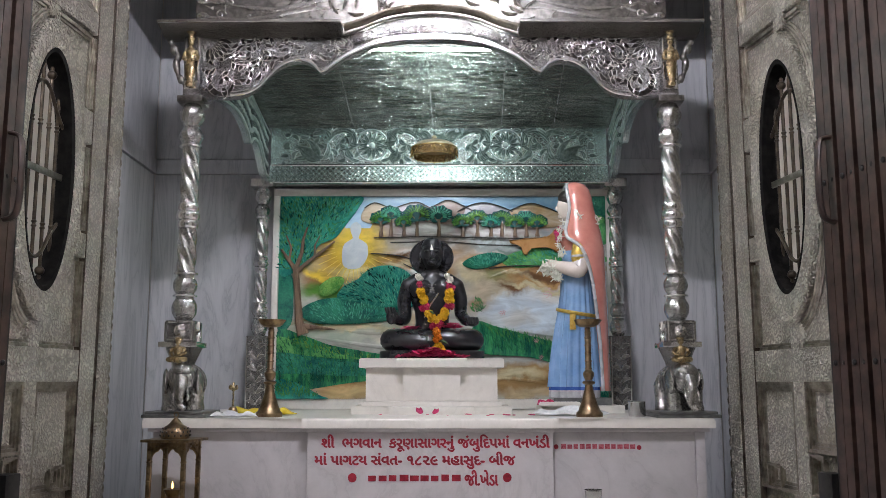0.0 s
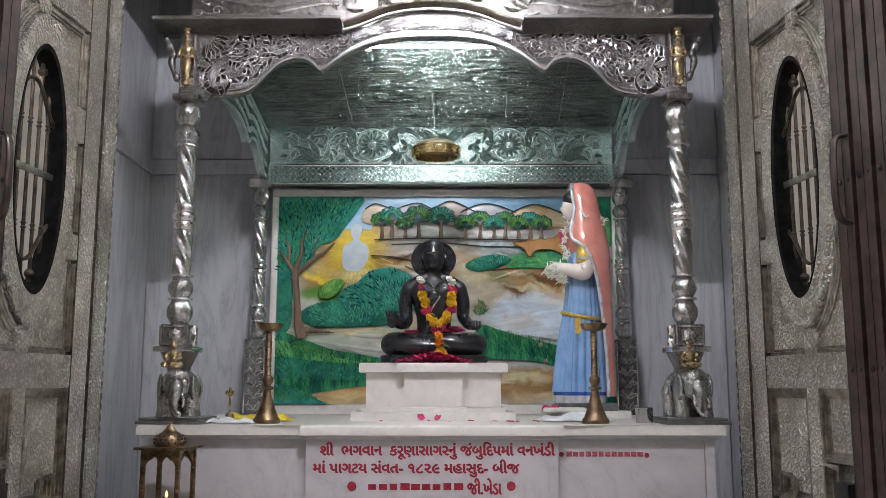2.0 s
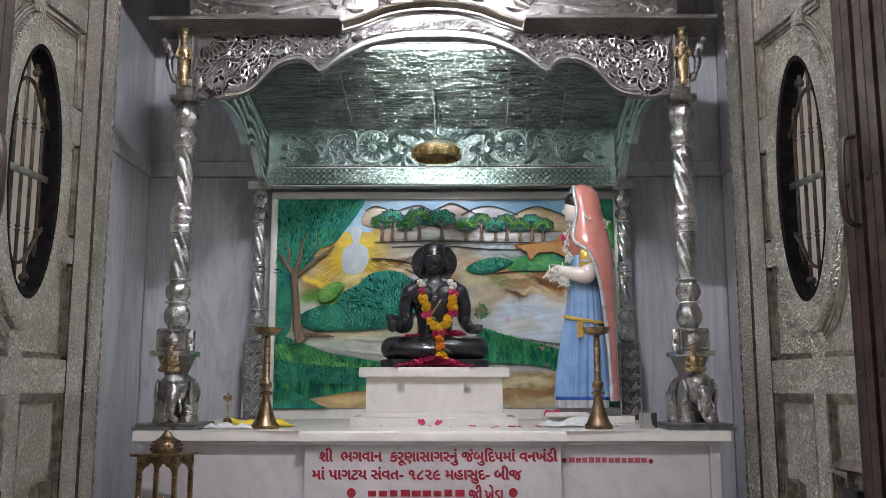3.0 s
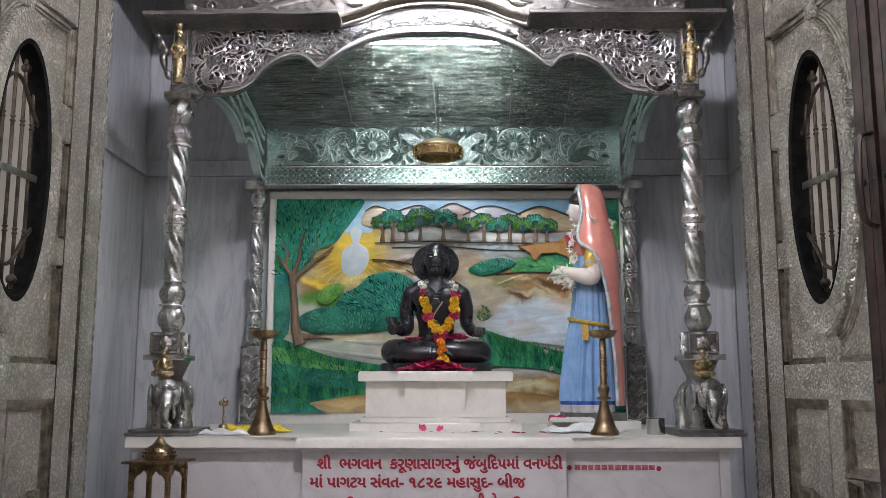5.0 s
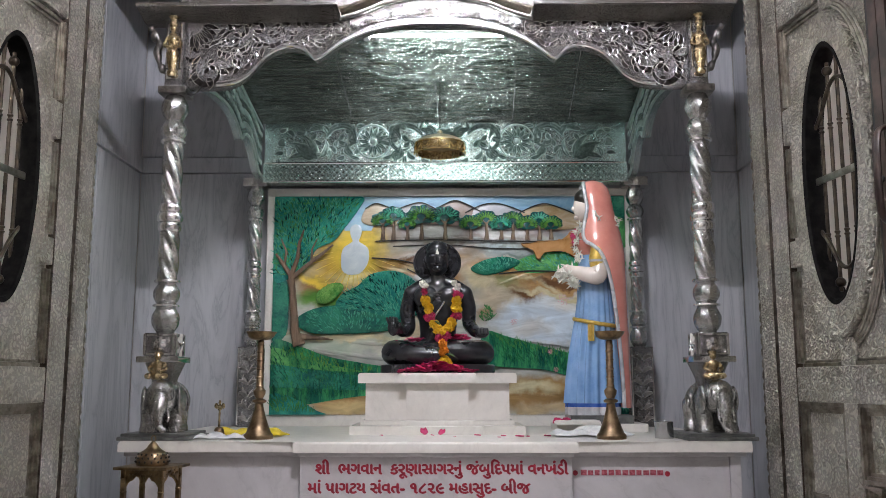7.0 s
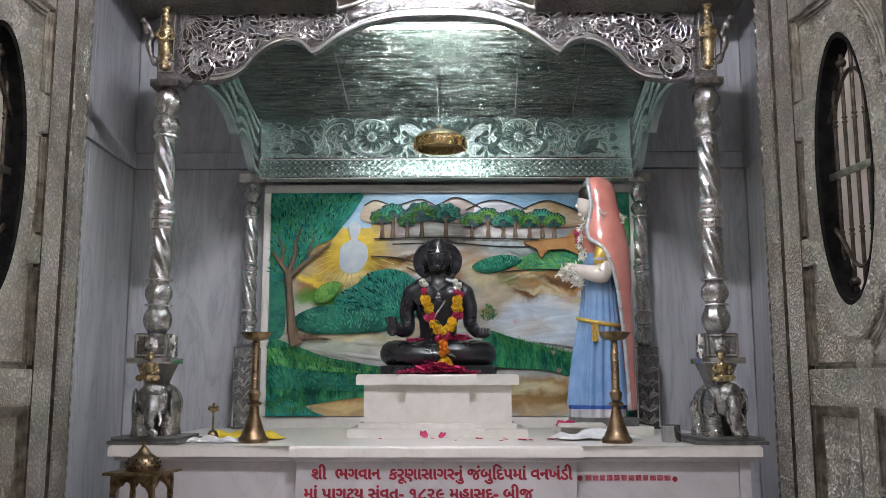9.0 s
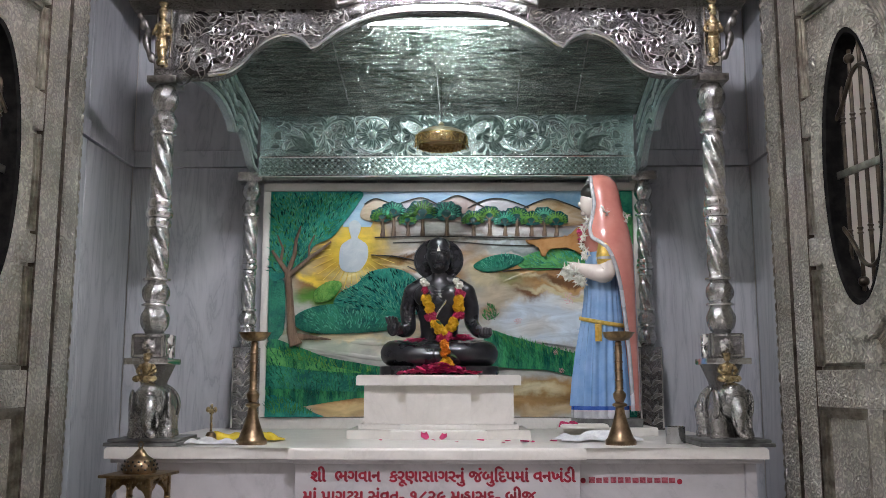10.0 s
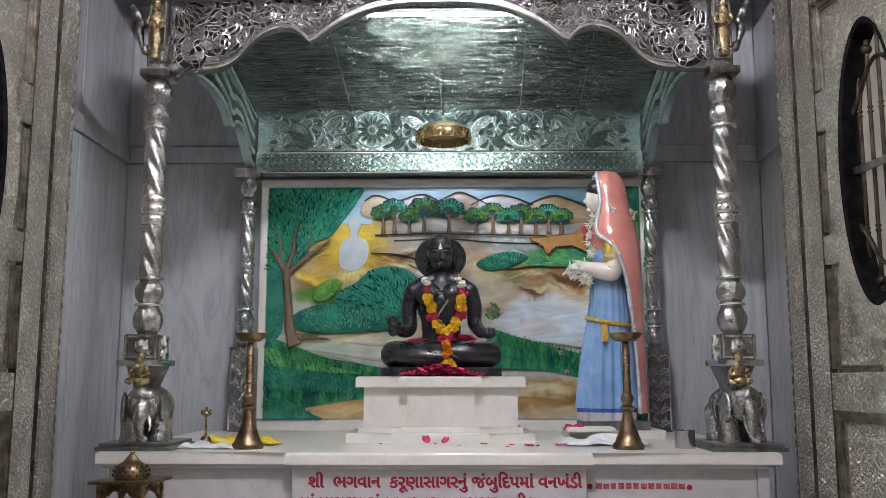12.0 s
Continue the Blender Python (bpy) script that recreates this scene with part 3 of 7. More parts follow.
bm = bmesh.new()
slab_xz(bm, outline, -0.018, 0.022)
part("arch_panel", bm, SILVER, canopy, "cusped arch panel of embossed silver", smooth=30)
bm = bmesh.new()
for sg in (-1, 1):
    for off, r in ((0.010, 0.0065), (0.024, 0.0035)):
        pts = []
        for (x, z), (x2, z2) in zip(right, right[1:]):
            d = Vector((x2 - x, z2 - z)).normalized()
            pts.append((CX + sg * (x - d.y * off * -1), -0.020, z + d.x * off))
        tube(bm, pts, r, 6)
part("edge_bead", bm, SILVER_PLAIN, canopy)
def scroll(leaves, rims, sg, ox, cx, cz, r, start, wind, y, lift, petals=5):
    """One vine scroll: a broad stem that winds in, leaves thrown off its back, a curl and bud in its eye."""
    stem = r * 5.6
    x, z = cx + r * math.cos(start), cz + r * math.sin(start)
    comma_leaf(leaves, rims, sg, ox, x, z, start + wind * math.pi / 2, stem, r * 0.27, wind * 5.6, y, lift, n=26)
    for i in range(petals):
        a = start + wind * (0.35 + 4.2 * i / petals)
        comma_leaf(leaves, rims, sg, ox, cx + 0.95 * r * math.cos(a), cz + 0.95 * r * math.sin(a), a + wind * 0.9, r * (1.15 - 0.08 * i), r * 0.27, wind * -1.5, y, lift)
    for i in range(3):
        a = start + wind * (2.0 + 1.4 * i)
        comma_leaf(leaves, rims, sg, ox, cx + 0.62 * r * math.cos(a), cz + 0.62 * r * math.sin(a), a + math.pi - wind * 0.6, r * 0.70, r * 0.2, wind * 1.6, y, lift)


def fill_leaves(leaves, rims, sg, ox, taken, inside, box_, count, length, width, y, lift, seed):
    """Small curling leaves in what room the scrolls leave."""
    rng = random.Random(seed)
    put = 0
    for _ in range(count * 40):
        x, z = rng.uniform(box_[0], box_[1]), rng.uniform(box_[2], box_[3])
        if put >= count or not inside(x, z) or any(math.hypot(x - a, z - b) < r for a, b, r in taken):
            continue
        taken.append((x, z, length * 0.52))
        c = rng.choice((-1, 1)) * rng.uniform(1.0, 2.2)
        comma_leaf(leaves, rims, sg, ox, x, z, rng.uniform(0, 6.28), length * rng.uniform(0.8, 1.2), width, c, y, lift)
        put += 1


def in_arch(x, z):
    return z > float(np.interp(x, [p[0] for p in right], [p[1] for p in right])) + 0.042


for sg in (-1, 1):
    y = -0.0190
    leaves, stems = bmesh.new(), bmesh.new()
    scroll(leaves, stems, sg, CX, 0.897, 2.522, 0.052, 0.9, -1, y, 0.002, 4)
    scroll(leaves, stems, sg, CX, 0.775, 2.636, 0.046, 3.5, 1, y, 0.002, 4)
    scroll(leaves, stems, sg, CX, 0.660, 2.650, 0.038, -0.3, -1, y, 0.002, 4)
    scroll(leaves, stems, sg, CX, 0.560, 2.646, 0.034, 3.3, 1, y, 0.002, 3)
    scroll(leaves, stems, sg, CX, 0.455, 2.650, 0.036, -0.3, -1, y, 0.002, 4)
    scroll(leaves, stems, sg, CX, 0.375, 2.672, 0.022, 3.3, 1, y, 0.002, 2)
    for x, z, a, l, w, c in ((0.86, 2.60, 3.6, 0.10, 0.013, -1.6), (0.84, 2.59, 2.9, 0.09, 0.012, 1.4), (0.72, 2.60, 2.5, 0.075, 0.011, 1.5), (0.73, 2.59, 5.4, 0.06, 0.010, 1.5), (0.615, 2.615, 2.8, 0.06, 0.009, 1.3), (0.61, 2.69, 0.2, 0.05, 0.008, -1.3), (0.51, 2.60, 1.4, 0.05, 0.010, 0.8), (0.51, 2.60, 2.2, 0.06, 0.010, 1.0), (0.505, 2.605, 0.7, 0.05, 0.010, -1.0), (0.70, 2.695, 0.1, 0.05, 0.008, 1.2), (0.42, 2.69, 2.9, 0.06, 0.008, 0.8), (0.33, 2.695, 2.9, 0.07, 0.008, -0.9)):
        comma_leaf(leaves, stems, sg, CX, x, z, a, l, w, c, y, 0.002)
    taken = [(0.897, 2.522, 0.064), (0.775, 2.636, 0.056), (0.660, 2.650, 0.048), (0.560, 2.646, 0.042), (0.455, 2.650, 0.044), (0.965, 2.694, 0.115)]
    fill_leaves(leaves, stems, sg, CX, taken, in_arch, (0.34, 0.965, 2.48, 2.700), 46, 0.046, 0.0095, y, 0.002, 12)
    for k in range(7):
        a = math.pi + 0.12 + k * 0.235
        comma_leaf(leaves, stems, sg, CX, 0.965 + 0.047 * math.cos(a), 2.694 + 0.047 * math.sin(a), a, 0.066, 0.0125, 0.25, y, 0.0022)
    tube(stems, [(CX + sg * (0.965 + 0.040 * math.cos(a)), y, 2.694 + 0.040 * math.sin(a)) for a in [math.pi + 0.08 + k * 0.105 for k in range(15)]], 0.0035, 6)
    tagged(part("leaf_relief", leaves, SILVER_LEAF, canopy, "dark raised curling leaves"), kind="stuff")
    part("stem_relief", stems, SILVER_PLAIN, canopy, "bright raised outlines of the leaves")
# smooth polished field in the crown of the arch
bm = bmesh.new()
low_e, high_e = [], []
for i in range(41):
    x = -0.34 + 0.68 * i / 40
    ax = abs(x)
    zl = float(np.interp(ax, [p[0] for p in right[:26]], [p[1] for p in right[:26]])) + 0.034
    zh = float(np.interp(ax, [p[0] for p in top_r], [p[1] for p in top_r])) - 0.010
    wav = 0.0016 * math.sin(x * 85) + 0.0012 * math.sin(x * 149 + 1.0)
    low_e.append((CX + x, -0.0205 + wav, zl))
    high_e.append((CX + x, -0.0225 - wav, max(zl + 0.004, zh)))
rings(bm, [low_e, [(a[0], a[1] - 0.003, 0.5 * (a[2] + b[2])) for a, b in zip(low_e, high_e)], high_e], close=False, caps=False)
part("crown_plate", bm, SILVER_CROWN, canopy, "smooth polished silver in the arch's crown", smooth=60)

# cornice: straight shelves to both sides and a bowed hood in the middle
for sg in (-1, 1):
    bm = bmesh.new()
    x0, x1 = sorted((CX + sg * 0.378, CX + sg * 1.16))
    box(bm, x0, x1, -0.125, 0.03, 2.728, 2.742, 0.003)
    part("cornice", bm, SILVER_PLAIN, canopy, "flat silver cornice shelf", smooth=None)
    bm = bmesh.new()
    v = [bm.verts.new(p) for x in (x0 + 0.004, x1 - 0.004) for p in ((x, -0.118, 2.7275), (x, -0.024, 2.702), (x, 0.03, 2.702), (x, 0.03, 2.7275))]
    bm.faces.new(v[:4]); bm.faces.new(v[4:])
    for i in range(4):
        j = (i + 1) % 4
        bm.faces.new((v[i], v[j], v[4 + j], v[4 + i]))
    part("soffit", bm, SILVER_SOFFIT, canopy, "embossed soffit with the underside's shade in its colour", smooth=None)
hood = [(x, z) for x, z in top_r]
bm = bmesh.new()
for pts, r in (([(CX + sx * x, -0.055, z + 0.024) for sx, seq in ((-1, list(reversed(hood))), (1, hood[1:])) for x, z in seq], 0.018),):
    tube(bm, pts, r * 0.72, 10, flat=2.4)
part("hood_moulding", bm, HOOD, canopy, "bowed moulding with a gilded sheen")
bm = bmesh.new()
crest = [(CX - 1.03, 2.7425)] + [(CX - x, z + 0.012) for x, z in reversed(hood)] + [(CX + x, z + 0.012) for x, z in hood[1:]] + [(CX + 1.03, 2.7425), (CX + 1.03, 3.0), (CX + 0.5, 3.12), (CX, 3.2), (CX - 0.5, 3.12), (CX - 1.03, 3.0)]
slab_xz(bm, crest, 0.0, 0.03)
part("crest_panel", bm, SILVER_DARK, canopy, "embossed silver crest above the cornice", smooth=30)
rng = random.Random(4)
for sg in (-1, 1):
    bm = bmesh.new()
    for k in range(5):
        z = 2.765 + 0.05 * k
        pts = [(CX + sg * (0.40 + 0.6 * q), -0.002, z + 0.03 * math.sin(q * 5 + k) * (1 - q * 0.3)) for q in [i / 16 for i in range(17)]]
        tube(bm, pts, [0.006 + 0.005 * math.sin(math.pi * i / 16) for i in range(17)], 6)
        ball(bm, pts[-1], (0.026, 0.009, 0.017), 10, 6)
        tube(bm, spiral(CX + sg * (0.95 - 0.03 * k), z, 0.024, 0, 1.2, -0.004, 18), 0.004, 5)
    for k in range(26):
        leaf_blade(bm, CX + sg * rng.uniform(0.16, 0.44), rng.uniform(2.80, 2.98), rng.uniform(0, 3.1), 0.08, 0.014, -0.001, 0.01)
    for k in range(30):
        leaf_blade(bm, CX + sg * rng.uniform(0.45, 1.0), rng.uniform(2.76, 3.0), rng.uniform(0, 6.2), 0.06, 0.010, -0.001, 0.008)
    part("feather_relief", bm, SILVER_PLAIN, canopy, "raised flowing plumes")

# side beams and ceiling
for sg in (-1, 1):
    xf, xb = CX + sg * 0.935, CB + sg * 0.918
    prof = smooth_line([(0.03, 2.445), (0.20, 2.475), (0.40, 2.478), (0.54, 2.435), (0.60, 2.395), (0.66, 2.432), (0.75, 2.428), (0.83, 2.37), (0.90, 2.315), (0.97, 2.302)], 5)
    low = [tuple(p) for p in prof]
    rows = []
    for y, z in low:
        k = (y - 0.03) / 0.94
        x = xf + (xb - xf) * k
        zt = 2.809 - 0.225 * k
        rows.append([Vector((x - sg * 0.0, y, z)), Vector((x, y, zt)), Vector((x + sg * 0.03, y, zt)), Vector((x + sg * 0.03, y, z))])
    bm = bmesh.new(); rings(bm, rows)
    part("side_arch", bm, SILVER_BACK, canopy, "curved embossed side beam", smooth=30)
    bm = bmesh.new()
    tube(bm, [r[0] + Vector((-sg * 0.004, 0, 0.008)) for r in rows], 0.007, 6)
    tube(bm, [r[1] + Vector((-sg * 0.004, 0, -0.035)) for r in rows], 0.006, 6)
    part("side_bead", bm, SILVER_BACK_RELIEF, canopy)
    bm = bmesh.new()
    rs = random.Random(3)
    for q in range(3, len(rows) - 2):
        lo, hi = rows[q][0], rows[q][1]
        for f in (0.25, 0.5, 0.75):
            c = lo.lerp(hi, f)
            ball(bm, (c.x - sg * 0.002, c.y + rs.uniform(-0.01, 0.01), c.z), (0.005, 0.016, 0.013), 8, 5)
    tagged(part("boss", bm, SILVER_BACK_RELIEF, canopy, "raised bosses on the side beam"), kind="stuff")
bm = bmesh.new()
xs = [-0.925, -0.46, -0.03, 0.34, 0.62, 0.925]
NY, NX = 150, 14
for si, (a, b) in enumerate(zip(xs, xs[1:])):
    rows = []
    for j in range(NY + 1):
        k = j / NY
        row = []
        for i in range(NX + 1):
            q = a + (b - a - 0.0012) * i / NX
            x = CX + q + (CB - CX) * k
            y = 0.025 + 0.95 * k
            rip = noise.noise((x * 6.5 + si * 9, y * 60, si * 3.1)) * 0.0062 + noise.noise((x * 16, y * 34, 7.7 + si)) * 0.0024
            row.append((x, y, 2.805 - 0.223 * k + rip))
        rows.append(row)
    rings(bm, rows, close=False, caps=False)
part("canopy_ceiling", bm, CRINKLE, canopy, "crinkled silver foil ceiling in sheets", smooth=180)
bm = bmesh.new()
box(bm, CX - 0.955, CX + 0.955, 0.024, BACK_Y - 0.01, 2.83, 2.842)
part("roof_board", bm, SILVER_DARK, canopy, smooth=None)

# frieze over the painting
bm = bmesh.new(); box(bm, CB - 0.905, CB + 0.905, 0.975, 1.02, 2.375, 2.60, 0.002)
part("frieze_panel", bm, SILVER_BACK, canopy, "frieze of silver scrollwork")
bm = bmesh.new()
for v in box(bm, CB - 0.905, CB + 0.905, 0.9545, 1.02, 2.272, 2.372):
    if v.co.y < 0.96:
        v.co.y -= (2.372 - v.co.z) * 0.10
part("frieze_band", bm, SILVER_BAND, canopy, "band with a diamond lattice")
bm = bmesh.new()
step = 0.030
nx = int(1.79 / step)
for i in range(nx):
    for j in range(3):
        ball(bm, (CB - 0.895 + step * (i + 0.5), 0.9545 - 0.10 * (0.093 - step * (j + 0.5)), 2.279 + step * (j + 0.5)), (0.0048, 0.005, 0.0048), 6, 4)
ob = part("dot_stud", bm, SILVER_BACK_RELIEF, canopy, "small raised studs of the lattice", smooth=60)
tagged(ob, kind="stuff")
bm = bmesh.new()
for i in range(-3, nx):
    for sg in (-1, 1):
        pts = []
        for j in range(4):
            q = i + j if sg > 0 else i + 3 - j
            if 0 <= q <= nx:
                pts.append((CB - 0.895 + step * q, 0.9545 - 0.10 * (0.093 - step * j), 2.279 + step * j))
        if len(pts) > 1:
            tube(bm, pts, 0.0022, 4)
tagged(part("lattice_wire", bm, SILVER_BACK_LEAF, canopy, "crossing raised lines of the lattice", smooth=None), kind="stuff")
for sg in (-1, 1):
    y = 0.9745
    leaves, stems = bmesh.new(), bmesh.new()
    scroll(leaves, stems, sg, CB, 0.175, 2.492, 0.068, 2.7, -1, y, 0.007, 4)
    scroll(leaves, stems, sg, CB, 0.535, 2.497, 0.060, 0.2, 1, y, 0.007, 5)
    scroll(leaves, stems, sg, CB, 0.035, 2.480, 0.042, 0.5, 1, y, 0.006, 3)
    tube(stems, [(CB + sg * (0.36 + 0.086 * math.cos(a)), y, 2.487 + 0.086 * math.sin(a)) for a in [2 * math.pi * k / 36 for k in range(37)]], 0.005, 6)
    for k in range(14):
        a = k * math.pi / 7
        comma_leaf(leaves, stems, sg, CB, 0.36 + 0.024 * math.cos(a), 2.487 + 0.024 * math.sin(a), a, 0.056, 0.011, 0.35, y, 0.008)
    ball(stems, (CB + sg * 0.36, y, 2.487), (0.017, 0.009, 0.017), 12, 8)
    for x, z, a, l, w, c in ((0.64, 2.40, 0.9, 0.17, 0.024, -0.9), (0.66, 2.40, 0.35, 0.14, 0.022, 0.9), (0.65, 2.41, 1.5, 0.14, 0.022, -1.1), (0.70, 2.42, 0.1, 0.09, 0.016, -0.8), (0.62, 2.41, 2.4, 0.10, 0.016, -1.4), (0.46, 2.42, 0.6, 0.09, 0.014, 1.2), (0.45, 2.56, 5.6, 0.08, 0.014, -1.2), (0.27, 2.56, 3.6, 0.09, 0.014, 1.2), (0.26, 2.41, 2.6, 0.08, 0.014, -1.2), (0.09, 2.565, 3.4, 0.07, 0.012, 1.0), (0.10, 2.41, 2.4, 0.08, 0.012, -1.0), (0.31, 2.40, 3.0, 0.07, 0.010, -0.8), (0.43, 2.40, 0.1, 0.07, 0.010, 0.8)):
        comma_leaf(leaves, stems, sg, CB, x, z, a, l, w, c, y, 0.007, 0.002)
    taken = [(0.175, 2.492, 0.078), (0.535, 2.497, 0.070), (0.035, 2.480, 0.050), (0.36, 2.487, 0.094), (0.70, 2.46, 0.07)]
    fill_leaves(leaves, stems, sg, CB, taken, lambda x, z: True, (0.01, 0.84, 2.40, 2.575), 40, 0.055, 0.012, y, 0.006, 13)
    tagged(part("frieze_leaf_relief", leaves, SILVER_BACK_LEAF, canopy, "dark raised leaves of the frieze"), kind="stuff")
    part("frieze_stem_relief", stems, SILVER_BACK_RELIEF, canopy, "bright raised outlines of the frieze")
for z in (2.373, 2.597, 2.276):
    bm = bmesh.new(); tube(bm, [(CB - 0.9, 0.957 if z > 2.3 and z < 2.5 else 0.97 if z > 2.5 else 0.946, z), (CB + 0.9, 0.957 if z > 2.3 and z < 2.5 else 0.97 if z > 2.5 else 0.946, z)], 0.006, 8)
    part("bead_moulding", bm, SILVER_PLAIN, canopy)

IRON_BRONZE = simple("dark_bronze", (0.03, 0.024, 0.018), (0.09, 0.07, 0.05), 0.35, 0.8, 30, 0.2)
# ---- door leaves, folded back on both sides ----
def ellipse(s0, z0, a, b, n):
    return [(s0 + a * math.cos(2 * math.pi * k / n), z0 + b * math.sin(2 * math.pi * k / n)) for k in range(n)]


def to_box(s0, z0, pts, x0, x1, z_lo, z_hi):
    """Each point's ray from the middle, carried on to a rectangle."""
    out = []
    for x, z in pts:
        dx, dz = x - s0, z - z0
        k = min([(x1 - s0) / dx if dx > 1e-6 else 9e9, (x0 - s0) / dx if dx < -1e-6 else 9e9, (z_hi - z0) / dz if dz > 1e-6 else 9e9, (z_lo - z0) / dz if dz < -1e-6 else 9e9])
        out.append((s0 + dx * k, z0 + dz * k))
    return out


def frame_bars(bm, x0, x1, z0, z1, y, w, d):
    """A mitred moulding round a panel."""
    for k in range(3):
        o, h = w * k / 3, d * (1 - k / 3)
        q = [(x0 + o, z0 + o), (x1 - o, z0 + o), (x1 - o, z1 - o), (x0 + o, z1 - o)]
        i = w / 3
        r = [(x0 + o + i, z0 + o + i), (x1 - o - i, z0 + o + i), (x1 - o - i, z1 - o - i), (x0 + o + i, z1 - o - i)]
        a = [bm.verts.new((s, y - h, z)) for s, z in q]
        b = [bm.verts.new((s, y - h, z)) for s, z in r]
        c = [bm.verts.new((s, y - h + d / 3, z)) for s, z in r]
        for j in range(4):
            l = (j + 1) % 4
            bm.faces.new((a[j], a[l], b[l], b[j]))
            bm.faces.new((b[j], b[l], c[l], c[j]))


def door_leaf(name, at, rz, mirror, label):
    """A leaf in its own plane: s runs from the hinge, its face looks along -y."""
    root = thing(name, label, "door", at, "leaves of the sanctum door", rz=rz)
    m = mirror

    def flip(bm):
        if m < 0:
            for v in bm.verts:
                v.co.x = -v.co.x
        return bm

    def put(pname, bm, mat, lab="", smooth=40, to=root):
        return part(pname, flip(bm), mat, to, lab, smooth)

    SO, ZO, A, B, N = 0.458, 1.963, 0.157, 0.434, 72
    hole = ellipse(SO, ZO, A, B, N)
    bm = bmesh.new()
    edge = to_box(SO, ZO, hole, 0.05, 0.742, 1.30, 2.60)
    rings(bm, [[(x, 0.0, z) for x, z in hole], [(x, 0.0, z) for x, z in edge], [(x, 0.035, z) for x, z in edge], [(x, 0.035, z) for x, z in hole], [(x, 0.0, z) for x, z in hole]], caps=False)
    box(bm, 0.05, 0.742, 0.0, 0.035, 0.04, 1.299)
    box(bm, 0.05, 0.742, 0.0, 0.035, 2.601, 3.15)
    put("board", bm, DOOR_SILVER, "embossed silver sheet on wood", smooth=None)
    # stiles and rails stand proud
    for x0, x1, z0, z1 in ((0.05, 0.165, 0.04, 3.15), (0.700, 0.742, 0.04, 3.15)):
        bm = bmesh.new(); box(bm, x0, x1, -0.024, -0.0005, z0, z1, 0.004)
        put("stile", bm, DOOR_SILVER)
    for x0, x1, z0, z1 in ((0.166, 0.699, 2.560, 2.645), (0.166, 0.699, 1.222, 1.338), (0.166, 0.699, 0.60, 0.70), (0.166, 0.699, 0.04, 0.2), (0.166, 0.699, 3.0, 3.15), (0.166, 0.245, 2.122, 2.25), (0.166, 0.245, 1.682, 1.775)):
        bm = bmesh.new(); box(bm, x0, x1, -0.023, -0.0005, z0, z1, 0.004)
        put("rail", bm, DOOR_SILVER)
    for z0, z1 in ((2.646, 2.999), (0.701, 1.221), (0.201, 0.599), (1.339, 1.425), (2.505, 2.559)):
        bm = bmesh.new(); box(bm, 0.440, 0.510, -0.022, -0.0005, z0, z1, 0.004)
        put("mullion", bm, DOOR_SILVER)
    for x in (0.0485, 0.1655, 0.6995):
        bm = bmesh.new(); box(bm, x - 0.0022, x + 0.0022, -0.0245, -0.0005, 0.05, 3.14)
        put("joint_line", bm, DOOR_GROOVE, smooth=None)
    # mouldings round the sunk panels
    for x0, x1, z0, z1 in ((0.166, 0.439, 0.835, 1.221), (0.511, 0.699, 0.985, 1.221), (0.166, 0.439, 0.22, 0.598), (0.511, 0.699, 0.22, 0.598), (0.166, 0.439, 2.647, 2.99), (0.511, 0.699, 2.647, 2.99)):
        bm = bmesh.new(); frame_bars(bm, x0, x1, z0, z1, 0.0, 0.034, 0.020)
        put("panel_moulding", bm, DOOR_PLAIN, smooth=None)
    for x0, x1, z0, z1 in ((0.166, 0.196, 1.339, 1.681), (0.166, 0.196, 1.776, 2.121), (0.166, 0.196, 2.251, 2.559)):
        bm = bmesh.new()
        for k in range(3):
            w = (x1 - x0) / 3
            lo = x0 + w * k if x0 < 0.4 else x0 + w * (2 - k)
            box(bm, lo + 0.0005, lo + w - 0.0005, -0.019 + 0.006 * k, -0.0005, z0 + 0.012, z1 - 0.012, 0.0015)
        put("upright_moulding", bm, DOOR_PLAIN, smooth=None)
    # bent moulding that follows the ring on the free side
    for a0, a1 in ((0.42, 1.36), (-1.36, 0.30)):
        for k in range(3):
            bm = bmesh.new()
            tube(bm, [(SO + (A + 0.078 + 0.011 * k) * math.cos(a), -0.013 + 0.004 * k, ZO + (B + 0.118 + 0.011 * k) * math.sin(a)) for a in [a0 + (a1 - a0) * q / 24 for q in range(25)]], 0.0052, 6)
            put("bent_moulding", bm, DOOR_PLAIN)
    for x0, x1, z in ((0.198, 0.439, 1.348), (0.511, 0.690, 1.348), (0.198, 0.439, 2.545), (0.511, 0.60, 2.545)):
        bm = bmesh.new()
        box(bm, x0, x1, -0.016, -0.0005, z - 0.010, z + 0.003, 0.002)
        box(bm, x0, x1, -0.009, -0.0005, z + (0.004 if z < 2 else -0.02), z + (0.013 if z < 2 else -0.011), 0.002)
        put("level_moulding", bm, DOOR_PLAIN, smooth=None)
    for x0, x1, z0, z1 in ((0.235, 0.335, 0.84, 0.93), (0.53, 0.62, 0.84, 0.98)):
        bm = bmesh.new(); frame_bars(bm, x0, x1, z0, z1, 0.0, 0.02, 0.03)
        put("lock_box", bm, DOOR_PLAIN, smooth=None)
    # the oval ring
    bm = bmesh.new()
    rows = []
    for a, b, y in ((0.0, 0.0, -0.0005), (0.0, 0.0, -0.032), (0.012, 0.012, -0.036), (0.03, 0.034, -0.033), (0.052, 0.085, -0.033), (0.060, 0.095, -0.038), (0.068, 0.105, -0.033), (0.070, 0.108, -0.0005)):
        rows.append([(x, y, z) for x, z in ellipse(SO, ZO, A + a, B + b, N)])
    rings(bm, rows, caps=False)
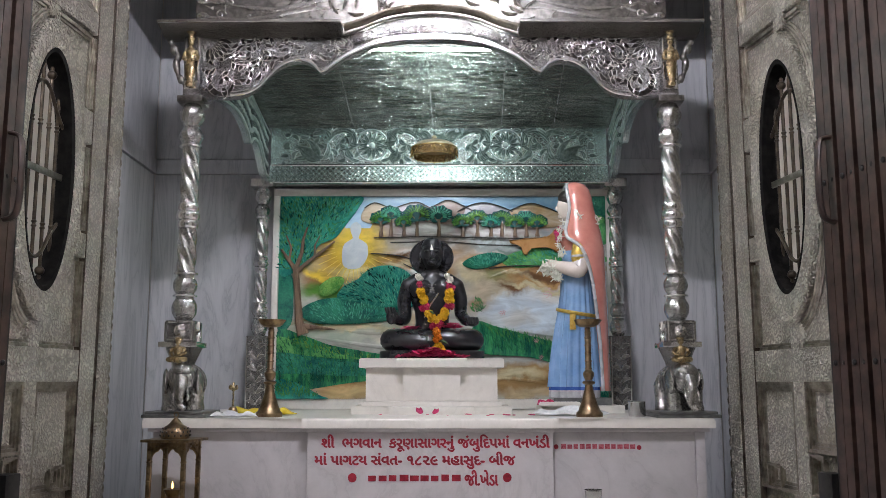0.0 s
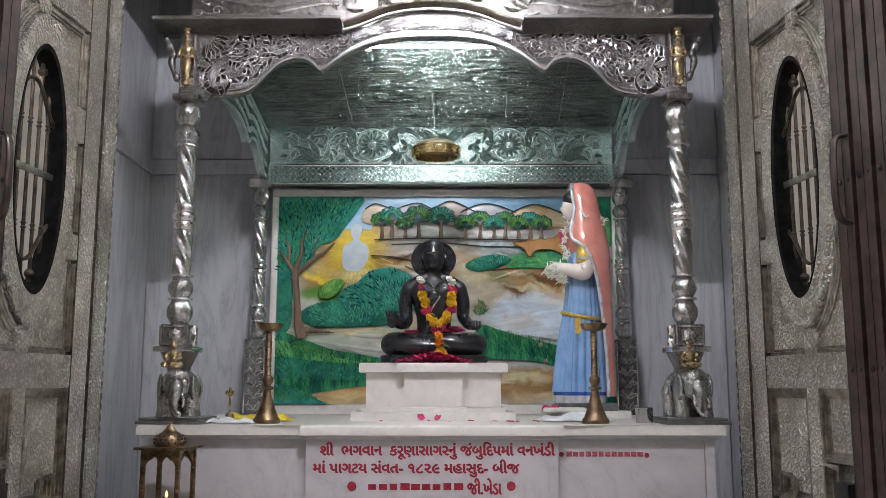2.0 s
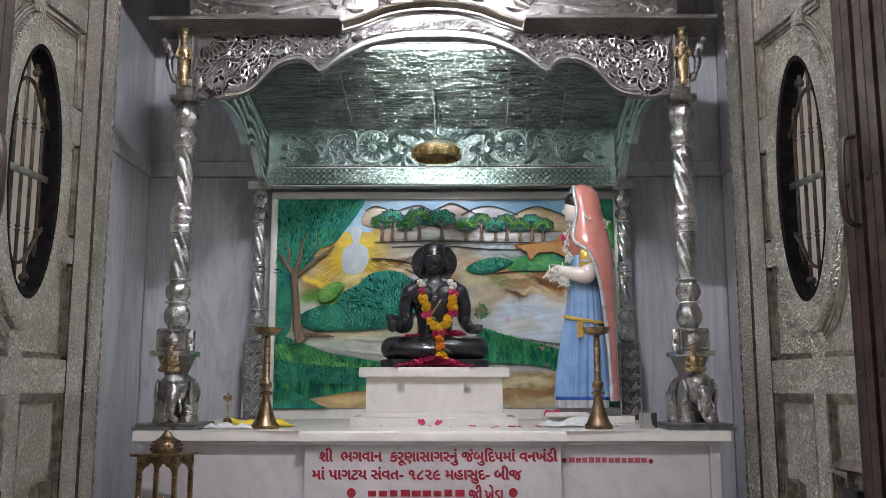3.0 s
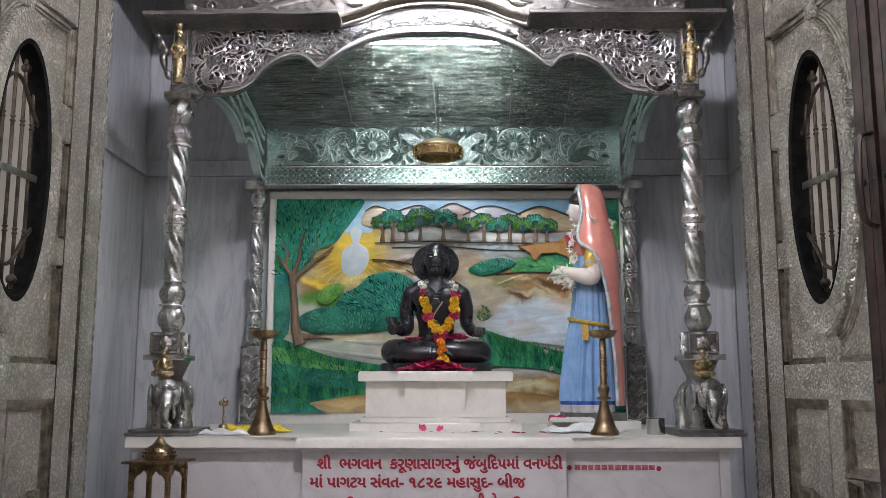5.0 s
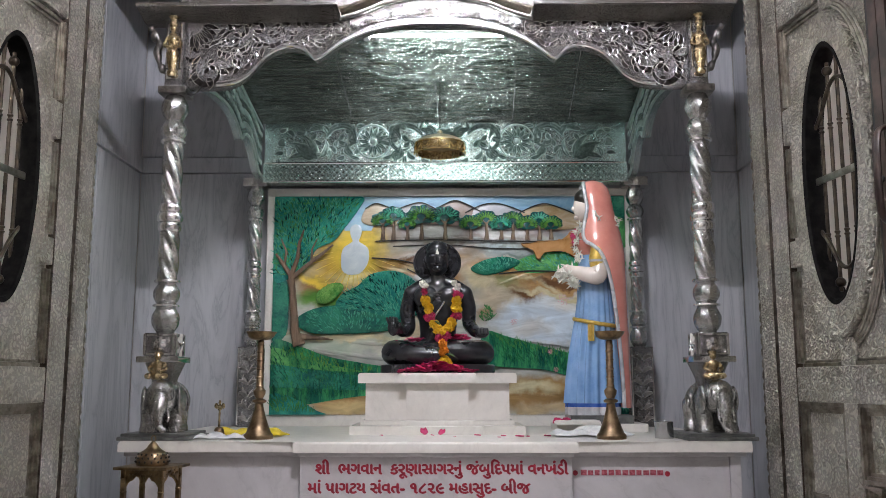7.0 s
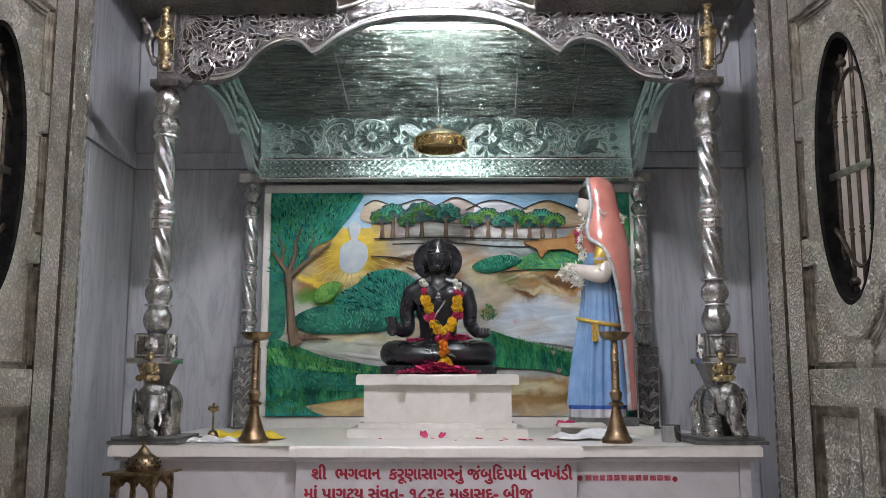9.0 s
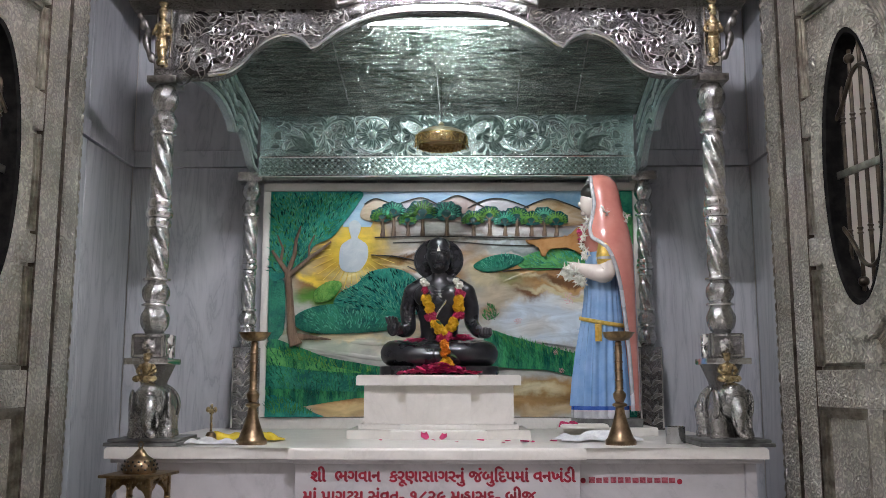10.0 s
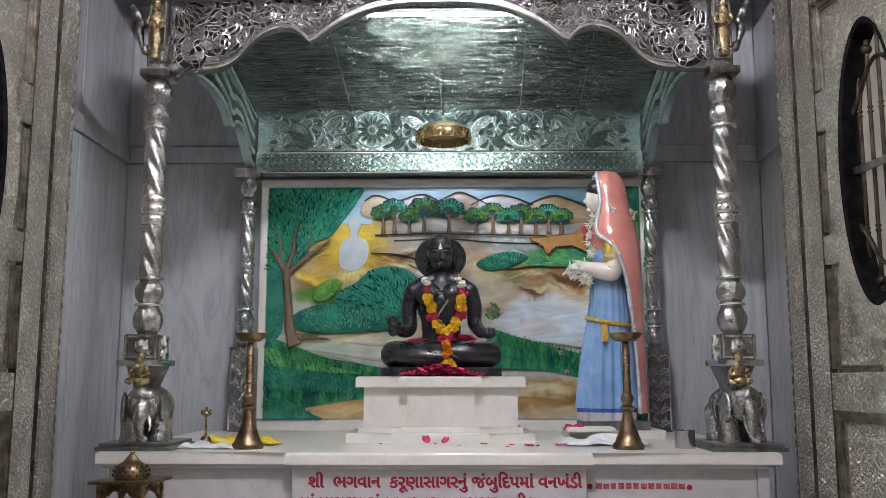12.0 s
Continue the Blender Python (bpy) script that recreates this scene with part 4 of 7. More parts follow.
    put("oval_ring", bm, DOOR_SILVER, "embossed silver ring round the oval opening", smooth=50)
    # the reveal's shade is put into its black colour
    bm = bmesh.new()
    rows = [[(x, y, z) for x, z in ellipse(SO, ZO, A + a, B + a, N)] for a, y in ((0.0, 0.036), (-0.016, 0.036), (-0.016, -0.03), (0.0, -0.034))]
    rings(bm, rows, caps=False)
    put("oval_reveal", bm, SHADE_BLACK, "reveal of the oval with its shade coloured in black", smooth=50)
    # window grille
    for i in range(5):
        s = SO - 0.11 + 0.055 * i
        h = (B - 0.02) * math.sqrt(max(0.05, 1 - ((s - SO) / (A - 0.004)) ** 2))
        bm = bmesh.new()
        tube(bm, [(s, 0.018, ZO - h), (s, 0.018, ZO + h)], 0.0065, 10)
        for z in (ZO + 0.16, ZO + 0.175, ZO - 0.19, ZO - 0.205):
            ball(bm, (s, 0.018, z), (0.010, 0.010, 0.006), 10, 5)
        if i in (1, 3):
            ball(bm, (s, 0.018, ZO + h - 0.03), 0.017, 12, 8)
            ball(bm, (s, 0.018, ZO - h + 0.03), 0.017, 12, 8)
        put("grille_bar", bm, IRON_BRONZE)
    bm = bmesh.new(); box(bm, SO - A + 0.004, SO + A - 0.004, 0.004, 0.012, ZO - 0.018, ZO + 0.006, 0.002)
    put("cross_bar", bm, DOOR_PLAIN)
    for sg in (-1, 1):
        bm = bmesh.new()
        pts = smooth_line([(SO - 0.14, 0.008, ZO + sg * 0.17), (SO - 0.09, 0.008, ZO + sg * 0.22), (SO - 0.03, 0.008, ZO + sg * 0.30), (SO + 0.03, 0.008, ZO + sg * 0.31), (SO + 0.09, 0.008, ZO + sg * 0.25), (SO + 0.14, 0.008, ZO + sg * 0.17)], 6)
        tube(bm, pts, 0.007, 8)
        put("grille_arch", bm, IRON_BRONZE)
    return root


def door_frame(name, at, rz, mirror, label):
    root = thing(name, label, "door frame", at, "frames of the sanctum door", kind="structure", rz=rz)

    def put(pname, bm, mat, lab=""):
        if mirror < 0:
            for v in bm.verts:
                v.co.x = -v.co.x
        return part(pname, bm, mat, root, lab)
    bm = bmesh.new(); box(bm, -0.062, 0.018, -0.028, 0.06, 0, 3.18, 0.003)
    put("jamb", bm, DOOR_SILVER, "embossed silver jamb")
    for s, y, w in ((0.0235, -0.020, 0.004), (0.0335, -0.010, 0.005), (0.0435, -0.018, 0.004)):
        bm = bmesh.new(); box(bm, s - w, s + w, y, 0.03, 0, 3.16, 0.002)
        put("groove_bead", bm, DOOR_GROOVE)
    bm = bmesh.new()
    rows = []
    n = 420
    for k in range(n + 1):
        z = 3.18 * k / n
        rows.append([(-0.074 + (0.014 + 0.0032 * math.cos(2 * a - z * 150)) * math.cos(a), -0.012 + (0.014 + 0.0032 * math.cos(2 * a - z * 150)) * math.sin(a), z) for a in [2 * math.pi * i / 8 for i in range(8)]])
    rings(bm, rows)
    put("rope_bead", bm, DOOR_PLAIN, "rope moulding of twisted silver")
    return root


# the leaf's face looks across the opening; s runs away from the sanctum
EA = math.degrees(math.atan2(-0.95, 0.13))
door_frame("door_frame_1", (1.278, -0.1, 0), EA, 1, "embossed silver door jamb with rope edge")
door_leaf("door_1", (1.278, -0.1, 0), EA, 1, "open silver-clad door with oval grille and sunk panels")
WA = math.degrees(math.atan2(1.0, 0.10))
door_frame("door_frame_2", (-1.272, -0.225, 0), WA, -1, "embossed silver door jamb with rope edge")
door_leaf("door_2", (-1.272, -0.225, 0), WA, -1, "open silver-clad door with oval grille and sunk panels")


# ---- folding iron gate in front of the leaves ----
def folding_gate(at, rz, mirror, s0, count, lean):
    root = thing("folding_gate", "folded red-brown iron gate of upright channels", "gate", at, "folded gates beside the door", rz=rz)

    def put(pname, bm, mat, lab="", to=root):
        if mirror < 0:
            for v in bm.verts:
                v.co.x = -v.co.x
        return part(pname, bm, mat, to, lab)
    bm = bmesh.new(); box(bm, s0 - 0.016, s0 - 0.002, -0.055, 0.05, 0.01, 3.15, 0.002)
    put("end_plate", bm, IRON_BLACK, "black iron end plate")
    for i in range(count):
        x = s0 + 0.052 * i
        bm = bmesh.new()
        f = -0.06 - 0.006 * (i % 2)
        prism(bm, [(x + 0.002, f), (x + 0.041, f), (x + 0.041, -0.015), (x + 0.036, -0.015), (x + 0.036, f + 0.007), (x + 0.007, f + 0.007), (x + 0.007, -0.015), (x + 0.002, -0.015)], 0.01, 3.15)
        bar = put("channel", bm, IRON)
        for z in (0.42, 1.28, 1.86, 2.75):
            bm = bmesh.new(); ball(bm, (x + 0.0215, -0.062, z), (0.010, 0.007, 0.010), 10, 6)
            put("rivet", bm, IRON_BLACK, to=bar)
    bm = bmesh.new()
    xh = s0 + 0.075
    tube(bm, smooth_line([(xh, -0.062, 2.0), (xh, -0.10, 1.985), (xh + 0.008, -0.115, 1.93), (xh + 0.010, -0.118, 1.86), (xh + 0.006, -0.115, 1.79), (xh, -0.10, 1.735), (xh, -0.062, 1.72)], 6), 0.016, 10, flat=0.5)
    put("pull_handle", bm, IRON, "bowed iron pull handle")
    bm = bmesh.new()
    box(bm, s0 - 0.10, s0 - 0.02, -0.075, -0.026, 0.80, 0.935, 0.004)
    put("hasp", bm, IRON_BLACK, "iron hasp")
    return root


folding_gate((1.278, -0.1, 0), EA, 1, 0.760, 8, 0)
folding_gate((-1.272, -0.225, 0), WA, -1, 0.69, 8, 0)

# ---- painted relief behind the statue ----
MX0, MX1, MZ0, MZ1, MY = -0.805, 0.958, 1.135, 2.222, 1.06
mural = thing("painted_relief", "glossy painted relief of hills, trees and a pond", "mural", (0, MY, 0))


def mp(a, b):
    """Place on the mural: a across and b down, both 0 to 100."""
    return MX0 + (MX1 - MX0) * a / 100, MZ1 - (MZ1 - MZ0) * b / 100


def patch(name, pts, depth, mat, label="", closed_smooth=True, dome=0.0, base=0.0):
    """A modelled field of the relief: an outline raised from the ground, its rim rounded."""
    line = [tuple(p) for p in smooth_line([mp(a, b) for a, b in pts], 5, closed=True)] if closed_smooth else [mp(a, b) for a, b in pts]
    line = [(min(max(x, MX0 + 0.001), MX1 - 0.001), min(max(z, MZ0 + 0.001), MZ1 - 0.001)) for x, z in line]
    bm = bmesh.new()
    f = slab_xz(bm, line, -depth, 0.0 - base)
    if dome:
        cx, cz = sum(p[0] for p in line) / len(line), sum(p[1] for p in line) / len(line)
        edge = [v for v in f.verts]
        bm.faces.remove(f)
        for w, d in ((0.96, 0.35), (0.88, 0.65), (0.7, 0.9), (0.4, 1.0)):
            inner = [bm.verts.new((cx + (v0[0] - cx) * w, -depth - dome * d, cz + (v0[1] - cz) * w)) for v0 in [(e[0], e[1]) for e in line]]
            for i in range(len(inner)):
                j = (i + 1) % len(inner)
                bm.faces.new((edge[i], edge[j], inner[j], inner[i]))
            edge = inner
        bm.faces.new(edge)
    part(name, bm, mat, mural, label, smooth=35)


def strokes(name, pts, n, mat, y, seed, length=0.03, width=0.004, root=None, spread=0.5, label=""):
    """Ridges of modelled foliage inside an outline, fanning out from root."""
    rng = random.Random(seed)
    line = [mp(a, b) for a, b in pts]
    xs, zs = [p[0] for p in line], [p[1] for p in line]
    rx, rz = mp(*root) if root else (sum(xs) / len(xs), min(zs))
    bm = bmesh.new()
    k = 0
    for _ in range(n * 6):
        if k >= n:
            break
        x, z = rng.uniform(min(xs), max(xs)), rng.uniform(min(zs), max(zs))
        inside = False
        for (x1, z1), (x2, z2) in zip(line, line[1:] + line[:1]):
            if (z1 > z) != (z2 > z) and x < (x2 - x1) * (z - z1) / (z2 - z1) + x1:
                inside = not inside
        if not inside or not (MX0 + 0.01 < x < MX1 - 0.01 and MZ0 + 0.01 < z < MZ1 - 0.02):
            continue
        a = math.atan2(z - rz, x - rx) + rng.uniform(-spread, spread)
        leaf_blade(bm, x, z, a, length * rng.uniform(0.6, 1.2), width * rng.uniform(0.7, 1.3), y, width * 1.3)
        k += 1
    tagged(part(name, bm, mat, mural, label), kind="stuff")


G_DEEP = paint("deep_green_paint", (0.010, 0.122, 0.100), (0.042, 0.325, 0.195), 55, (1, 1, 1), 1.0, 0.2, 0.012)
G_TEAL = paint("teal_green_paint", (0.012, 0.180, 0.166), (0.049, 0.398, 0.281), 60, (1, 1, 1), 1.0, 0.2, 0.012)
G_MID = paint("leaf_green_paint", (0.035, 0.224, 0.079), (0.137, 0.470, 0.137), 50, (1, 1, 1), 0.9, 0.2, 0.010)
G_LIGHT = paint("bright_green_paint", (0.075, 0.317, 0.064), (0.259, 0.523, 0.121), 50, (1, 1, 1), 0.8, 0.2, 0.010)
G_GRASS = paint("grass_stroke_paint", (0.010, 0.122, 0.086), (0.064, 0.412, 0.151), 40, (2.6, 1, 0.5), 0.9, 0.2, 0.010)
G_DARK = paint("dark_foliage_line_paint", (0.002, 0.05, 0.05), (0.006, 0.09, 0.08), 40, (1, 1, 1), 0.5, 0.2, 0.006)
G_PALE = paint("pale_foliage_paint", (0.049, 0.412, 0.296), (0.180, 0.600, 0.412), 40, (1, 1, 1), 0.6, 0.2, 0.006)
P_SKY = paint("sky_paint", (0.2, 0.42, 0.66), (0.5, 0.68, 0.8), 5, (1, 1, 2), 0.1, 0.3)
P_TAN = paint("tan_hill_paint", (0.40, 0.25, 0.10), (0.68, 0.58, 0.44), 7, (0.7, 1, 2.2), 0.15, 0.3)
P_MOUNT = paint("mountain_paint", (0.22, 0.14, 0.11), (0.4, 0.31, 0.27), 9, (1, 1, 1), 0.3, 0.32)
P_SNOW = paint("pale_mountain_paint", (0.42, 0.42, 0.45), (0.62, 0.62, 0.64), 9, (1, 1, 1), 0.2, 0.32)
P_TRUNK = paint("bark_paint", (0.10, 0.06, 0.035), (0.24, 0.16, 0.10), 30, (3, 1, 0.4), 0.8, 0.4, 0.008)
P_GLOW = paint("yellow_light_paint", (0.75, 0.52, 0.04), (0.88, 0.74, 0.2), 9, (1, 1, 1), 0.1, 0.3)
P_PALE = paint("pale_blue_white_paint", (0.48, 0.55, 0.60), (0.64, 0.69, 0.71), 14, (1, 1, 1), 0.08, 0.28)
P_FAWN = paint("fawn_paint", (0.42, 0.2, 0.06), (0.56, 0.3, 0.12), 10, (1, 1, 1), 0.08, 0.26)
P_OUT = paint("dark_outline_paint", (0.02, 0.02, 0.02), (0.05, 0.045, 0.04), 20, (1, 1, 1), 0.1, 0.35)
P_PINK = paint("pink_flower_paint", (0.55, 0.22, 0.25), (0.7, 0.4, 0.42), 40, (1, 1, 1), 0.1, 0.4)
P_BLUE = paint("blue_water_line_paint", (0.25, 0.42, 0.62), (0.4, 0.55, 0.7), 20, (1, 1, 1), 0.1, 0.3)

def brushed_scene(name):
    """One coat of oil paint: soft washes laid over one another, each an uneven oval with a blurred rim."""
    m, nt, b = nodes_of(name)
    v = coords(nt)
    warp = node(nt, "ShaderNodeTexNoise", Scale=9.0, Detail=4.0, Roughness=0.6)
    nt.links.new(v, warp.inputs["Vector"])
    cen = nt.nodes.new("ShaderNodeVectorMath"); cen.operation = "SUBTRACT"
    cen.inputs[1].default_value = (0.5, 0.5, 0.5)
    nt.links.new(warp.outputs["Color"], cen.inputs[0])
    sc = nt.nodes.new("ShaderNodeVectorMath"); sc.operation = "SCALE"
    sc.inputs["Scale"].default_value = 0.13
    nt.links.new(cen.outputs[0], sc.inputs[0])
    at = nt.nodes.new("ShaderNodeVectorMath"); at.operation = "ADD"
    nt.links.new(v, at.inputs[0]); nt.links.new(sc.outputs[0], at.inputs[1])
    state = {"c": None}
    base = nt.nodes.new("ShaderNodeRGB")
    base.outputs[0].default_value = (0.50, 0.50, 0.45, 1)
    state["c"] = base.outputs[0]

    def wash(a, bb, ra, rb, soft, colour, tilt=0.0):
        x, z = mp(a, bb)
        sub = nt.nodes.new("ShaderNodeVectorMath"); sub.operation = "SUBTRACT"
        sub.inputs[1].default_value = (x, 0, z)
        nt.links.new(at.outputs[0], sub.inputs[0])
        rot = nt.nodes.new("ShaderNodeVectorRotate"); rot.rotation_type = "Y_AXIS"
        rot.inputs["Angle"].default_value = radians(tilt)
        nt.links.new(sub.outputs[0], rot.inputs["Vector"])
        mul = nt.nodes.new("ShaderNodeVectorMath"); mul.operation = "MULTIPLY"
        mul.inputs[1].default_value = (100 / (ra * (MX1 - MX0)), 0, 100 / (rb * (MZ1 - MZ0)))
        nt.links.new(rot.outputs[0], mul.inputs[0])
        ln = nt.nodes.new("ShaderNodeVectorMath"); ln.operation = "LENGTH"
        nt.links.new(mul.outputs[0], ln.inputs[0])
        mr = nt.nodes.new("ShaderNodeMapRange"); mr.interpolation_type = "SMOOTHSTEP"
        for k, q in (("From Min", 1.0 - soft), ("From Max", 1.0 + 0.35 * soft), ("To Min", 1.0), ("To Max", 0.0)):
            mr.inputs[k].default_value = q
        nt.links.new(ln.outputs["Value"], mr.inputs["Value"])
        mx = nt.nodes.new("ShaderNodeMixRGB")
        nt.links.new(mr.outputs[0], mx.inputs[0])
        nt.links.new(state["c"], mx.inputs[1])
        mx.inputs[2].default_value = (*colour, 1)
        state["c"] = mx.outputs[0]

    white, cream, tan, brown = (0.72, 0.71, 0.69), (0.66, 0.58, 0.36), (0.46, 0.27, 0.11), (0.15, 0.07, 0.028)
    olive, blue, pond, grey = (0.20, 0.25, 0.08), (0.36, 0.50, 0.62), (0.66, 0.75, 0.83), (0.36, 0.40, 0.39)
    ochre, yellow = (0.50, 0.32, 0.05), (0.86, 0.62, 0.08)
    # plain under the trees, far ridges
    wash(60, 17, 40, 5, 0.5, (0.34, 0.29, 0.27)); wash(45, 17, 8, 4, 0.7, white); wash(66, 18, 9, 2.5, 0.7, white); wash(85, 19, 8, 3, 0.7, (0.30, 0.34, 0.36))
    wash(64, 24, 26, 3.4, 0.5, grey); wash(58, 22.8, 14, 1.3, 0.6, (0.52, 0.60, 0.60)); wash(74, 26.5, 10, 1.6, 0.6, (0.20, 0.26, 0.24))
    # the pale hill behind the figure
    wash(42, 31, 18, 8, 0.6, tan, 12); wash(42, 27, 13, 3, 0.8, white, 10); wash(36, 30, 9, 2, 0.8, brown, 14); wash(45, 36, 12, 4, 0.7, white, 20); wash(37, 34, 7, 2.2, 0.8, cream, 20)
    wash(50, 42, 6, 9, 0.7, tan)
    # the brown rise
    wash(72, 40, 22, 9, 0.4, tan, -14); wash(64, 47, 9, 9, 0.6, (0.50, 0.42, 0.30)); wash(66, 39, 6, 5, 0.8, (0.24, 0.24, 0.10)); wash(82, 37, 12, 3.5, 0.7, (0.30, 0.16, 0.07), -8)
    wash(76, 41, 8, 1.6, 0.8, cream, -22); wash(84, 41.5, 14, 2.4, 0.6, brown, -4); wash(72, 47, 7, 3, 0.7, brown, -32); wash(62, 55, 5, 4, 0.7, (0.42, 0.28, 0.14)); wash(58, 38, 5, 5, 0.7, cream, -30)
    wash(93, 36, 9, 3, 0.7, tan)
    # the pond
    wash(84, 58, 24, 12.5, 0.25, pond); wash(86, 50, 14, 4, 0.8, white); wash(72, 61, 8, 5, 0.8, white); wash(92, 66, 9, 2.4, 0.7, (0.42, 0.60, 0.78)); wash(80, 46.5, 14, 1.6, 0.7, cream, -10)
    # glow with its rays
    wash(21, 31, 16, 19, 0.75, ochre, 20); wash(13, 45, 9, 7, 0.8, (0.30, 0.15, 0.05), -30); wash(12, 40, 8, 3, 0.8, yellow, -35); wash(17, 44, 7, 2.6, 0.8, (0.74, 0.50, 0.08), -50)
    wash(23.5, 24, 8.5, 15, 0.7, yellow); wash(27, 12, 4, 8, 0.9, (0.72, 0.48, 0.08)); wash(30, 7, 5, 4, 0.8, (0.44, 0.27, 0.13)); wash(22, 38, 6, 4, 0.9, (0.86, 0.76, 0.36))
    wash(14, 48, 9, 5, 0.7, (0.10, 0.28, 0.04))
    # path and the ground in front
    wash(24, 67, 30, 6, 0.4, (0.44, 0.50, 0.40)); wash(22, 66, 18, 2.4, 0.7, cream); wash(34, 70, 12, 3, 0.8, (0.62, 0.60, 0.50)); wash(12, 62.5, 9, 2, 0.8, (0.30, 0.30, 0.10)); wash(42, 62, 8, 5, 0.7, (0.50, 0.42, 0.28))
    wash(30, 95, 24, 7, 0.5, tan); wash(24, 97, 12, 4, 0.8, (0.60, 0.45, 0.22)); wash(40, 91, 9, 3, 0.8, brown); wash(44, 97, 7, 4, 0.8, (0.34, 0.20, 0.07))
    wash(78, 91, 26, 9, 0.4, (0.36, 0.22, 0.09)); wash(72, 88, 10, 3, 0.8, cream); wash(88, 92, 9, 5, 0.8, (0.22, 0.13, 0.05)); wash(76, 97, 12, 3, 0.8, (0.52, 0.40, 0.24))
    # brush marks
    sv = coords(nt, (0.6, 1, 1.7), (0, 0.25, 0))
    st = node(nt, "ShaderNodeTexNoise", Scale=9.0, Detail=5.0, Roughness=0.6, Distortion=1.0)
    nt.links.new(sv, st.inputs["Vector"])
    lum = node(nt, "ShaderNodeMapRange", To_Min=0.72, To_Max=1.22)
    lum.inputs["From Min"].default_value, lum.inputs["From Max"].default_value = 0.3, 0.7
    nt.links.new(st.outputs["Fac"], lum.inputs["Value"])
    mu = nt.nodes.new("ShaderNodeVectorMath"); mu.operation = "MULTIPLY"
    nt.links.new(state["c"], mu.inputs[0]); nt.links.new(lum.outputs[0], mu.inputs[1])
    nt.links.new(mu.outputs[0], b.inputs["Base Color"])
    b.inputs["Roughness"].default_value = 0.26
    bump(nt, b, st.outputs["Fac"], 0.25, 0.012)
    return m


P_SCENE = brushed_scene("brushed_landscape_paint")
bm = bmesh.new(); slab_xz(bm, [(MX0, MZ0), (MX1, MZ0), (MX1, MZ1), (MX0, MZ1)], 0, 0.03)
part("ground_coat", bm, P_SCENE, mural, smooth=None)
bm = bmesh.new()
for x0, x1, z0, z1 in ((MX0 - 0.035, MX1 + 0.035, MZ1 + 0.001, MZ1 + 0.04), (MX0 - 0.035, MX0 - 0.001, MZ0, MZ1), (MX1 + 0.001, MX1 + 0.035, MZ0, MZ1)):
    box(bm, x0, x1, -0.02, 0.03, z0, z1, 0.003)
part("border", bm, MARBLE_WHITE, mural, "white marble border")
patch("sky", [(20, 0), (100, 0), (100, 16), (20, 16)], 0.004, P_SKY, closed_smooth=False)
for pts, mat in (([(25, 12), (26, 6), (29, 3.5), (33, 5.5), (38, 12), (30, 14)], P_TAN), ([(33, 12), (34, 7), (38, 4.5), (42, 3.2), (46, 6), (49, 10), (40, 14)], P_SNOW), ([(43, 12), (44, 8), (48, 4.5), (51.5, 2.2), (55, 4), (60, 10), (52, 14)], P_MOUNT), ([(53, 12), (54.5, 8), (59, 4.5), (63, 3.5), (67, 5), (73, 11), (62, 14)], P_SNOW), ([(69, 12), (70, 8), (74, 5), (77.5, 3.8), (82, 6), (87, 9.5), (92, 14), (78, 16)], P_TAN)):
    patch("mountain", pts, 0.010, mat, dome=0.006)
patch("far_hill", [(30, 12), (50, 10.5), (75, 11), (92, 13), (100, 12), (100, 30), (70, 25), (50, 25), (30, 24)], 0.0055, P_SCENE, base=0.004)
patch("grey_hill", [(28, 22), (45, 21), (62, 23), (80, 25), (90, 26), (70, 34), (58, 42), (45, 44), (34, 36)], 0.0075, P_SCENE, base=0.004)
patch("tan_hill", [(57, 40), (66, 33), (78, 30), (90, 31), (100, 34), (100, 46), (80, 46), (70, 56), (62, 58), (56, 50)], 0.0135, P_SCENE, base=0.004)
patch("pale_path", [(2, 66), (14, 60), (28, 61), (45, 58), (60, 54), (66, 60), (52, 72), (34, 80), (20, 74), (4, 70)], 0.0088, P_SCENE, base=0.004)
patch("pond", [(60, 57), (68, 50), (76, 45.5), (88, 43), (100, 43), (100, 73), (88, 71), (76, 68), (66, 66)], 0.0115, P_SCENE, "pale painted pond", base=0.004)
patch("bank", [(66, 50), (72, 45), (80, 40), (92, 40), (100, 41), (100, 44.5), (86, 44.5), (74, 49), (68, 56), (62, 58)], 0.016, P_SCENE, base=0.008)
for k in range(22):
    a = 2.3 + k * 0.17
    x, z = mp(23, 24)
    bm = bmesh.new()
    tube(bm, [(x + 0.11 * math.cos(a), -0.010, z + 0.14 * math.sin(a)), (x + 0.22 * math.cos(a), -0.008, z + 0.23 * math.sin(a))], 0.0016, 4)
    part("light_ray", bm, P_GLOW, mural, smooth=None)
patch("pale_form", [(19.4, 34), (19.2, 28), (19.8, 24.2), (21.4, 22.2), (22.4, 20.8), (21.7, 17.6), (21.8, 14.6), (23.3, 13.0), (24.8, 14.6), (24.9, 17.6), (24.2, 20.8), (25.4, 22.4), (26.8, 24.4), (27.1, 29), (26.2, 33), (24.4, 36), (21.2, 36.5)], 0.005, P_PALE, "plain pale painted form in the glow", dome=0.002, base=0.001)
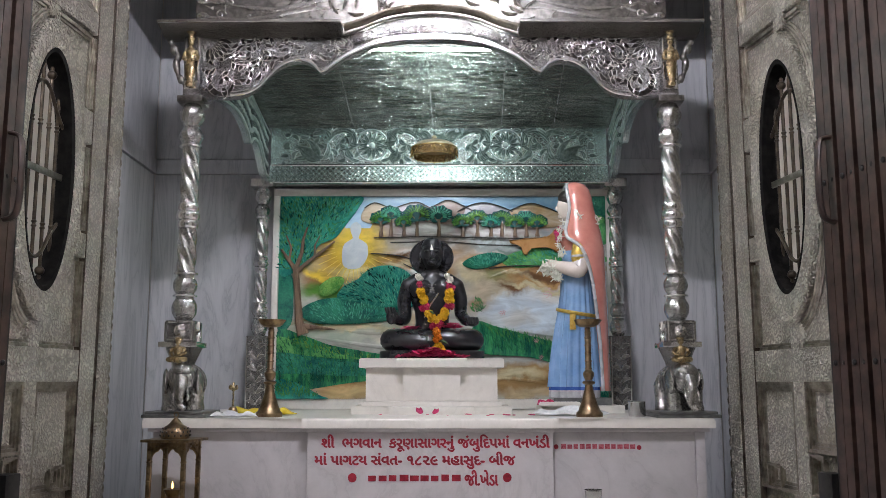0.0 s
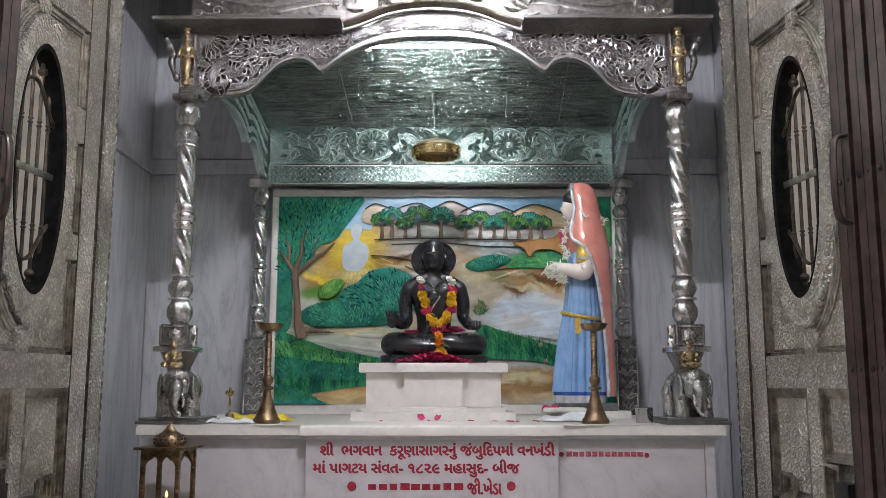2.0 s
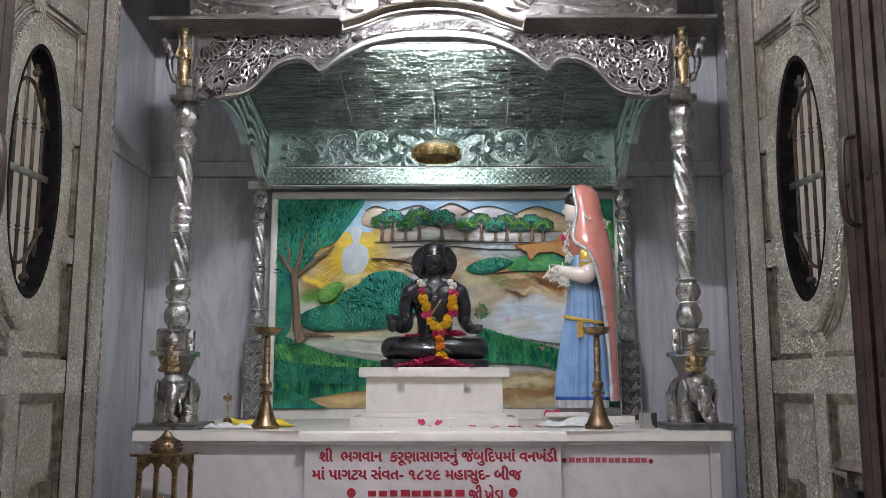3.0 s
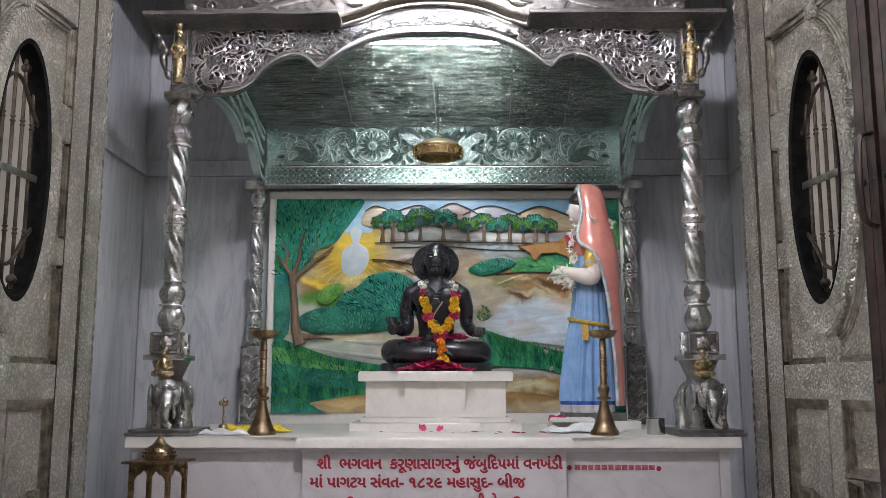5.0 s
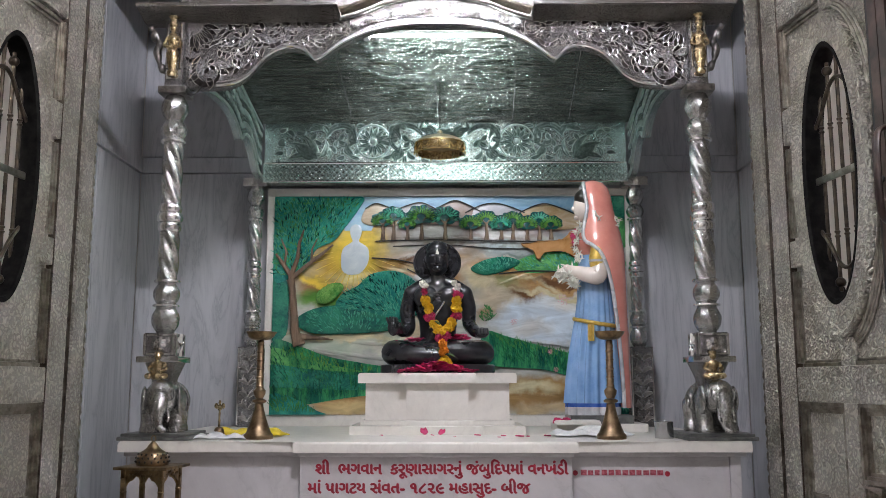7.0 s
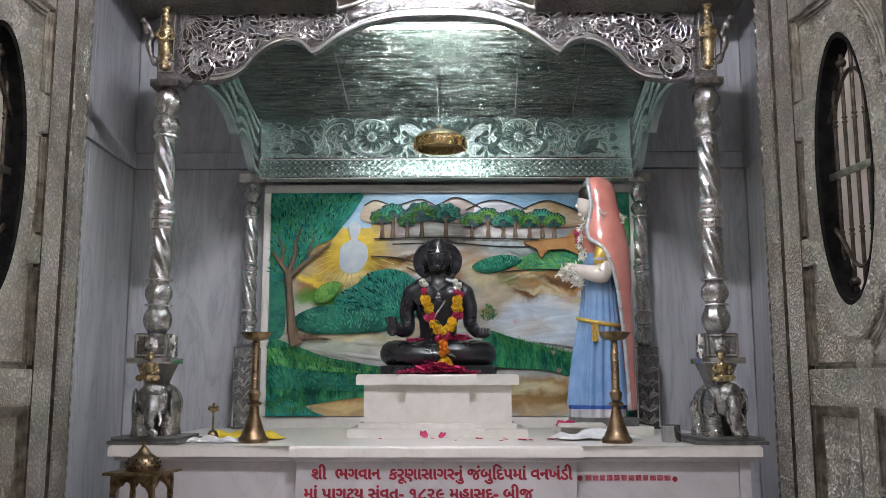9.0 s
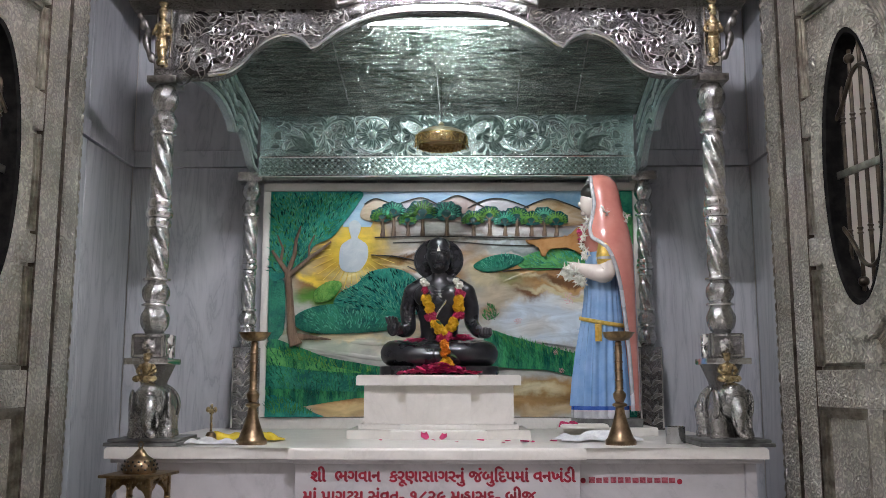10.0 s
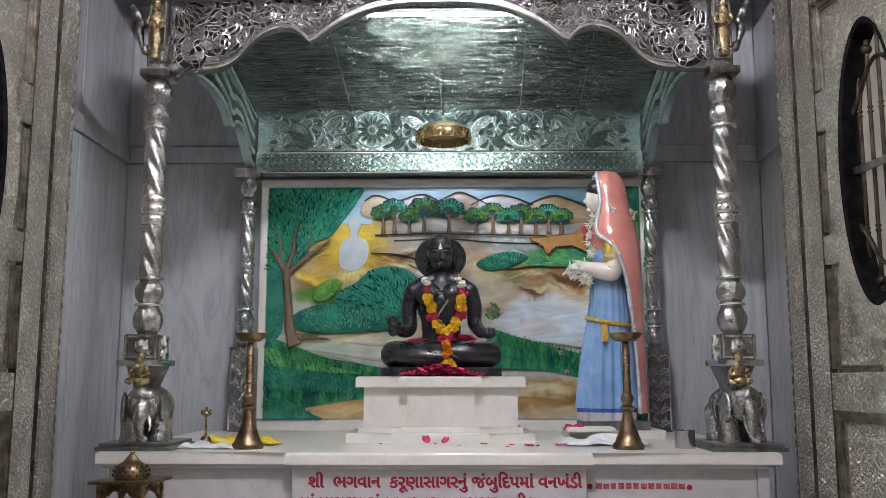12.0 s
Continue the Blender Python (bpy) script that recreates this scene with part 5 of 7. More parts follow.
# big tree
patch("tree_crown", [(0, 0), (14, 0), (25, 0), (24, 6), (20, 15), (17, 21), (12, 25), (10, 33), (6, 37), (0, 38)], 0.018, G_TEAL, "dark green painted foliage", base=0.004)
bm = bmesh.new()
def limb(pts, rs):
    tube(bm, [(*mp(a, b)[:1], -0.026, mp(a, b)[1]) for a, b in pts], rs, 8, flat=0.7)
limb([(8, 69), (6.6, 62), (6.2, 52), (5.6, 42), (5.2, 36)], [0.032, 0.022, 0.018, 0.017, 0.015])
limb([(5.2, 37), (3.0, 32), (0.8, 27)], [0.013, 0.010, 0.006])
limb([(5.3, 37), (7.0, 29), (7.4, 22), (8.6, 16)], [0.014, 0.010, 0.008, 0.004])
limb([(5.8, 38), (10, 32), (14, 27), (17, 23)], [0.013, 0.010, 0.008, 0.004])
limb([(3.2, 33), (3.8, 26), (2.2, 20)], [0.008, 0.006, 0.003])
limb([(11, 31), (11, 25), (12.5, 20)], [0.007, 0.005, 0.003])
limb([(7, 65), (12, 65.5), (17.5, 66.5)], [0.02, 0.011, 0.003])
part("tree_trunk", bm, P_TRUNK, mural, "modelled brown tree trunk with branches")
patch("left_bush", [(0, 36), (4, 40), (4.6, 52), (4, 64), (0, 66)], 0.012, G_DEEP, base=0.004)
patch("bush", [(12.6, 45), (16, 41), (19, 40.5), (20, 43), (17, 49), (13, 50)], 0.014, G_LIGHT, dome=0.014, base=0.004)
patch("bush", [(18.5, 52), (19.5, 46), (24, 42), (28, 36.5), (34, 35), (39, 38), (43, 45), (44, 51), (38, 57), (28, 55)], 0.024, G_TEAL, "round modelled green bush", dome=0.014, base=0.006)
patch("bush", [(7.5, 56), (14, 51.5), (24, 51), (33, 55), (37.5, 60), (30, 63), (14, 64), (8, 61)], 0.019, G_DEEP, dome=0.014, base=0.006)
# lower meadows
patch("meadow", [(0, 68), (8, 69.5), (16, 74), (26, 77), (36, 80), (42, 85), (40, 90), (24, 92), (8, 96), (0, 97)], 0.020, G_GRASS, "dark green brushed meadow", base=0.006)
patch("meadow_band", [(0, 78), (12, 80), (26, 83), (36, 87), (24, 89), (8, 88), (0, 87)], 0.028, G_DEEP, base=0.012)
patch("meadow_band", [(0, 70), (8, 73), (18, 78), (26, 81), (14, 80), (0, 77)], 0.026, G_MID, base=0.012)
patch("earth", [(10, 93), (20, 90), (34, 88), (48, 88), (48, 100), (10, 100)], 0.014, P_SCENE, base=0.006)
patch("corner_grass", [(0, 91), (6, 92), (13, 98), (15, 100), (0, 100)], 0.026, G_TEAL, base=0.010)
patch("right_earth", [(60, 82), (74, 80), (88, 84), (100, 88), (100, 100), (60, 100)], 0.012, P_SCENE, base=0.006)
patch("right_meadow", [(60, 63), (66, 65), (76, 69.5), (88, 74), (100, 75), (100, 88), (88, 85), (76, 80), (66, 79), (58, 76)], 0.022, G_GRASS, "brushed green bank below the pond", base=0.006)
patch("corner_bush", [(95, 84), (98, 80), (100, 80), (100, 100), (94, 100), (93, 92)], 0.030, G_TEAL, dome=0.010, base=0.010)
patch("hill_grass", [(68, 32), (75, 27), (85, 26.5), (96, 28), (100, 33), (86, 34.5), (72, 36)], 0.017, G_MID, base=0.006)
patch("hill_bush", [(56, 34), (60, 30), (66, 28.5), (70, 31), (66, 35), (60, 37)], 0.018, G_DEEP, dome=0.014, base=0.006)
bm = bmesh.new()
form = smooth_line([mp(a, b) for a, b in ((70.4, 22.4), (72.6, 23.0), (74.6, 21.8), (78, 21.3), (81, 21.2), (83, 19.4), (84.2, 17.2), (85.6, 17.0), (88.2, 19.8), (87, 21.0), (85.4, 21.0), (84.6, 23.2), (84.6, 25.2), (86.2, 28.4), (85.0, 28.8), (82.8, 26.2), (80.2, 26.2), (77.4, 26.6), (76.2, 27.2), (75.8, 29.6), (74.6, 29.5), (74.0, 26.6), (73.2, 24.8), (71.2, 24.2))], 4, closed=True)
front = slab_xz(bm, [tuple(p) for p in form], -0.038, -0.012)
bmesh.ops.bevel(bm, geom=list(front.edges), offset=0.006, segments=3, affect="EDGES", profile=0.5)
part("plain_brown_form", bm, P_FAWN, mural, "plain rounded brown form on the grass", smooth=60)
patch("sky_foliage", [(90, 0), (100, 0), (100, 13), (96, 9), (92, 5)], 0.012, G_DEEP, base=0.004)
patch("back_bush", [(92, 14), (96, 10), (100, 12), (100, 24), (95, 22)], 0.014, G_MID, dome=0.014, base=0.005)
# the row of small trees
rng = random.Random(21)
TREE_ROW = ((31, 11), (34, 8.5), (38, 12.5), (42, 9), (48.7, 9.5), (56, 12.5), (60.5, 10.5), (64.7, 12.8), (68, 10.8), (72, 12.8), (75.5, 11), (78.8, 12.8))
for i, (a, b) in enumerate(TREE_ROW):
    bm = bmesh.new()
    x, z = mp(a, b)
    w = 0.076 if i in (3, 4) else 0.048 if i == 2 else 0.060
    h = 0.054 if i in (3, 4) else 0.042
    pts = []
    for k in range(30):
        t = 2 * math.pi * k / 30
        q = 1 + 0.07 * math.sin(8 * t + i) + rng.uniform(-0.03, 0.03)
        low = 0.72 if math.sin(t) < 0 else 1.0
        pts.append((x + w * q * math.cos(t), z - 0.004 + h * low * q * math.sin(t)))
    y0 = -0.022 - 0.004 * (i % 2)
    slab_xz(bm, pts, y0, -0.004)
    part("small_tree", bm, G_DARK, mural, smooth=None)
    bm = bmesh.new()
    foot = mp(a, 20.6)[1]
    for k in range(15):
        t = math.pi * (-0.12 + 1.24 * k / 14)
        for f, l in ((0.30, 0.38), (0.66, 0.30)):
            px, pz = x + w * f * math.cos(t), z - 0.016 + h * (f * math.sin(t) + 0.12)
            leaf_blade(bm, px, pz, math.atan2(h * math.sin(t), w * math.cos(t)), w * l, 0.0055, y0 - 0.0006, 0.006)
    tagged(part("small_foliage", bm, (G_LIGHT, G_PALE, G_LIGHT)[i % 3], mural), kind="stuff")
    bm = bmesh.new()
    tube(bm, [(x, -0.016, z - h * 0.5), (x + 0.003, -0.018, 0.5 * (z + foot) - 0.01), (x + 0.002, -0.016, foot)], [0.010, 0.008, 0.013], 6)
    for q in (-1, 1):
        tube(bm, [(x, -0.018, z - h * 0.75), (x + q * w * 0.3, y0 - 0.002, z - h * 0.25)], [0.006, 0.003], 5)
    part("small_trunk", bm, P_TRUNK, mural)
for pts in (((26, 6), (29, 3.5), (33, 5.5), (36, 6.5)), ((34, 7), (38, 4.5), (42, 3.2), (46, 6), (49, 9)), ((44, 8), (48, 4.5), (51.5, 2.2), (55, 4), (59, 7.5)), ((54.5, 8), (59, 4.5), (63, 3.5), (67, 5), (71.5, 8)), ((70, 8), (74, 5), (77.5, 3.8), (82, 6), (87, 9.5), (92, 12.5)), ((29, 21.2), (45, 20.6), (62, 21.2), (80, 21.6)), ((28, 29), (36, 30), (42, 33), (47, 38)), ((64, 36.5), (72, 35.2), (84, 35.6), (94, 36.4))):
    bm = bmesh.new()
    tube(bm, [(p[0], -0.019, p[1]) for p in smooth_line([mp(a, b) for a, b in pts], 6)], 0.0034, 5)
    part("brush_line", bm, P_OUT, mural)
# outlines on hills, water lines and water flowers
for pts, mat, r in (([(34, 23.5), (50, 23), (62, 24.5), (76, 25)], P_OUT, 0.003), ([(60, 58), (70, 50), (80, 45), (92, 44)], P_OUT, 0.0025), ([(38, 34), (44, 39), (48, 43)], P_OUT, 0.003), ([(86, 66), (91, 65), (97, 66)], P_BLUE, 0.003), ([(84, 62), (90, 61.5)], P_BLUE, 0.002), ([(90, 60), (96, 60.5)], P_BLUE, 0.002)):
    bm = bmesh.new()
    tube(bm, [(p[0], -0.0125, p[1]) for p in smooth_line([mp(a, b) for a, b in pts], 6)], r, 5)
    part("brush_line", bm, mat, mural)
for a, b, n in ((68, 58, 0.018), (82, 48.5, 0.026), (79, 55, 0.0), (86, 57.5, 0.012), (92, 84, 0.016), (78, 72, 0.012), (79.5, 80, 0.012)):
    if n:
        bm = bmesh.new()
        x, z = mp(a, b)
        y = -0.0125 if b < 66 else -0.031
        for k in range(6):
            t = k * math.pi / 3
            tube(bm, spiral(x + n * 0.55 * math.cos(t), z + n * 0.55 * math.sin(t), n * 0.5, t, 0.95, y, 10), 0.0012, 4)
        part("painted_flower", bm, P_PINK, mural)
bm = bmesh.new(); box(bm, MX0 - 0.03, MX1 + 0.03, 1.05, BACK_Y - 0.003, SLAB_Z + 0.001, MZ0 - 0.002, 0.003)
solid("marble_plinth_strip", bm, MARBLE_WHITE, "white marble strip under the painted relief", "trim", kind="structure")

CROWN = [(0, 1), (24, 1), (23, 6), (19, 15), (16, 21), (11, 25), (9, 33), (5, 37), (0, 37)]
strokes("foliage", CROWN, 110, G_DARK, -0.0185, 1, 0.030, 0.0040, (6, 40), 0.5, "modelled leaves of the painted tree")
strokes("foliage", CROWN, 620, G_PALE, -0.019, 2, 0.026, 0.0030, (6, 40), 0.7)
strokes("foliage", CROWN, 420, G_MID, -0.0195, 22, 0.022, 0.0030, (6, 40), 1.0)
BUSH = [(19, 52), (20, 46), (24, 42), (28, 37.5), (34, 36), (39, 39), (43, 45), (43, 51), (38, 56), (28, 54)]
strokes("foliage", BUSH, 90, G_DARK, -0.0372, 3, 0.028, 0.0042, (36, 62), 0.35)
strokes("foliage", BUSH, 420, G_PALE, -0.0376, 4, 0.024, 0.0028, (36, 62), 0.3)
strokes("foliage", [(8.5, 57), (14, 53), (24, 52), (32, 55), (36, 60), (30, 62), (14, 63)], 200, G_PALE, -0.0325, 5, 0.022, 0.0032, (22, 75), 0.3)
strokes("foliage", [(13, 46), (16, 42), (19, 42), (19, 44), (16, 49), (13.5, 49)], 70, G_LIGHT, -0.0275, 6, 0.02, 0.003, (15, 56), 0.4)
strokes("grass", [(0, 70), (8, 71), (16, 76), (26, 79), (36, 82), (40, 86), (24, 91), (8, 94), (0, 96)], 420, G_GRASS, -0.0285, 7, 0.028, 0.0030, (18, 160), 0.35)
strokes("grass", [(2, 70), (9, 71), (17, 76), (27, 79), (36, 82), (26, 81), (16, 79), (4, 73)], 120, G_LIGHT, -0.0265, 8, 0.022, 0.0025, (18, 130), 0.4)
strokes("grass", [(0, 92), (6, 93), (12, 98), (13, 99), (0, 99)], 90, G_MID, -0.027, 9, 0.03, 0.003, (6, 130), 0.2)
strokes("grass", [(61, 65), (66, 67), (76, 71), (88, 75), (99, 76), (99, 86), (88, 83), (76, 78), (66, 77)], 420, G_GRASS, -0.0225, 10, 0.030, 0.0030, (80, 150), 0.25)
strokes("grass", [(61, 64), (66, 66), (76, 70), (88, 74), (99, 75), (99, 78), (88, 77), (76, 73), (66, 70)], 160, G_MID, -0.0235, 11, 0.030, 0.0028, (80, 150), 0.25)
strokes("grass", [(69, 32), (75, 28), (85, 27.5), (96, 29), (99, 33), (86, 33.5), (73, 35)], 160, G_PALE, -0.018, 12, 0.020, 0.0025, (88, 60), 0.3)
strokes("foliage", [(57, 34), (60, 31), (66, 29.5), (69, 31), (66, 34), (60, 36)], 90, G_PALE, -0.0315, 13, 0.018, 0.0025, (63, 46), 0.5)
strokes("foliage", [(95, 85), (98, 82), (100, 82), (100, 99), (95, 99), (94, 92)], 100, G_PALE, -0.0435, 14, 0.024, 0.003, (98, 110), 0.5)

strokes("foliage", [(58.8, 57), (59.2, 53), (60.6, 51), (62, 53), (62.8, 57), (61, 59)], 90, G_MID, -0.0145, 15, 0.018, 0.0026, (61, 66), 0.6)

# modelled ridges that shade the hills
for pts, mat, r in (([(28, 29), (36, 30.5), (43, 35), (47, 40)], P_SCENE, 0.012), ([(30, 33), (38, 36), (44, 42), (47, 47)], P_SCENE, 0.014), ([(60, 44), (66, 40), (74, 36), (82, 34.5)], P_SCENE, 0.016), ([(58, 48), (66, 45), (72, 40), (80, 38)], P_SCENE, 0.010), ([(62, 52), (70, 46), (80, 41.5), (90, 40.5)], P_SCENE, 0.012), ([(58, 38), (62, 35), (68, 32)], P_SCENE, 0.010), ([(10, 70), (22, 73), (34, 75), (46, 72)], P_SCENE, 0.012), ([(20, 67), (32, 68), (44, 64)], P_SCENE, 0.014), ([(33, 19), (45, 19.5), (60, 20), (76, 21.5)], P_SCENE, 0.010), ([(62, 90), (74, 91), (88, 95)], P_SCENE, 0.014), ([(14, 96), (24, 94), (36, 95)], P_SCENE, 0.010)):
    bm = bmesh.new()
    tube(bm, [(p[0], -0.007, p[1]) for p in smooth_line([mp(a, b) for a, b in pts], 6)], [r * (0.25 + 0.75 * math.sin(math.pi * k / (6 * (len(pts) - 1)))) for k in range(6 * (len(pts) - 1) + 1)], 10, flat=0.55)
    part("hill_ridge", bm, mat, mural)

# ---- marble pedestal ----
PZ = 1.328
pedestal = thing("pedestal", "stepped white marble pedestal with a projecting middle", "pedestal", (0.029, 0.30, 0))
def tee(wide, mid, f_side, f_mid, back):
    return [(-wide, back), (-wide, f_side), (-mid, f_side), (-mid, f_mid), (mid, f_mid), (mid, f_side), (wide, f_side), (wide, back)]
for nm, w, md, fs, fm, z0, z1, bv in (("lower_step", 0.358, 0.186, 0.0, -0.035, SLAB_Z, SLAB_Z + 0.035, 0.006), ("upper_step", 0.315, 0.148, 0.03, -0.005, SLAB_Z + 0.0355, SLAB_Z + 0.056, 0.005), ("body", 0.296, 0.127, 0.045, 0.012, SLAB_Z + 0.0565, PZ - 0.042, 0.002), ("cap", 0.325, 0.157, 0.015, -0.018, PZ - 0.0415, PZ, 0.010)):
    bm = bmesh.new(); prism(bm, tee(w, md, fs, fm, 0.36), z0, z1, bv)
    part(nm, bm, MARBLE_WHITE, pedestal)

# ---- seated statue of black stone, one plain mesh ----
def capsule(bm, pts, rs, seg=14, mi=0):
    tube(bm, smooth_line(pts, 5), [float(r) for r in np.interp(np.linspace(0, len(rs) - 1, (len(pts) - 1) * 5 + 1), range(len(rs)), rs)], seg, mi)
    ball(bm, pts[0], rs[0] * 0.99, 12, 8, mi)
    ball(bm, pts[-1], rs[-1] * 0.99, 12, 8, mi)


bm = bmesh.new()
prism(bm, [(0.243 * math.copysign(abs(math.cos(t)) ** 0.5, math.cos(t)), 0.13 * math.copysign(abs(math.sin(t)) ** 0.5, math.sin(t))) for t in [2 * math.pi * k / 40 for k in range(40)]], 0.0, 0.036, 0.008)
# crossed legs
capsule(bm, [(-0.08, 0.04, 0.085), (-0.17, 0.02, 0.088), (-0.185, -0.03, 0.085), (-0.10, -0.085, 0.075), (0.02, -0.10, 0.070), (0.08, -0.09, 0.07)], [0.055, 0.056, 0.052, 0.046, 0.036, 0.026])
capsule(bm, [(0.08, 0.04, 0.085), (0.17, 0.02, 0.088), (0.185, -0.03, 0.085), (0.11, -0.08, 0.085), (0.02, -0.085, 0.098), (-0.05, -0.075, 0.105)], [0.055, 0.056, 0.052, 0.046, 0.034, 0.024])
ball(bm, (0.0, 0.02, 0.09), (0.13, 0.09, 0.06))
# trunk
rows = []
for z, rx, ry, cy in ((0.07, 0.10, 0.07, 0.03), (0.12, 0.088, 0.062, 0.03), (0.17, 0.078, 0.056, 0.03), (0.22, 0.082, 0.06, 0.028), (0.27, 0.098, 0.066, 0.027), (0.32, 0.108, 0.066, 0.03), (0.355, 0.105, 0.056, 0.034), (0.378, 0.075, 0.046, 0.036), (0.395, 0.044, 0.04, 0.036), (0.43, 0.034, 0.036, 0.034), (0.46, 0.036, 0.038, 0.03)):
    rows.append([(rx * math.copysign(abs(math.cos(t)) ** 0.85, math.cos(t)), cy + ry * math.sin(t), z) for t in [2 * math.pi * k / 28 for k in range(28)]])
rings(bm, rows)
# head with hair bulge, brow, nose and ears kept plain
ball(bm, (-0.002, 0.012, 0.490), (0.053, 0.058, 0.074), 22, 16)
ball(bm, (-0.002, 0.02, 0.535), (0.050, 0.052, 0.042), 18, 10)
ball(bm, (-0.002, -0.046, 0.484), (0.008, 0.012, 0.017), 10, 8)
ball(bm, (-0.002, -0.036, 0.448), (0.022, 0.016, 0.014), 12, 8)
ball(bm, (-0.002, -0.043, 0.463), (0.015, 0.007, 0.004), 12, 6)
for sx in (-1, 1):
    ball(bm, (-0.002 + sx * 0.054, 0.02, 0.478), (0.009, 0.014, 0.030), 10, 8)
    ball(bm, (-0.002 + sx * 0.021, -0.036, 0.502), (0.015, 0.012, 0.007), 12, 6)
    ball(bm, (-0.002 + sx * 0.022, -0.036, 0.516), (0.017, 0.009, 0.004), 12, 6)
# disc behind the head
slab_xz(bm, [(-0.004 + 0.106 * math.cos(t), 0.484 + 0.092 * math.sin(t)) for t in [2 * math.pi * k / 56 for k in range(56)]], 0.045, 0.066)
tube(bm, [(-0.004 + 0.100 * math.cos(t), 0.045, 0.484 + 0.086 * math.sin(t)) for t in [2 * math.pi * k / 48 for k in range(49)]], 0.005, 6)
# arms, the shoulders running into the neck
for sx in (-1, 1):
    capsule(bm, [(sx * 0.035, 0.034, 0.392), (sx * 0.075, 0.034, 0.372), (sx * 0.112, 0.032, 0.345)], [0.030, 0.034, 0.037], 14)
    ball(bm, (sx * 0.05, -0.012, 0.325), (0.055, 0.036, 0.05), 16, 10)
capsule(bm, [(-0.115, 0.03, 0.345), (-0.133, 0.035, 0.27), (-0.128, 0.02, 0.195), (-0.15, -0.045, 0.178), (-0.172, -0.09, 0.185)], [0.036, 0.033, 0.030, 0.026, 0.020])
ball(bm, (-0.186, -0.10, 0.188), (0.024, 0.013, 0.034), 12, 8)
for k in range(4):
    capsule(bm, [(-0.205 + 0.0125 * k, -0.105, 0.21), (-0.211 + 0.0125 * k, -0.108, 0.232 - 0.003 * abs(k - 1.5))], [0.0065, 0.0055], 8)
capsule(bm, [(-0.165, -0.105, 0.185), (-0.158, -0.112, 0.205)], [0.007, 0.006], 8)
capsule(bm, [(0.115, 0.03, 0.345), (0.133, 0.035, 0.28), (0.135, 0.03, 0.215), (0.155, -0.04, 0.18), (0.172, -0.08, 0.168)], [0.036, 0.033, 0.030, 0.026, 0.020])
ball(bm, (0.186, -0.095, 0.168), (0.031, 0.026, 0.023), 12, 8)
for k in range(4):
    capsule(bm, [(0.170 + 0.012 * k, -0.118, 0.180), (0.172 + 0.012 * k, -0.124, 0.162)], [0.0075, 0.007], 8)
SX, SY = 0.029, 0.475
solid("seated_statue", bm, BLACK_STONE, "polished black stone seated statue with a halo disc", "statue", (SX, SY, PZ), smooth=60)

# painted marks and sash laid on the statue
bm = bmesh.new()
slab_xz(bm, [(-0.008, 0.0), (0.008, 0.0), (0.0, 0.026)], -0.004, 0.006)
solid("forehead_mark", bm, WHITE_FLOWER, "small pale mark on the statue's forehead", "ornament", (SX - 0.002, SY - 0.047, PZ + 0.508))
bm = bmesh.new()
tube(bm, [(0.045, -0.034, 0.335), (0.02, -0.042, 0.29), (-0.01, -0.04, 0.245), (-0.035, -0.036, 0.19)], [0.004, 0.004, 0.004, 0.003], 8, flat=0.5)
solid("silver_thread", bm, SILVER_PLAIN, "silver thread slung across the statue's chest", "ornament", (SX, SY, PZ))
bm = bmesh.new()
for j in range(3):
    tube(bm, [(0.055 * math.sin(t) * (1 - 0.12 * j), -0.022 - 0.014 * math.cos(t), 0.362 - 0.013 * j - 0.018 * math.cos(t)) for t in [-1.25 + 2.5 * k / 16 for k in range(17)]], 0.0022, 6)
solid("necklace", bm, SILVER_DARK, "fine dark silver necklace on the statue", "necklace", (SX, SY, PZ))

# ---- garland: each bloom by itself ----
def bloom_mesh(name, mat, n, seed, r=1.0, inner=0.55):
    rng = random.Random(seed)
    bm = bmesh.new()
    ball(bm, (0, 0, 0), 0.72 * r, 10, 7)
    for i in range(n):
        z = 1 - 2 * (i + 0.5) / n
        a = i * 2.39996
        q = math.sqrt(1 - z * z)
        d = Vector((q * math.cos(a), q * math.sin(a), z))
        s = d.orthogonal().normalized()
        s.rotate(Matrix.Rotation(rng.uniform(0, 6.28), 3, d))
        t = d.cross(s)
        w = rng.uniform(0.24, 0.36)
        h = rng.uniform(0.86, 1.1)
        v = [bm.verts.new(r * p) for p in (d * inner, d * 0.85 + s * w + t * 0.1, d * h + s * 0.12 + t * w * 0.6, d * h - s * 0.15 + t * w * 0.4, d * 0.85 - s * w)]
        bm.faces.new(v)
    me = mesh_from(name, bm, mat, 30)
    return me


BLOOMS = {"y": bloom_mesh("marigold", MARIGOLD, 70, 1), "o": bloom_mesh("orange_marigold", ORANGE, 70, 2), "r": bloom_mesh("rose", ROSE, 44, 3), "w": bloom_mesh("white_bloom", WHITE_FLOWER, 56, 4)}
BNAME = {"y": "marigold", "o": "orange_marigold", "r": "rose", "w": "white_bloom"}
garland = thing("garland", "flower garland of white, red, yellow and orange blooms", "garland", (SX, SY, PZ))


def bloom(kind, x, y, z, r, rng):
    ob = new(BNAME[kind], BLOOMS[kind])
    ob.parent = garland
    ob.matrix_basis = pose(x, y, z, rng.uniform(0, 360), rng.uniform(0, 360), 0) @ Matrix.Diagonal((r * rng.uniform(0.9, 1.1), r * rng.uniform(0.9, 1.1), r * rng.uniform(0.85, 1.05), 1))


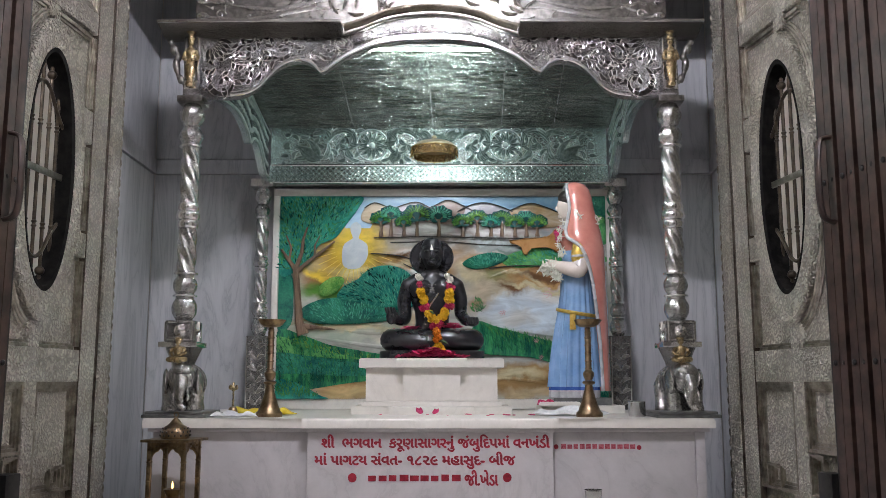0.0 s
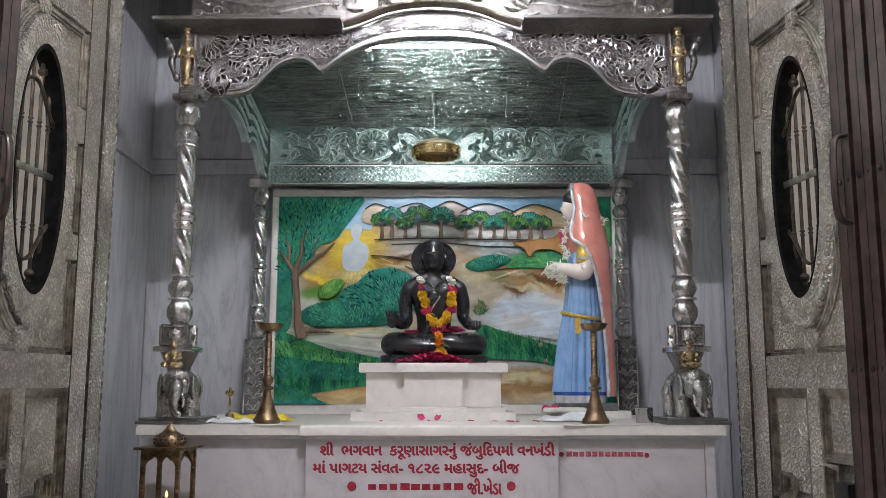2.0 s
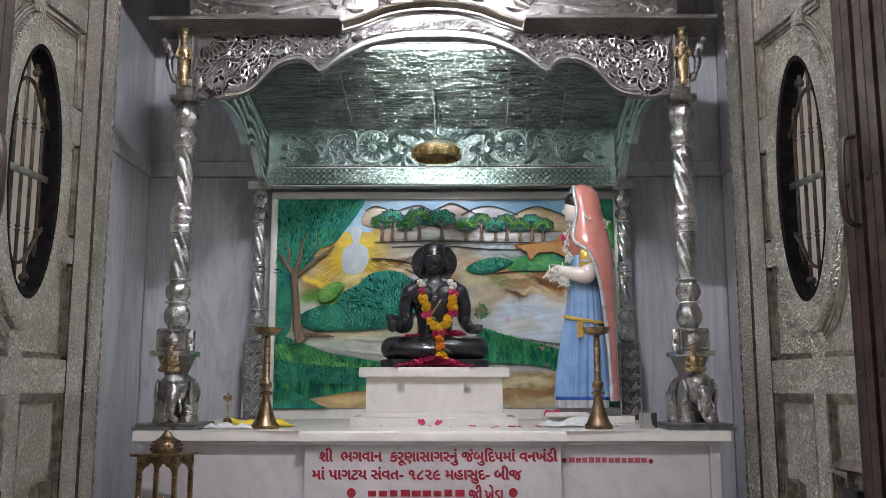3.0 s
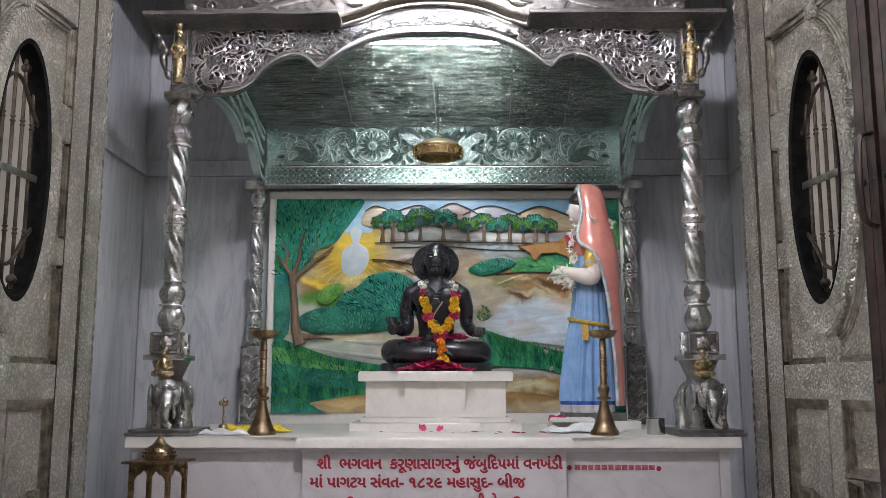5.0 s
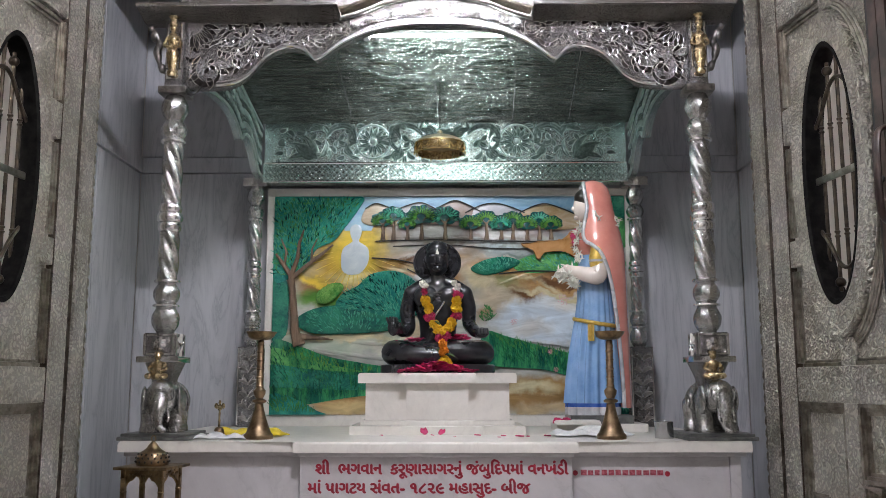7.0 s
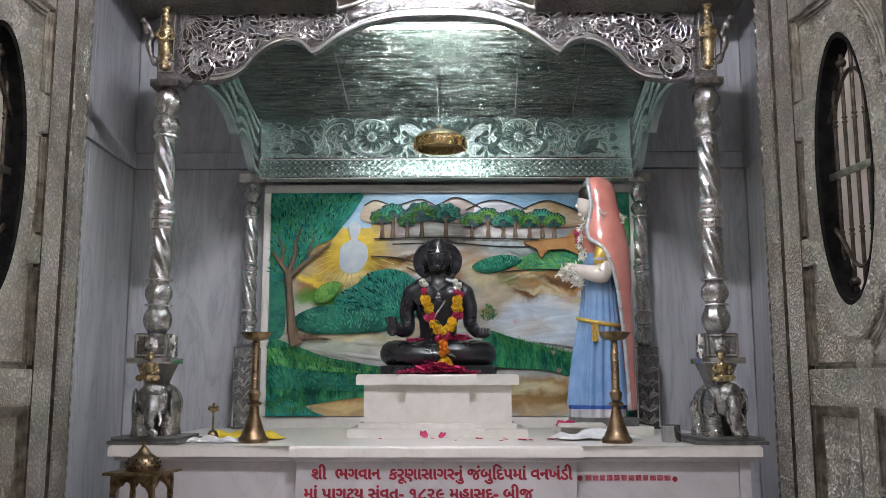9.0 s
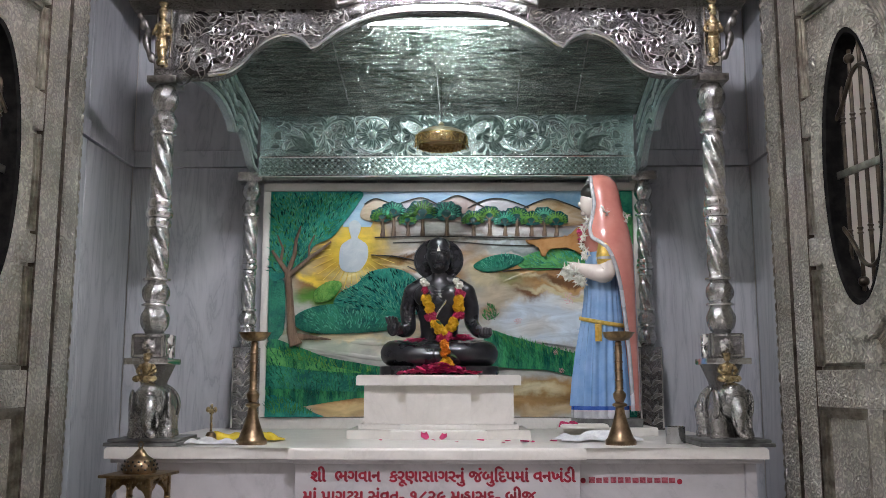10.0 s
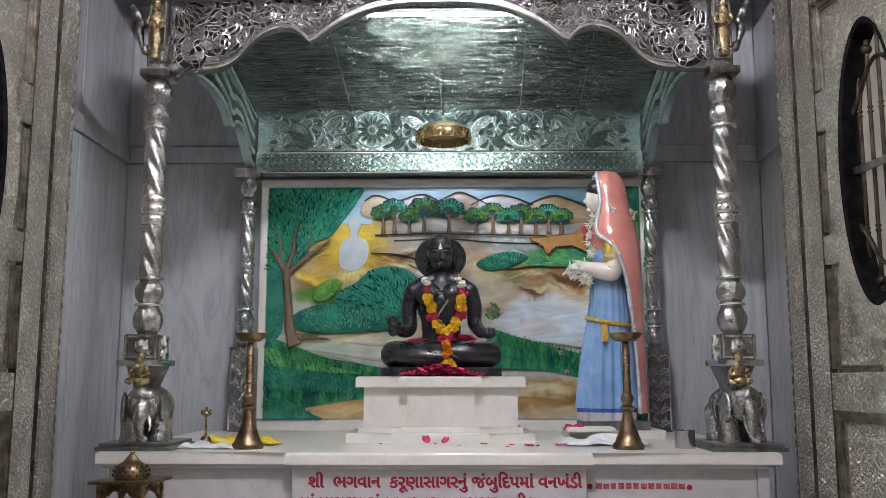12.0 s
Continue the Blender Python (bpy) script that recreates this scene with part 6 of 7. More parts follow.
rng = random.Random(30)
left = [("w", -0.068, 0.388), ("w", -0.064, 0.370), ("r", -0.058, 0.348), ("r", -0.062, 0.335), ("r", -0.048, 0.338), ("y", -0.056, 0.312), ("y", -0.047, 0.297), ("y", -0.041, 0.279), ("y", -0.037, 0.264), ("r", -0.034, 0.244), ("r", -0.041, 0.232), ("r", -0.026, 0.228), ("y", -0.014, 0.205), ("y", -0.003, 0.193), ("y", 0.004, 0.181)]
rightg = [("w", 0.076, 0.386), ("w", 0.082, 0.370), ("w", 0.086, 0.358), ("r", 0.084, 0.342), ("r", 0.093, 0.332), ("r", 0.078, 0.330), ("y", 0.082, 0.310), ("y", 0.083, 0.294), ("y", 0.080, 0.277), ("y", 0.083, 0.266), ("r", 0.080, 0.250), ("r", 0.087, 0.240), ("r", 0.072, 0.238), ("y", 0.063, 0.220), ("y", 0.056, 0.205), ("y", 0.050, 0.190), ("y", 0.036, 0.180)]
for k, x, z in left + rightg:
    for j in range(2 if k == "y" else 1):
        y = -0.052 + (0.045 if z > 0.37 else 0.015 if z > 0.33 else 0) - 0.03 * max(0, (0.24 - z)) / 0.06
        bloom(k, x + rng.uniform(-0.008, 0.008), y + rng.uniform(-0.006, 0.004), z + rng.uniform(-0.003, 0.003), 0.0185 if k != "w" else 0.0165, rng)
for k, x, z, r in (("y", 0.02, 0.168, 0.02), ("r", 0.018, 0.152, 0.019), ("r", 0.03, 0.146, 0.018), ("r", 0.006, 0.146, 0.018), ("r", 0.04, 0.156, 0.017), ("o", 0.022, 0.118, 0.02), ("o", 0.028, 0.100, 0.018), ("o", 0.020, 0.084, 0.018), ("o", 0.035, 0.092, 0.014), ("y", 0.030, 0.046, 0.026), ("y", 0.042, 0.042, 0.022), ("y", 0.019, 0.040, 0.020)):
    bloom(k, x, -0.118 if z > 0.12 else -0.142, z, r, rng)
for x, z in ((0.0, 0.10), (0.045, 0.078), (0.012, 0.062), (-0.01, 0.215)):
    bm = bmesh.new(); leaf_blade(bm, 0, 0, rng.uniform(0, 6), 0.03, 0.007, 0, 0.004)
    part("leaf", bm, LEAF, garland, at=pose(x, -0.138, z))


def petal_bed(name, label, spots, rng, mat, size=0.014):
    bm = bmesh.new()
    for x, y, z in spots:
        a, tilt = rng.uniform(0, 6.28), rng.uniform(-0.5, 0.5)
        m = Matrix.Translation((x, y, z)) @ Euler((tilt, rng.uniform(-0.4, 0.4), a)).to_matrix().to_4x4()
        w, l = size * rng.uniform(0.7, 1.2), size * rng.uniform(0.9, 1.5)
        v = [bm.verts.new(m @ Vector(p)) for p in ((-w * 0.4, -l, 0.001), (w * 0.4, -l, 0.001), (w, 0.2 * l, w * 0.4), (0, 0, 0), (-w, 0.2 * l, w * 0.4), (w * 0.5, l, w * 0.3), (-w * 0.5, l, w * 0.3))]
        for q in ((0, 1, 3), (1, 2, 3), (2, 5, 3), (5, 6, 3), (6, 4, 3), (4, 0, 3)):
            bm.faces.new([v[k] for k in q])
    return solid(name, bm, mat, label, "petals", kind="stuff", smooth=60)


rng = random.Random(77)
spots = []
for k in range(280):
    a, b = rng.gauss(0, 0.075), rng.uniform(-0.055, 0.035)
    a = max(-0.15, min(0.16, a))
    spots.append((SX + a, 0.345 + b * 0.9 - 0.01, PZ + 0.006 + max(0, 0.042 * (1 - abs(a) / 0.15) * rng.random())))
petal_bed("rose_petals", "heap of pink-red rose petals on the pedestal", spots, rng, PINK_PETAL, 0.0125)
lap = [(SX - 0.10 + rng.gauss(0, 0.022), SY - 0.09 + rng.uniform(-0.02, 0.02), PZ + 0.136 + rng.uniform(-0.004, 0.006)) for _ in range(26)] + [(SX + 0.095 + rng.gauss(0, 0.022), SY - 0.085 + rng.uniform(-0.02, 0.02), PZ + 0.140 + rng.uniform(-0.004, 0.018)) for _ in range(46)]
petal_bed("rose_petals", "pink-red rose petals strewn on the statue's lap", lap, rng, PINK_PETAL, 0.0115)


def petal(x, y, ang, size, up):
    bm = bmesh.new()
    rows = []
    for i in range(5):
        k = i / 4
        w = size * (0.45 + 0.6 * math.sin(math.pi * min(1, k * 0.9)))
        rows.append([Vector((w * (j / 3 - 0.5) * 1.4, size * (k - 0.5) * 1.5, up * size * (0.15 + 0.9 * k * k) + size * 0.25 * (2 * j / 3 - 1) ** 2)) for j in range(4)])
    rings(bm, rows, close=False, caps=False)
    bm2 = solid("petal", bm, PINK_PETAL, "single fallen pink rose petal on the marble", "petal", (x, y, SLAB_Z + 0.001), group="fallen petals", smooth=60)
    bm2.rotation_euler.z = ang


for x, y, a, s, u_ in ((-0.02, 0.20, 0.3, 0.022, 1.2), (0.012, 0.205, 1.2, 0.010, 0.3), (0.048, 0.20, -0.4, 0.020, 1.1), (-0.19, 0.21, 0.8, 0.012, 0.1), (0.19, 0.20, 1.3, 0.018, 0.1), (0.29, 0.17, 1.5, 0.014, 0.1), (0.35, 0.12, 1.4, 0.022, 0.1), (0.38, 0.13, 0.6, 0.014, 0.1), (0.46, 0.16, 1.2, 0.018, 0.1), (0.10, 0.12, 0.2, 0.009, 0.1), (0.27, 0.09, 0.9, 0.010, 0.05)):
    petal(x, y, a, s, u_)

# ---- standing glazed figure, one plain mesh with painted fields ----
GLAZE_PINK = simple("salmon_glaze", (0.66, 0.24, 0.19), (0.75, 0.31, 0.25), 0.16, 0, 8, 0.03, coat=0.6)
GLAZE_BLUE = simple("light_blue_glaze", (0.2, 0.36, 0.62), (0.29, 0.46, 0.7), 0.18, 0, 9, 0.04, coat=0.5)
GLAZE_CREAM = simple("cream_glaze", (0.72, 0.62, 0.55), (0.8, 0.71, 0.64), 0.22, 0, 10, 0.03, coat=0.4)
GLAZE_SILVER = simple("silver_edge_glaze", (0.55, 0.55, 0.57), (0.72, 0.72, 0.74), 0.25, 0.3, 30, 0.1)
GLAZE_GOLD = simple("gold_belt_glaze", (0.6, 0.38, 0.06), (0.75, 0.52, 0.14), 0.3, 0.4, 60, 0.6)
GLAZE_HAIR = simple("dark_hair_glaze", (0.012, 0.01, 0.009), (0.03, 0.025, 0.02), 0.3, 0, 40, 0.3)
GLAZE_NAVY = simple("deep_blue_band_glaze", (0.03, 0.09, 0.35), (0.06, 0.14, 0.45), 0.25, 0, 30, 0.1)
bm = bmesh.new()


def loft(rows, n=48, fold=0, amp=0.0, mi=0, a0=0.0, a1=2 * math.pi, closed=True):
    out = []
    for z, cx, cy, rx, ry, f in rows:
        row = []
        for k in range(n if closed else n + 1):
            t = a0 + (a1 - a0) * k / n
            q = 1 + f * amp * math.cos(fold * t + 1.3 * math.sin(2 * t))
            row.append((cx + rx * q * math.cos(t), cy + ry * q * math.sin(t), z))
        out.append(row)
    rings(bm, out, close=closed, caps=closed, mi=mi)


# skirt
loft([(0.0, -0.018, 0, 0.118, 0.10, 1.0), (0.02, -0.018, 0, 0.119, 0.10, 1.0), (0.034, -0.018, 0, 0.118, 0.10, 1.0)], 80, 20, 0.045, 3)
loft([(0.034, -0.018, 0, 0.118, 0.10, 1.0), (0.05, -0.018, 0, 0.117, 0.10, 1.0)], 80, 20, 0.045, 6)
loft([(0.05, -0.018, 0, 0.117, 0.10, 1.0), (0.15, -0.016, 0, 0.111, 0.096, 0.9), (0.26, -0.012, 0, 0.102, 0.09, 0.7), (0.36, -0.006, 0, 0.092, 0.082, 0.5), (0.42, -0.002, 0, 0.085, 0.078, 0.4), (0.50, 0.0, 0, 0.077, 0.074, 0.25), (0.60, 0.0, 0, 0.072, 0.07, 0.15), (0.68, 0.005, 0, 0.072, 0.066, 0.0), (0.76, 0.01, 0, 0.07, 0.06, 0.0)], 200, 20, 0.11, 1)
# veil: a shell open to the front (towards -x), its hem swinging back lower down
veil = [(0.03, 0.042, 0.006, 0.096, 0.104, 0.3, 2.15), (0.2, 0.040, 0.004, 0.096, 0.106, 0.3, 2.1), (0.36, 0.036, 0.0, 0.096, 0.106, 0.25, 2.0), (0.46, 0.034, 0.0, 0.096, 0.107, 0.2, 1.9), (0.56, 0.032, 0.0, 0.097, 0.110, 0.2, 1.78), (0.64, 0.028, 0, 0.098, 0.122, 0.15, 1.62), (0.70, 0.024, 0, 0.1, 0.128, 0.1, 1.42), (0.735, 0.020, 0, 0.1, 0.126, 0.1, 1.15), (0.76, 0.017, 0, 0.099, 0.122, 0.1, 0.85), (0.80, 0.014, 0, 0.096, 0.112, 0.1, 0.78), (0.85, 0.009, 0, 0.087, 0.095, 0.0, 0.9), (0.91, 0.003, 0, 0.079, 0.084, 0, 1.05), (0.97, -0.002, 0, 0.075, 0.079, 0, 1.0), (1.01, -0.004, 0, 0.066, 0.069, 0, 0.9), (1.035, -0.004, 0, 0.047, 0.051, 0, 0.6), (1.048, -0.004, 0, 0.02, 0.022, 0, 0.3)]
grid = []
for z, cx, cy, rx, ry, f, op in veil:
    row = []
    for k in range(61):
        t = -math.pi + op + (2 * math.pi - 2 * op) * k / 60
        q = 1 + f * 0.06 * math.cos(9 * t)
        row.append((cx + 0.006 + 1.10 * rx * q * math.cos(t), cy + ry * q * math.sin(t), z))
    grid.append(row)
rings(bm, grid, close=False, caps=False, mi=0)
tube(bm, smooth_line([Vector(r[0]) * 1.0 + Vector((0, -0.002, 0)) for r in grid[:-1]], 4), 0.0085, 8, mi=3)
tube(bm, smooth_line([Vector(r[-1]) for r in grid[:-1]], 4), 0.0085, 8, mi=3)
red = smooth_line([(0.0, -0.098, 0.60), (0.016, -0.100, 0.5), (0.022, -0.098, 0.4)], 5)
# face, hair, neck
ball(bm, (-0.040, 0, 0.925), (0.046, 0.046, 0.066), 20, 14, 2)
ball(bm, (-0.085, 0, 0.92), (0.010, 0.008, 0.012), 10, 6, 2)
ball(bm, (-0.070, 0, 0.880), (0.014, 0.016, 0.012), 10, 6, 2)
ball(bm, (-0.030, 0, 0.965), (0.052, 0.055, 0.050), 16, 10, 5)
tube(bm, [(-0.02, 0, 0.79), (-0.025, 0, 0.88)], 0.028, 12, mi=2)
# blouse and arms
ball(bm, (-0.015, 0, 0.755), (0.06, 0.075, 0.085), 16, 10, 0)
capsule(bm, [(0.015, -0.085, 0.745), (0.0, -0.098, 0.69), (0.0, -0.098, 0.655)], [0.034, 0.033, 0.034], 14, 4)
tube(bm, [(0.0, -0.098, 0.672), (0.0, -0.098, 0.662)], 0.0365, 16, mi=3)
capsule(bm, [(0.008, -0.098, 0.64), (0.0, -0.10, 0.605), (-0.04, -0.095, 0.608), (-0.10, -0.075, 0.625), (-0.125, -0.06, 0.635)], [0.036, 0.042, 0.036, 0.026, 0.022], 14, 2)
capsule(bm, [(0.0, 0.085, 0.72), (-0.02, 0.095, 0.62), (-0.08, 0.06, 0.63), (-0.12, 0.0, 0.645)], [0.033, 0.034, 0.028, 0.022], 12, 2)
# belt with tassel
tube(bm, [(-0.002 + 0.090 * math.cos(t), 0.085 * math.sin(t), 0.405 - 0.018 * math.cos(t + 0.6)) for t in [2 * math.pi * k / 40 for k in range(41)]], 0.009, 8, mi=4)
for k in range(3):
    tube(bm, [(-0.040 + 0.009 * k, -0.084, 0.39), (-0.042 + 0.009 * k, -0.094, 0.36), (-0.043 + 0.009 * k, -0.096, 0.318)], 0.0055, 6, mi=4)
FX, FY, FZ = 0.728, 0.62, 1.150
solid("standing_statue", bm, [GLAZE_PINK, GLAZE_BLUE, GLAZE_CREAM, GLAZE_SILVER, GLAZE_GOLD, GLAZE_HAIR, GLAZE_NAVY, RED_PAINT], "glazed standing statue in salmon veil and blue skirt", "statue", (FX, FY, FZ), smooth=50)
bm = bmesh.new(); prism(bm, [(-0.13, -0.1), (0.14, -0.1), (0.15, 0.1), (-0.13, 0.1)], 0, 0.035, 0.004)
solid("statue_base", bm, DARK_WOOD, "dark grey block under the standing statue", "base", (FX, FY, FZ - 0.0355))
bm = bmesh.new(); box(bm, -0.19, 0.20, -0.09, 0.16, 0, 0.0335, 0.004)
solid("marble_block", bm, MARBLE_WHITE, "low white marble block under the statue's base", "block", (FX, FY - 0.02, SLAB_Z + 0.0005))
# white blossoms on the figure: an offering held out, strings on the shoulder
def blossom_string(name, label, pts, n, r, seed, mat=WHITE_FLOWER):
    rng = random.Random(seed)
    bm = bmesh.new()
    line = smooth_line(pts, 6)
    for k in range(n):
        c = line[int(rng.random() * (len(line) - 1))] + Vector([rng.gauss(0, r * 0.6) for _ in range(3)])
        for j in range(5):
            d = Vector([rng.gauss(0, 1) for _ in range(3)]).normalized()
            tube(bm, [c, c + d * r * 0.7, c + d * r * 1.5], [r * 0.14, r * 0.22, r * 0.05], 5)
    return solid(name, bm, mat, label, "flowers", (FX, FY, FZ), kind="stuff")


blossom_string("white_blossoms", "white blossoms heaped on the statue's forearm", [(-0.165, -0.075, 0.62), (-0.14, -0.085, 0.60), (-0.10, -0.09, 0.57), (-0.12, -0.07, 0.655)], 44, 0.017, 3)
blossom_string("blossom_string", "string of pale blossoms hanging at the statue's chest", [(-0.072, -0.06, 0.84), (-0.085, -0.07, 0.77), (-0.09, -0.08, 0.70), (-0.07, -0.08, 0.68)], 26, 0.013, 4)
blossom_string("pink_blossoms", "pink blossoms at the statue's chest", [(-0.09, -0.06, 0.80), (-0.10, -0.07, 0.73)], 10, 0.012, 7, PINK_PETAL)
blossom_string("shoulder_blossoms", "white blossoms laid over the statue's veil", [(0.0, -0.09, 0.87), (0.05, -0.075, 0.85), (0.09, -0.045, 0.835), (0.098, -0.03, 0.87), (0.10, -0.03, 0.80)], 22, 0.013, 5)

# ---- standing oil lamps ----
def oil_lamp(x, y, label):
    root = thing("oil_lamp", label, "oil lamp", (x, y, SLAB_Z), "pair of brass oil lamps")
    bm = bmesh.new(); lathe(bm, [(0.054, 0.0), (0.055, 0.010), (0.053, 0.018), (0.046, 0.024), (0.036, 0.05), (0.026, 0.08), (0.018, 0.11), (0.015, 0.13), (0.026, 0.136), (0.027, 0.142), (0.016, 0.148)], 32)
    part("foot", bm, BRASS, root, "flared brass foot")
    bm = bmesh.new()
    pr = [(0.014, 0.1485), (0.022, 0.165), (0.024, 0.178), (0.014, 0.19)]
    z = 0.19
    for k in range(5):
        pr += [(0.0125, z), (0.0155, z + 0.006), (0.0125, z + 0.012), (0.0135, z + 0.030)]
        z += 0.032
    pr += [(0.011, 0.352), (0.013, 0.36), (0.010, 0.366)]
    lathe(bm, pr, 24)
    part("stem", bm, BRASS, root)
    bm = bmesh.new()
    rows = []
    for r, zz in ((0.012, 0.3665), (0.035, 0.370), (0.048, 0.380), (0.053, 0.394), (0.056, 0.398), (0.052, 0.399), (0.046, 0.386), (0.02, 0.378)):
        rows.append([(r * math.cos(t) * (1 + (0.10 * max(0, math.cos(5 * t)) ** 6 if zz > 0.385 else 0)), r * math.sin(t) * (1 + (0.10 * max(0, math.cos(5 * t)) ** 6 if zz > 0.385 else 0)), zz) for t in [2 * math.pi * k / 60 for k in range(60)]])
    rings(bm, rows)
    part("dish", bm, BRASS_DARK, root, "shallow brass dish with five spouts")
    return root


oil_lamp(-0.634, 0.01, "tall brass oil lamp with unlit dish on the altar")
oil_lamp(0.683, 0.01, "tall brass oil lamp with unlit dish on the altar")

# ---- elephant figures carrying the pillars, each one plain mesh ----
def elephant(x, y, turn, label):
    bm = bmesh.new()
    rng = random.Random(6)
    ball(bm, (0.015, 0.06, 0.112), (0.078, 0.105, 0.074), 28, 18)
    ball(bm, (0.0, -0.035, 0.128), (0.060, 0.055, 0.064), 24, 16)
    ball(bm, (0.0, -0.055, 0.155), (0.045, 0.035, 0.036), 16, 10)
    for lx, ly in ((-0.042, -0.01), (0.052, -0.005), (-0.038, 0.115), (0.062, 0.115)):
        capsule(bm, [(lx, ly, 0.10), (lx, ly - 0.004, 0.05), (lx, ly - 0.006, 0.022)], [0.034, 0.030, 0.030], 14)
        lathe(bm, [(0.033, 0.0), (0.034, 0.012), (0.030, 0.026)], 14, (lx, ly - 0.006, 0))
    capsule(bm, [(0.0, -0.075, 0.125), (-0.004, -0.098, 0.09), (-0.008, -0.10, 0.055), (-0.004, -0.095, 0.028), (0.012, -0.105, 0.014)], [0.028, 0.024, 0.018, 0.014, 0.012], 14)
    for sg in (-1, 1):
        ball(bm, (sg * 0.062, -0.03, 0.118), (0.012, 0.036, 0.052), 16, 10)
        capsule(bm, [(sg * 0.022, -0.082, 0.088), (sg * 0.028, -0.10, 0.06), (sg * 0.026, -0.108, 0.042)], [0.008, 0.0065, 0.003], 8)
    # saddle cloth border
    tube(bm, [(0.015 + 0.081 * math.cos(t), 0.045, 0.112 + 0.077 * math.sin(t)) for t in [-0.5 + 4.1 * k / 24 for k in range(25)]], 0.005, 6)
    tube(bm, [(0.015 + 0.079 * math.cos(t), 0.10, 0.112 + 0.072 * math.sin(t)) for t in [-0.5 + 4.1 * k / 24 for k in range(25)]], 0.005, 6)
    for sg in (-1, 1):
        tube(bm, [(sg * 0.034 + 0.012 * math.cos(t), -0.074 + 0.004 * math.sin(t), 0.138 + 0.02 * math.sin(t)) for t in [2 * math.pi * k / 16 for k in range(17)]], 0.003, 5)
    for k in range(60):
        t, f = rng.uniform(-0.4, 3.5), rng.uniform(0.05, 0.095)
        ball(bm, (0.015 + 0.079 * math.cos(t), f, 0.112 + 0.075 * math.sin(t)), 0.0045, 6, 4)
    ob = solid("elephant_figure", bm, SILVER_ELEPHANT, label, "figurine", (x, y, 1.106), group="elephant figures under the pillars", smooth=60)
    ob.rotation_euler.z = turn
    return ob


def rider(x, y, label):
    bm = bmesh.new()
    ball(bm, (0, 0, 0.016), (0.032, 0.028, 0.018), 16, 10)
    rows = [[(r * math.cos(t), r * 0.8 * math.sin(t), z) for t in [2 * math.pi * k / 16 for k in range(16)]] for r, z in ((0.018, 0.015), (0.016, 0.035), (0.021, 0.055), (0.016, 0.068), (0.007, 0.073))]
    rings(bm, rows)
    ball(bm, (0, -0.002, 0.087), (0.0135, 0.014, 0.016), 14, 10)
    ball(bm, (0, 0.002, 0.099), (0.016, 0.016, 0.007), 12, 6)
    for sg in (-1, 1):
        capsule(bm, [(sg * 0.020, 0, 0.060), (sg * 0.031, -0.006, 0.042), (sg * 0.018, -0.024, 0.032)], [0.0075, 0.007, 0.006], 8)
        capsule(bm, [(sg * 0.015, -0.006, 0.018), (sg * 0.034, -0.02, 0.014), (sg * 0.022, -0.034, 0.008)], [0.011, 0.010, 0.007], 8)
    solid("rider_figure", bm, GOLD, label, "figurine", (x, y, 1.298), group="gilded riders on the elephants", smooth=60)


for px, sg in ((CX - 1.026, -1), (CX + 1.026, 1)):
    tx = px + (0.012 if sg < 0 else 0.0)
    elephant(tx, -0.035, -0.12 * sg + (0.15 if sg < 0 else 0.28), "chased silver elephant figure bearing the pillar")
    rider(tx - 0.008, -0.072, "small gilded seated figure on an elephant's head")
    bm = bmesh.new()
    box(bm, -0.128, 0.128, -0.098, 0.20, 0, 0.013, 0.003)
    box(bm, -0.118, 0.118, -0.088, 0.19, 0.0132, 0.025, 0.004)
    solid("pillar_base", bm, DARK_WOOD, "dark grey stepped plate under the elephant figure", "base", (px + 0.006, -0.018, SLAB_Z + 0.0005), group="base plates")

# ---- bracket figures below the cornice ----
for px, sg in ((CX - 1.026, -1), (CX + 1.026, 1)):
    bm = bmesh.new()
    rows = [[(r * math.cos(t), r * 0.75 * math.sin(t), z) for t in [2 * math.pi * k / 16 for k in range(16)]] for r, z in ((0.014, 0.0), (0.020, 0.012), (0.013, 0.028), (0.019, 0.05), (0.024, 0.085), (0.017, 0.115), (0.021, 0.145), (0.023, 0.16), (0.010, 0.176), (0.009, 0.182))]
    rings(bm, rows)
    ball(bm, (0, -0.002, 0.196), (0.0135, 0.0135, 0.017), 14, 10)
    lathe(bm, [(0.015, 0.205), (0.017, 0.213), (0.010, 0.228), (0.016, 0.238), (0.020, 0.242)], 14)
    for s2 in (-1, 1):
        capsule(bm, [(s2 * 0.022, 0, 0.155), (s2 * 0.031, -0.004, 0.125), (s2 * 0.012, -0.022, 0.112)], [0.008, 0.0075, 0.006], 8)
    solid("bracket_figure", bm, GOLD, "slim gilded standing figure on the pillar top", "figurine", (px, -0.062, 2.466), group="gilded bracket figures", smooth=60)
    # outer bracket
    bm = bmesh.new()
    line = smooth_line([(sg * 0.038, 0, 0.0), (sg * 0.062, 0, 0.035), (sg * 0.072, 0, 0.08), (sg * 0.066, 0, 0.12), (sg * 0.082, 0, 0.155), (sg * 0.102, 0, 0.185)], 5)
    tube(bm, line, [0.009 + 0.006 * math.sin(k * 0.55) ** 2 for k in range(len(line))], 10)
    ball(bm, (sg * 0.074, 0, 0.085), (0.016, 0.018, 0.03), 12, 8)
    ball(bm, (sg * 0.088, 0, 0.150), (0.015, 0.016, 0.022), 12, 8)
    ball(bm, (sg * 0.052, 0, 0.018), (0.014, 0.016, 0.02), 12, 8)
    solid("side_bracket", bm, SILVER_DARK, "dark curved silver bracket under the cornice", "bracket", (px, -0.02, 2.495), group="side brackets")

